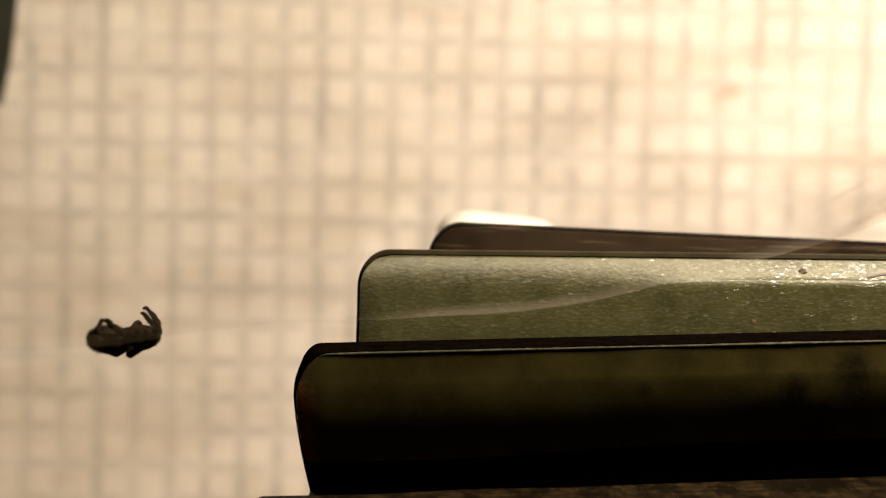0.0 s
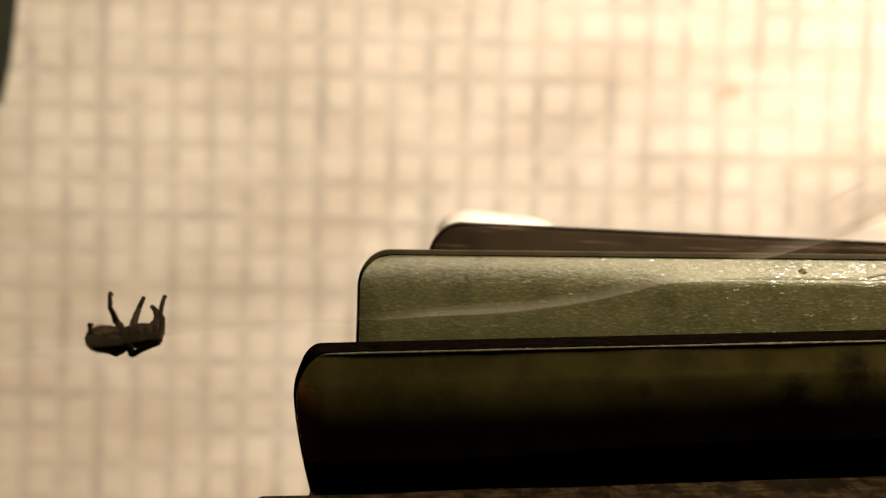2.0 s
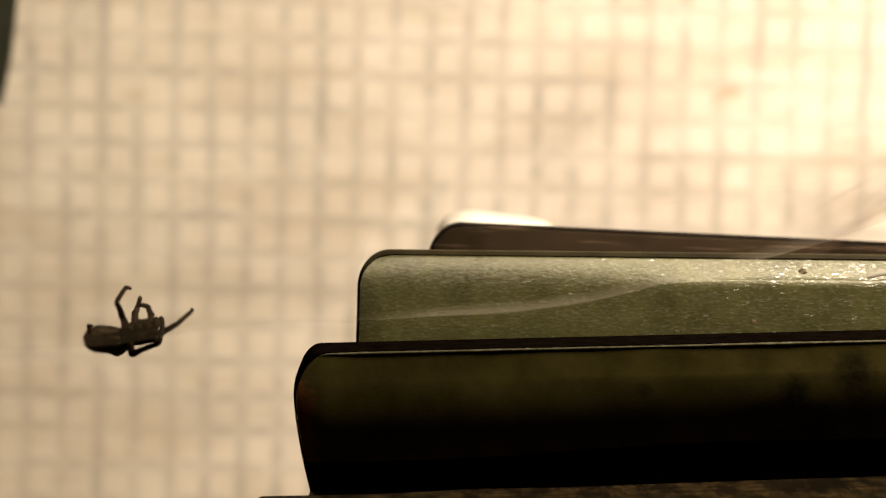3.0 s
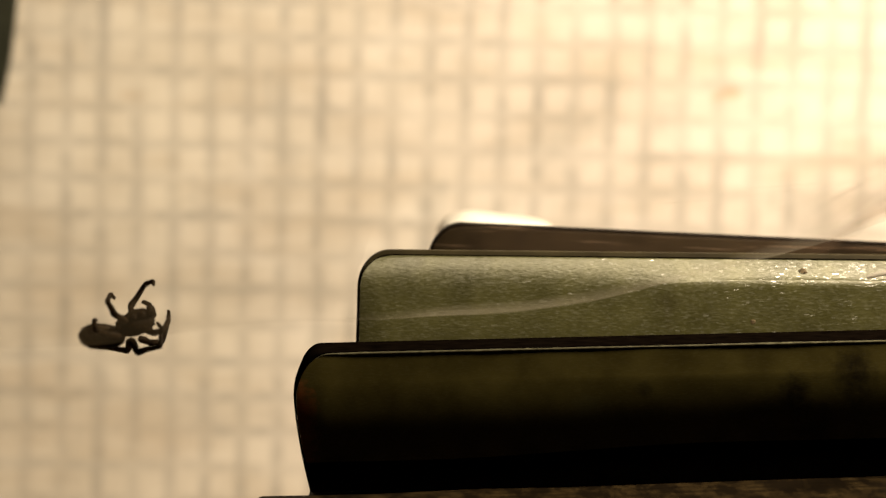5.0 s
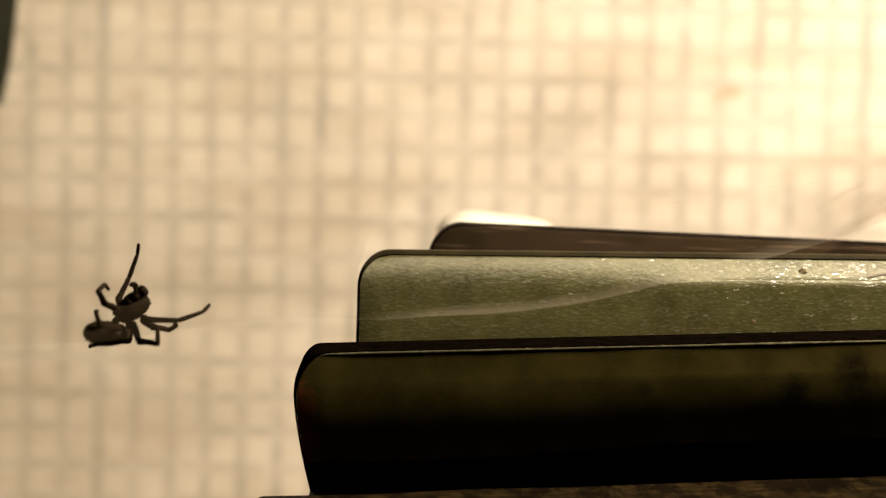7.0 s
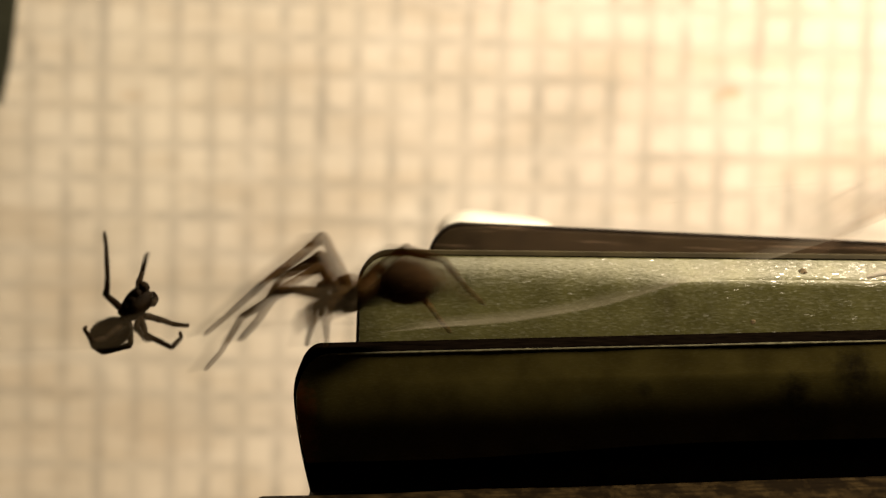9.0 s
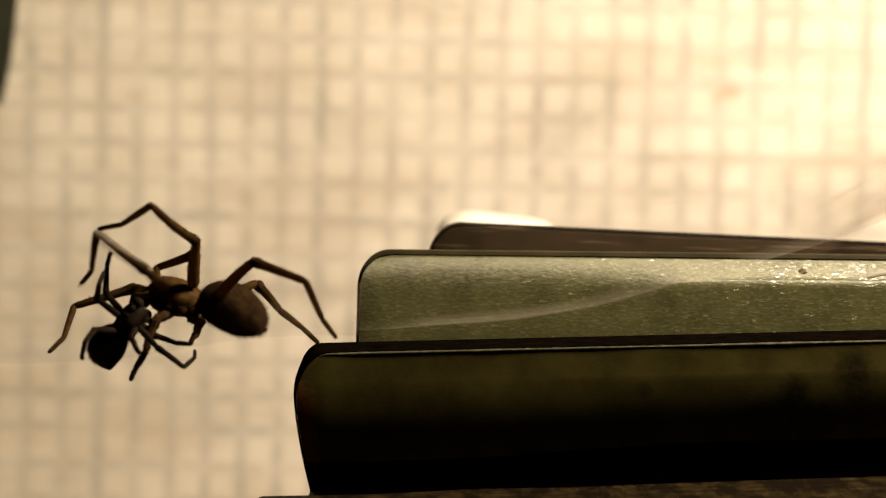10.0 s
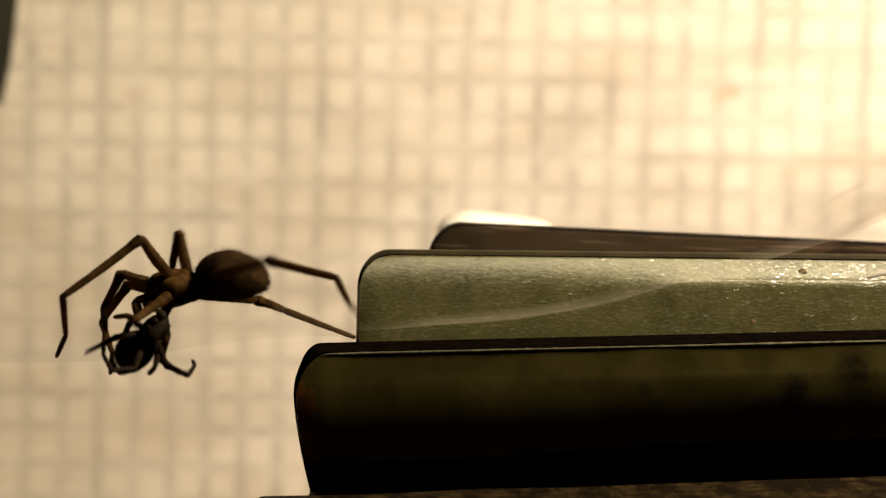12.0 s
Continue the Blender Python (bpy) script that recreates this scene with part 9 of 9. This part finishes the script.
    walk(hunter_legs["b4"][0], [
        (0, pose(-0.001909, 0.001, 0.000185, -69.5, -13.9, 9.7)),
        (8.6, pose(-0.001909, 0.001, 0.000185, -69.5, -13.9, 9.7)),
        (8.8, pose(-0.002031, 0.001, 0.00042, -66, -17.5, 18.8)),
        (8.966, pose(0.002015, 0.001, 0.000577, -61.8, -21.7, 27.8)),
        (9, pose(-0.001603, 0.001, 0.00028, -65.9, -23.2, 31.1)),
        (9.034, pose(-0.002871, 0.001, 0.000617, -66.5, -23.4, 31.5)),
        (9.2, pose(-0.002648, 0.001, 0.000873, -70.7, -27, 41.8)),
        (9.3, pose(-0.002648, 0.001, 0.000873, -70.7, -27, 41.8)),
        (9.45, pose(-0.002044, 0.001, 0.000872, -54.2, -5.8, 4.5)),
        (9.5, pose(-0.001924, 0.001, 0.000875, -50.3, -11.4, 13.2)),
        (9.55, pose(-0.001907, 0.001, 0.000905, -48.6, -20.2, 23.6)),
        (9.7, pose(-0.002234, 0.001, 0.001601, -59.2, -20.8, 25.4)),
        (9.8, pose(-0.002234, 0.001, 0.001601, -59.2, -20.8, 25.4)),
        (9.966, pose(-0.003636, 0.001, 0.000726, -52.3, -12.9, 15.1)),
        (10, pose(-0.003636, 0.001, 0.000726, -52.3, -12.9, 15.1)),
        (10.034, pose(-0.003636, 0.001, 0.000726, -52.3, -12.9, 15.1)),
        (10.25, pose(-0.002529, 0.001, 0.000806, -61.7, -14.7, 17.9)),
        (10.5, pose(-0.003147, 0.001, 0.001772, -69.3, -12.2, 12.2)),
        (10.7, pose(-0.002994, 0.001, 0.001805, -66.4, -15.5, 19.4)),
        (10.8, pose(-0.002274, 0.001, 0.001637, -64.8, -13.1, 14.1)),
        (10.9, pose(-0.001676, 0.001, 0.001694, -66.8, -20.2, 29.9)),
        (11, pose(-0.002435, 0.001, 0.00121, -63.1, -20.5, 29.9)),
        (11.2, pose(-0.003878, 0.001, 0.001367, -67.8, -18.4, 25.7)),
        (11.3, pose(-0.002738, 0.001, 0.001623, -76.2, -19.2, 28.6)),
        (11.5, pose(-0.003203, 0.001, 0.001526, -62.9, -14.1, 13.3)),
        (11.8, pose(-0.00221, 0.001, 0.000834, -54.6, -18.2, 24)),
        (11.9, pose(-0.000551, 0.001, 0.000302, -75.3, -40.9, 80.3)),
        (12, pose(-0.002255, 0.001, 0.000157, -79.3, -36.1, 53.6))])
    walk(hunter_legs["b4"][1], [
        (0, pose(-0.003914, 0.008583, 0.003026, -92.1, -20, 20.7)),
        (8.6, pose(-0.003914, 0.008583, 0.003026, -92.1, -20, 20.7)),
        (8.8, pose(-0.005453, 0.007886, 0.003655, -87, -20, 28.6)),
        (8.966, pose(-0.002698, 0.006827, 0.004241, -96.6, -20, 30)),
        (9, pose(-0.006689, 0.006827, 0.003406, -99.7, -19.9, 30.3)),
        (9.034, pose(-0.007997, 0.006827, 0.003677, -100.1, -19.9, 30.3)),
        (9.2, pose(-0.008831, 0.006032, 0.003331, -97.1, -19.2, 35.7)),
        (9.3, pose(-0.008831, 0.006032, 0.003331, -97.1, -19.2, 35.7)),
        (9.45, pose(-0.003072, 0.007701, 0.005729, -103.1, -15.7, 51.6)),
        (9.5, pose(-0.004409, 0.00701, 0.006097, -102.9, -15.4, 52.5)),
        (9.55, pose(-0.006156, 0.005975, 0.006078, -106.3, -15.4, 52.2)),
        (9.7, pose(-0.006678, 0.006821, 0.005591, -92.9, -17.1, 45.2)),
        (9.8, pose(-0.006678, 0.006821, 0.005591, -92.9, -17.1, 45.2)),
        (9.966, pose(-0.006458, 0.007077, 0.005696, -89.9, -17.4, 43.1)),
        (10, pose(-0.006458, 0.007077, 0.005696, -89.9, -17.4, 43.1)),
        (10.034, pose(-0.006458, 0.007077, 0.005696, -89.9, -17.4, 43.1)),
        (10.25, pose(-0.005736, 0.007681, 0.004636, -90.9, -17.4, 51.2)),
        (10.5, pose(-0.005409, 0.008494, 0.004656, -80.5, -16.6, 40.2)),
        (10.7, pose(-0.006376, 0.007911, 0.005024, -80.3, -15.3, 29)),
        (10.8, pose(-0.004888, 0.008122, 0.005101, -72.7, -15.4, 37)),
        (10.9, pose(-0.006484, 0.007077, 0.004777, -86.2, -18.1, 54.7)),
        (11, pose(-0.007287, 0.00679, 0.00475, -88.5, -17.4, 44.4)),
        (11.2, pose(-0.00812, 0.007526, 0.004364, -87.1, -18.5, 55.3)),
        (11.3, pose(-0.007185, 0.0078, 0.003502, -96.2, -18.8, 65.5)),
        (11.5, pose(-0.005818, 0.008011, 0.005215, -81.2, -15.6, 47.7)),
        (11.8, pose(-0.006349, 0.006599, 0.005425, -83.2, -14, 37.3)),
        (11.9, pose(-0.008739, 0.001, 0.001896, -111.7, -12.4, 59.1)),
        (12, pose(-0.009394, 0.005131, 0.00141, -107.9, -11.4, 61.7))])
    walk(hunter_legs["b4"][2], [
        (0, pose(-0.006492, 0.015675, 0.002767, 135.3, -13, -59.4)),
        (8.6, pose(-0.006492, 0.015675, 0.002767, 135.3, -13, -59.4)),
        (8.8, pose(-0.009178, 0.014443, 0.004024, 128.8, -0.9, -55.8)),
        (8.966, pose(-0.006187, 0.013472, 0.00342, 137.2, -14.5, -54.7)),
        (9, pose(-0.010067, 0.013472, 0.002208, 142.6, -18, -56.3)),
        (9.034, pose(-0.011359, 0.013472, 0.002435, 143.2, -18.5, -56.5)),
        (9.2, pose(-0.012956, 0.012295, 0.002455, 137.4, -12.3, -51.5)),
        (9.3, pose(-0.012956, 0.012295, 0.002455, 137.4, -12.3, -51.5)),
        (9.45, pose(-0.008546, 0.012632, 0.004076, 134.9, -2, -57.5)),
        (9.5, pose(-0.00998, 0.011841, 0.004476, 134.2, -0.8, -57.9)),
        (9.55, pose(-0.011536, 0.01086, 0.00403, 138.5, -1.4, -56.4)),
        (9.7, pose(-0.011946, 0.012216, 0.005221, 133.8, 0.8, -55.3)),
        (9.8, pose(-0.011946, 0.012216, 0.005221, 133.8, 0.8, -55.3)),
        (9.966, pose(-0.011619, 0.012587, 0.005714, 133.4, 2.1, -49)),
        (10, pose(-0.011619, 0.012587, 0.005714, 133.4, 2.1, -49)),
        (10.034, pose(-0.011619, 0.012587, 0.005714, 133.4, 2.1, -49)),
        (10.25, pose(-0.011597, 0.012439, 0.004524, 142.9, 14.4, -50.4)),
        (10.5, pose(-0.010486, 0.013953, 0.00585, 154.7, -9.2, -38.5)),
        (10.7, pose(-0.010273, 0.014261, 0.006247, 136.5, -18.1, -17.6)),
        (10.8, pose(-0.0097, 0.013521, 0.00727, 101, -3.7, -48)),
        (10.9, pose(-0.012724, 0.0113, 0.005256, 124.9, -7.5, -36.3)),
        (11, pose(-0.012609, 0.012142, 0.004935, 125.5, -8.4, -31.7)),
        (11.2, pose(-0.014389, 0.011717, 0.004727, 124.3, 9.9, -37.8)),
        (11.3, pose(-0.013907, 0.011152, 0.002733, 130.6, 15.6, -35.5)),
        (11.5, pose(-0.011544, 0.012803, 0.006331, 139.3, 4.5, -36.4)),
        (11.8, pose(-0.01106, 0.012434, 0.006297, 129.8, -10.9, -19.7)),
        (11.9, pose(-0.014451, 0.005115, -0.000832, 124.5, -26.2, -28.3)),
        (12, pose(-0.0155, 0.008945, -0.000864, 133.7, -16.6, -33))])
    walk(hunter_legs["a4"][0], [
        (0, pose(-0.00233, -0.001, -0.000776, 72.6, -33.6, -25)),
        (8.6, pose(-0.00233, -0.001, -0.000776, 72.6, -33.6, -25)),
        (8.8, pose(-0.002297, -0.001, -0.000544, 78.7, -36.3, -37.5)),
        (8.966, pose(0.002191, -0.001, -0.000407, 67, -32.1, -21.5)),
        (9, pose(-0.00132, -0.001, -0.00068, 71.1, -33.3, -25.2)),
        (9.034, pose(-0.002575, -0.001, -0.000339, 71.6, -33.4, -25.6)),
        (9.2, pose(-0.002305, -0.001, -0.000077, 64.8, -45.5, -63.3)),
        (9.3, pose(-0.002305, -0.001, -0.000077, 64.8, -45.5, -63.3)),
        (9.45, pose(-0.002032, -0.001, -0.000338, 68.9, -34.9, -22.3)),
        (9.5, pose(-0.001977, -0.001, -0.000391, 59.1, -38.4, -43.1)),
        (9.55, pose(-0.001934, -0.001, -0.000364, 56.6, -48.2, -58.2)),
        (9.7, pose(-0.002487, -0.001, 0.00009, 80, -51.8, -78.5)),
        (9.8, pose(-0.002487, -0.001, 0.00009, 80, -51.8, -78.5)),
        (9.966, pose(-0.00365, -0.001, -0.000036, 64, -29.2, -17.2)),
        (10, pose(-0.00365, -0.001, -0.000036, 64, -29.2, -17.2)),
        (10.034, pose(-0.00365, -0.001, -0.000036, 64, -29.2, -17.2)),
        (10.5, pose(-0.002819, -0.001, 0.001738, 77.4, -23, 2.4)),
        (10.7, pose(-0.002717, -0.001, 0.001576, 81.6, -24.3, -5.6)),
        (10.8, pose(-0.002667, -0.001, 0.001495, 83.7, -24.7, -9.6)),
        (10.9, pose(-0.00248, -0.001, 0.001296, 77.6, -24.4, -4.9)),
        (11, pose(-0.002296, -0.001, 0.001095, 71.3, -23.6, -0.3)),
        (11.2, pose(-0.003718, -0.001, 0.001189, 75.9, -34.9, -28.5)),
        (11.3, pose(-0.002533, -0.001, 0.001449, 85.6, -40.2, -56.3)),
        (11.5, pose(-0.003069, -0.001, 0.001309, 72.3, -27.4, -12.9)),
        (11.8, pose(-0.001844, -0.001, 0.000474, 66, -24.3, -5.4)),
        (11.9, pose(-0.000218, -0.001, -0.000925, 98.5, -30.8, -58.4)),
        (11.95, pose(-0.001848, -0.001, -0.001049, 109, -29.1, -66.5)),
        (12, pose(-0.001848, -0.001, -0.001049, 109, -29.1, -66.5))])
    walk(hunter_legs["a4"][1], [
        (0, pose(-0.005818, -0.006005, 0.000795, 132.3, -46.6, -88.5)),
        (8.6, pose(-0.005818, -0.006005, 0.000795, 132.3, -46.6, -88.5)),
        (8.8, pose(-0.00664, -0.005453, 0.000455, 140, -40.3, -96.8)),
        (8.966, pose(-0.001148, -0.005919, 0.001674, 154.4, -38, -98.7)),
        (9, pose(-0.004868, -0.005919, 0.001023, 160, -35.8, -99.9)),
        (9.034, pose(-0.006145, -0.005919, 0.001318, 160.7, -35.6, -100)),
        (9.2, pose(-0.008257, -0.001857, 0.001799, 164.6, -58.3, -89.6)),
        (9.3, pose(-0.008257, -0.001857, 0.001799, 164.6, -58.3, -89.6)),
        (9.45, pose(-0.005463, -0.005944, 0.001524, 151.4, -53.2, -92.2)),
        (9.5, pose(-0.007138, -0.003573, 0.002146, 150.1, -53.5, -91.7)),
        (9.55, pose(-0.007767, -0.001576, 0.001946, 137.9, -51.3, -92.2)),
        (9.7, pose(-0.008738, -0.001396, 0.000765, 122.7, -34.7, -111.7)),
        (9.8, pose(-0.008738, -0.001396, 0.000765, 122.7, -34.7, -111.7)),
        (9.966, pose(-0.006611, -0.006009, 0.002377, 137.5, -38.4, -104.6)),
        (10, pose(-0.006611, -0.006009, 0.002377, 137.5, -38.4, -104.6)),
        (10.034, pose(-0.006611, -0.006009, 0.002377, 137.5, -38.4, -104.6)),
        (10.5, pose(-0.0031, -0.007165, 0.003002, 109.3, -72.9, -27.6)),
        (10.7, pose(-0.003701, -0.007166, 0.002414, 100.9, -71.3, -38.8)),
        (10.8, pose(-0.004001, -0.007125, 0.002123, 96.2, -70.7, -45.6)),
        (10.9, pose(-0.003567, -0.007081, 0.002531, 100, -69.8, -58.6)),
        (11, pose(-0.003134, -0.006964, 0.002944, 102.1, -68.5, -72.6)),
        (11.2, pose(-0.007406, -0.005949, 0.002452, 141.4, -57.2, -82)),
        (11.3, pose(-0.007934, -0.004224, 0.001814, 161.5, -44.9, -86.2)),
        (11.5, pose(-0.005267, -0.006653, 0.003009, 117.8, -71, -52.7)),
        (11.8, pose(-0.003441, -0.006627, 0.002815, 113.9, -72.8, -52.6)),
        (11.9, pose(-0.005278, -0.004666, -0.001723, 141.3, -48.5, -109.3)),
        (11.95, pose(-0.006914, -0.004288, -0.00284, 148, -57.6, -98.6)),
        (12, pose(-0.006914, -0.004288, -0.00284, 148, -57.6, -98.6))])
    walk(hunter_legs["a4"][2], [
        (0, pose(-0.008441, -0.007839, -0.000875, -140.8, -16.2, 45.6)),
        (8.6, pose(-0.008441, -0.007839, -0.000875, -140.8, -16.2, 45.6)),
        (8.8, pose(-0.009156, -0.006956, -0.001653, -117.4, -30.6, 44.9)),
        (8.966, pose(-0.002995, -0.007665, -0.00089, -134.3, -36.2, 57.7)),
        (9, pose(-0.006423, -0.007665, -0.001727, -141.2, -39.4, 61.9)),
        (9.034, pose(-0.007664, -0.007665, -0.001453, -142, -39.7, 62.5)),
        (9.2, pose(-0.009198, -0.004826, -0.000028, -149.5, -42.5, 64.4)),
        (9.3, pose(-0.009198, -0.004826, -0.000028, -149.5, -42.5, 64.4)),
        (9.45, pose(-0.007291, -0.008412, -0.000374, -123.3, -32.9, 64.5)),
        (9.5, pose(-0.009009, -0.006035, 0.000284, -120.9, -32, 63.1)),
        (9.55, pose(-0.010266, -0.003572, 0.000272, -125, -34, 65.7)),
        (9.7, pose(-0.01197, -0.001305, -0.000841, -89.8, -47.7, 32.2)),
        (9.8, pose(-0.01197, -0.001305, -0.000841, -89.8, -47.7, 32.2)),
        (9.966, pose(-0.009388, -0.006994, 0.00029, -103.7, -32.9, 46)),
        (10, pose(-0.009388, -0.006994, 0.00029, -103.7, -32.9, 46)),
        (10.034, pose(-0.009388, -0.006994, 0.00029, -103.7, -32.9, 46)),
        (10.5, pose(-0.003672, -0.010712, 0.002651, -102.8, -49.2, 12.3)),
        (10.7, pose(-0.00542, -0.010333, 0.002196, -102.8, -32.3, 11.1)),
        (10.8, pose(-0.006305, -0.009901, 0.001994, -102.8, -23.8, 10.6)),
        (10.9, pose(-0.006294, -0.009437, 0.002314, -99.9, -15.6, 9.1)),
        (11, pose(-0.006291, -0.008693, 0.002665, -97.2, -7.4, 8.2)),
        (11.2, pose(-0.009305, -0.008613, 0.000924, -96.3, -16.4, 12.5)),
        (11.3, pose(-0.008916, -0.00671, -0.000612, -98, -20.9, 14)),
        (11.5, pose(-0.006841, -0.009856, 0.00246, -98.5, -31.4, 3.8)),
        (11.8, pose(-0.005209, -0.009744, 0.002382, -94.3, -23, 13.4)),
        (11.9, pose(-0.008104, -0.005917, -0.00359, -118.9, -14.9, 72.4)),
        (11.95, pose(-0.009194, -0.006557, -0.004479, -121.2, -5.2, 92.3)),
        (12, pose(-0.009194, -0.006557, -0.004479, -121.2, -5.2, 92.3))])
    walk(web_far, [(0.0, pose(-0.009, 0, 0.0154)), (8.7, pose(-0.009, 0, 0.0154)), (9.0, pose(-0.009, 0, 0.0141, 0, -1.6, 0)), (9.4, pose(-0.009, 0, 0.0144, 0, -1.2, 0)), (12.0, pose(-0.009, 0, 0.0144, 0, -1.2, 0))])
    walk(web_near, [(0.0, pose(-0.009, -0.0108, 0.01625)), (5.0, pose(-0.009, -0.0108, 0.01640)), (6.6, pose(-0.009, -0.0108, 0.01670)), (8.8, pose(-0.009, -0.0108, 0.01640)), (9.2, pose(-0.009, -0.0060, 0.0151, 0, -0.2, 0)),
        (9.5, pose(-0.009, 0, 0.0141, 0, -0.5, 0)), (10.2, pose(-0.009, 0, 0.0139, 0, -0.5, 0)), (10.6, pose(-0.009, 0, 0.0143, 0, -0.3, 0)), (11.0, pose(-0.009, 0, 0.0140, 0, -0.4, 0)), (12.0, pose(-0.009, 0, 0.0138, 0, -0.3, 0))])


motions()
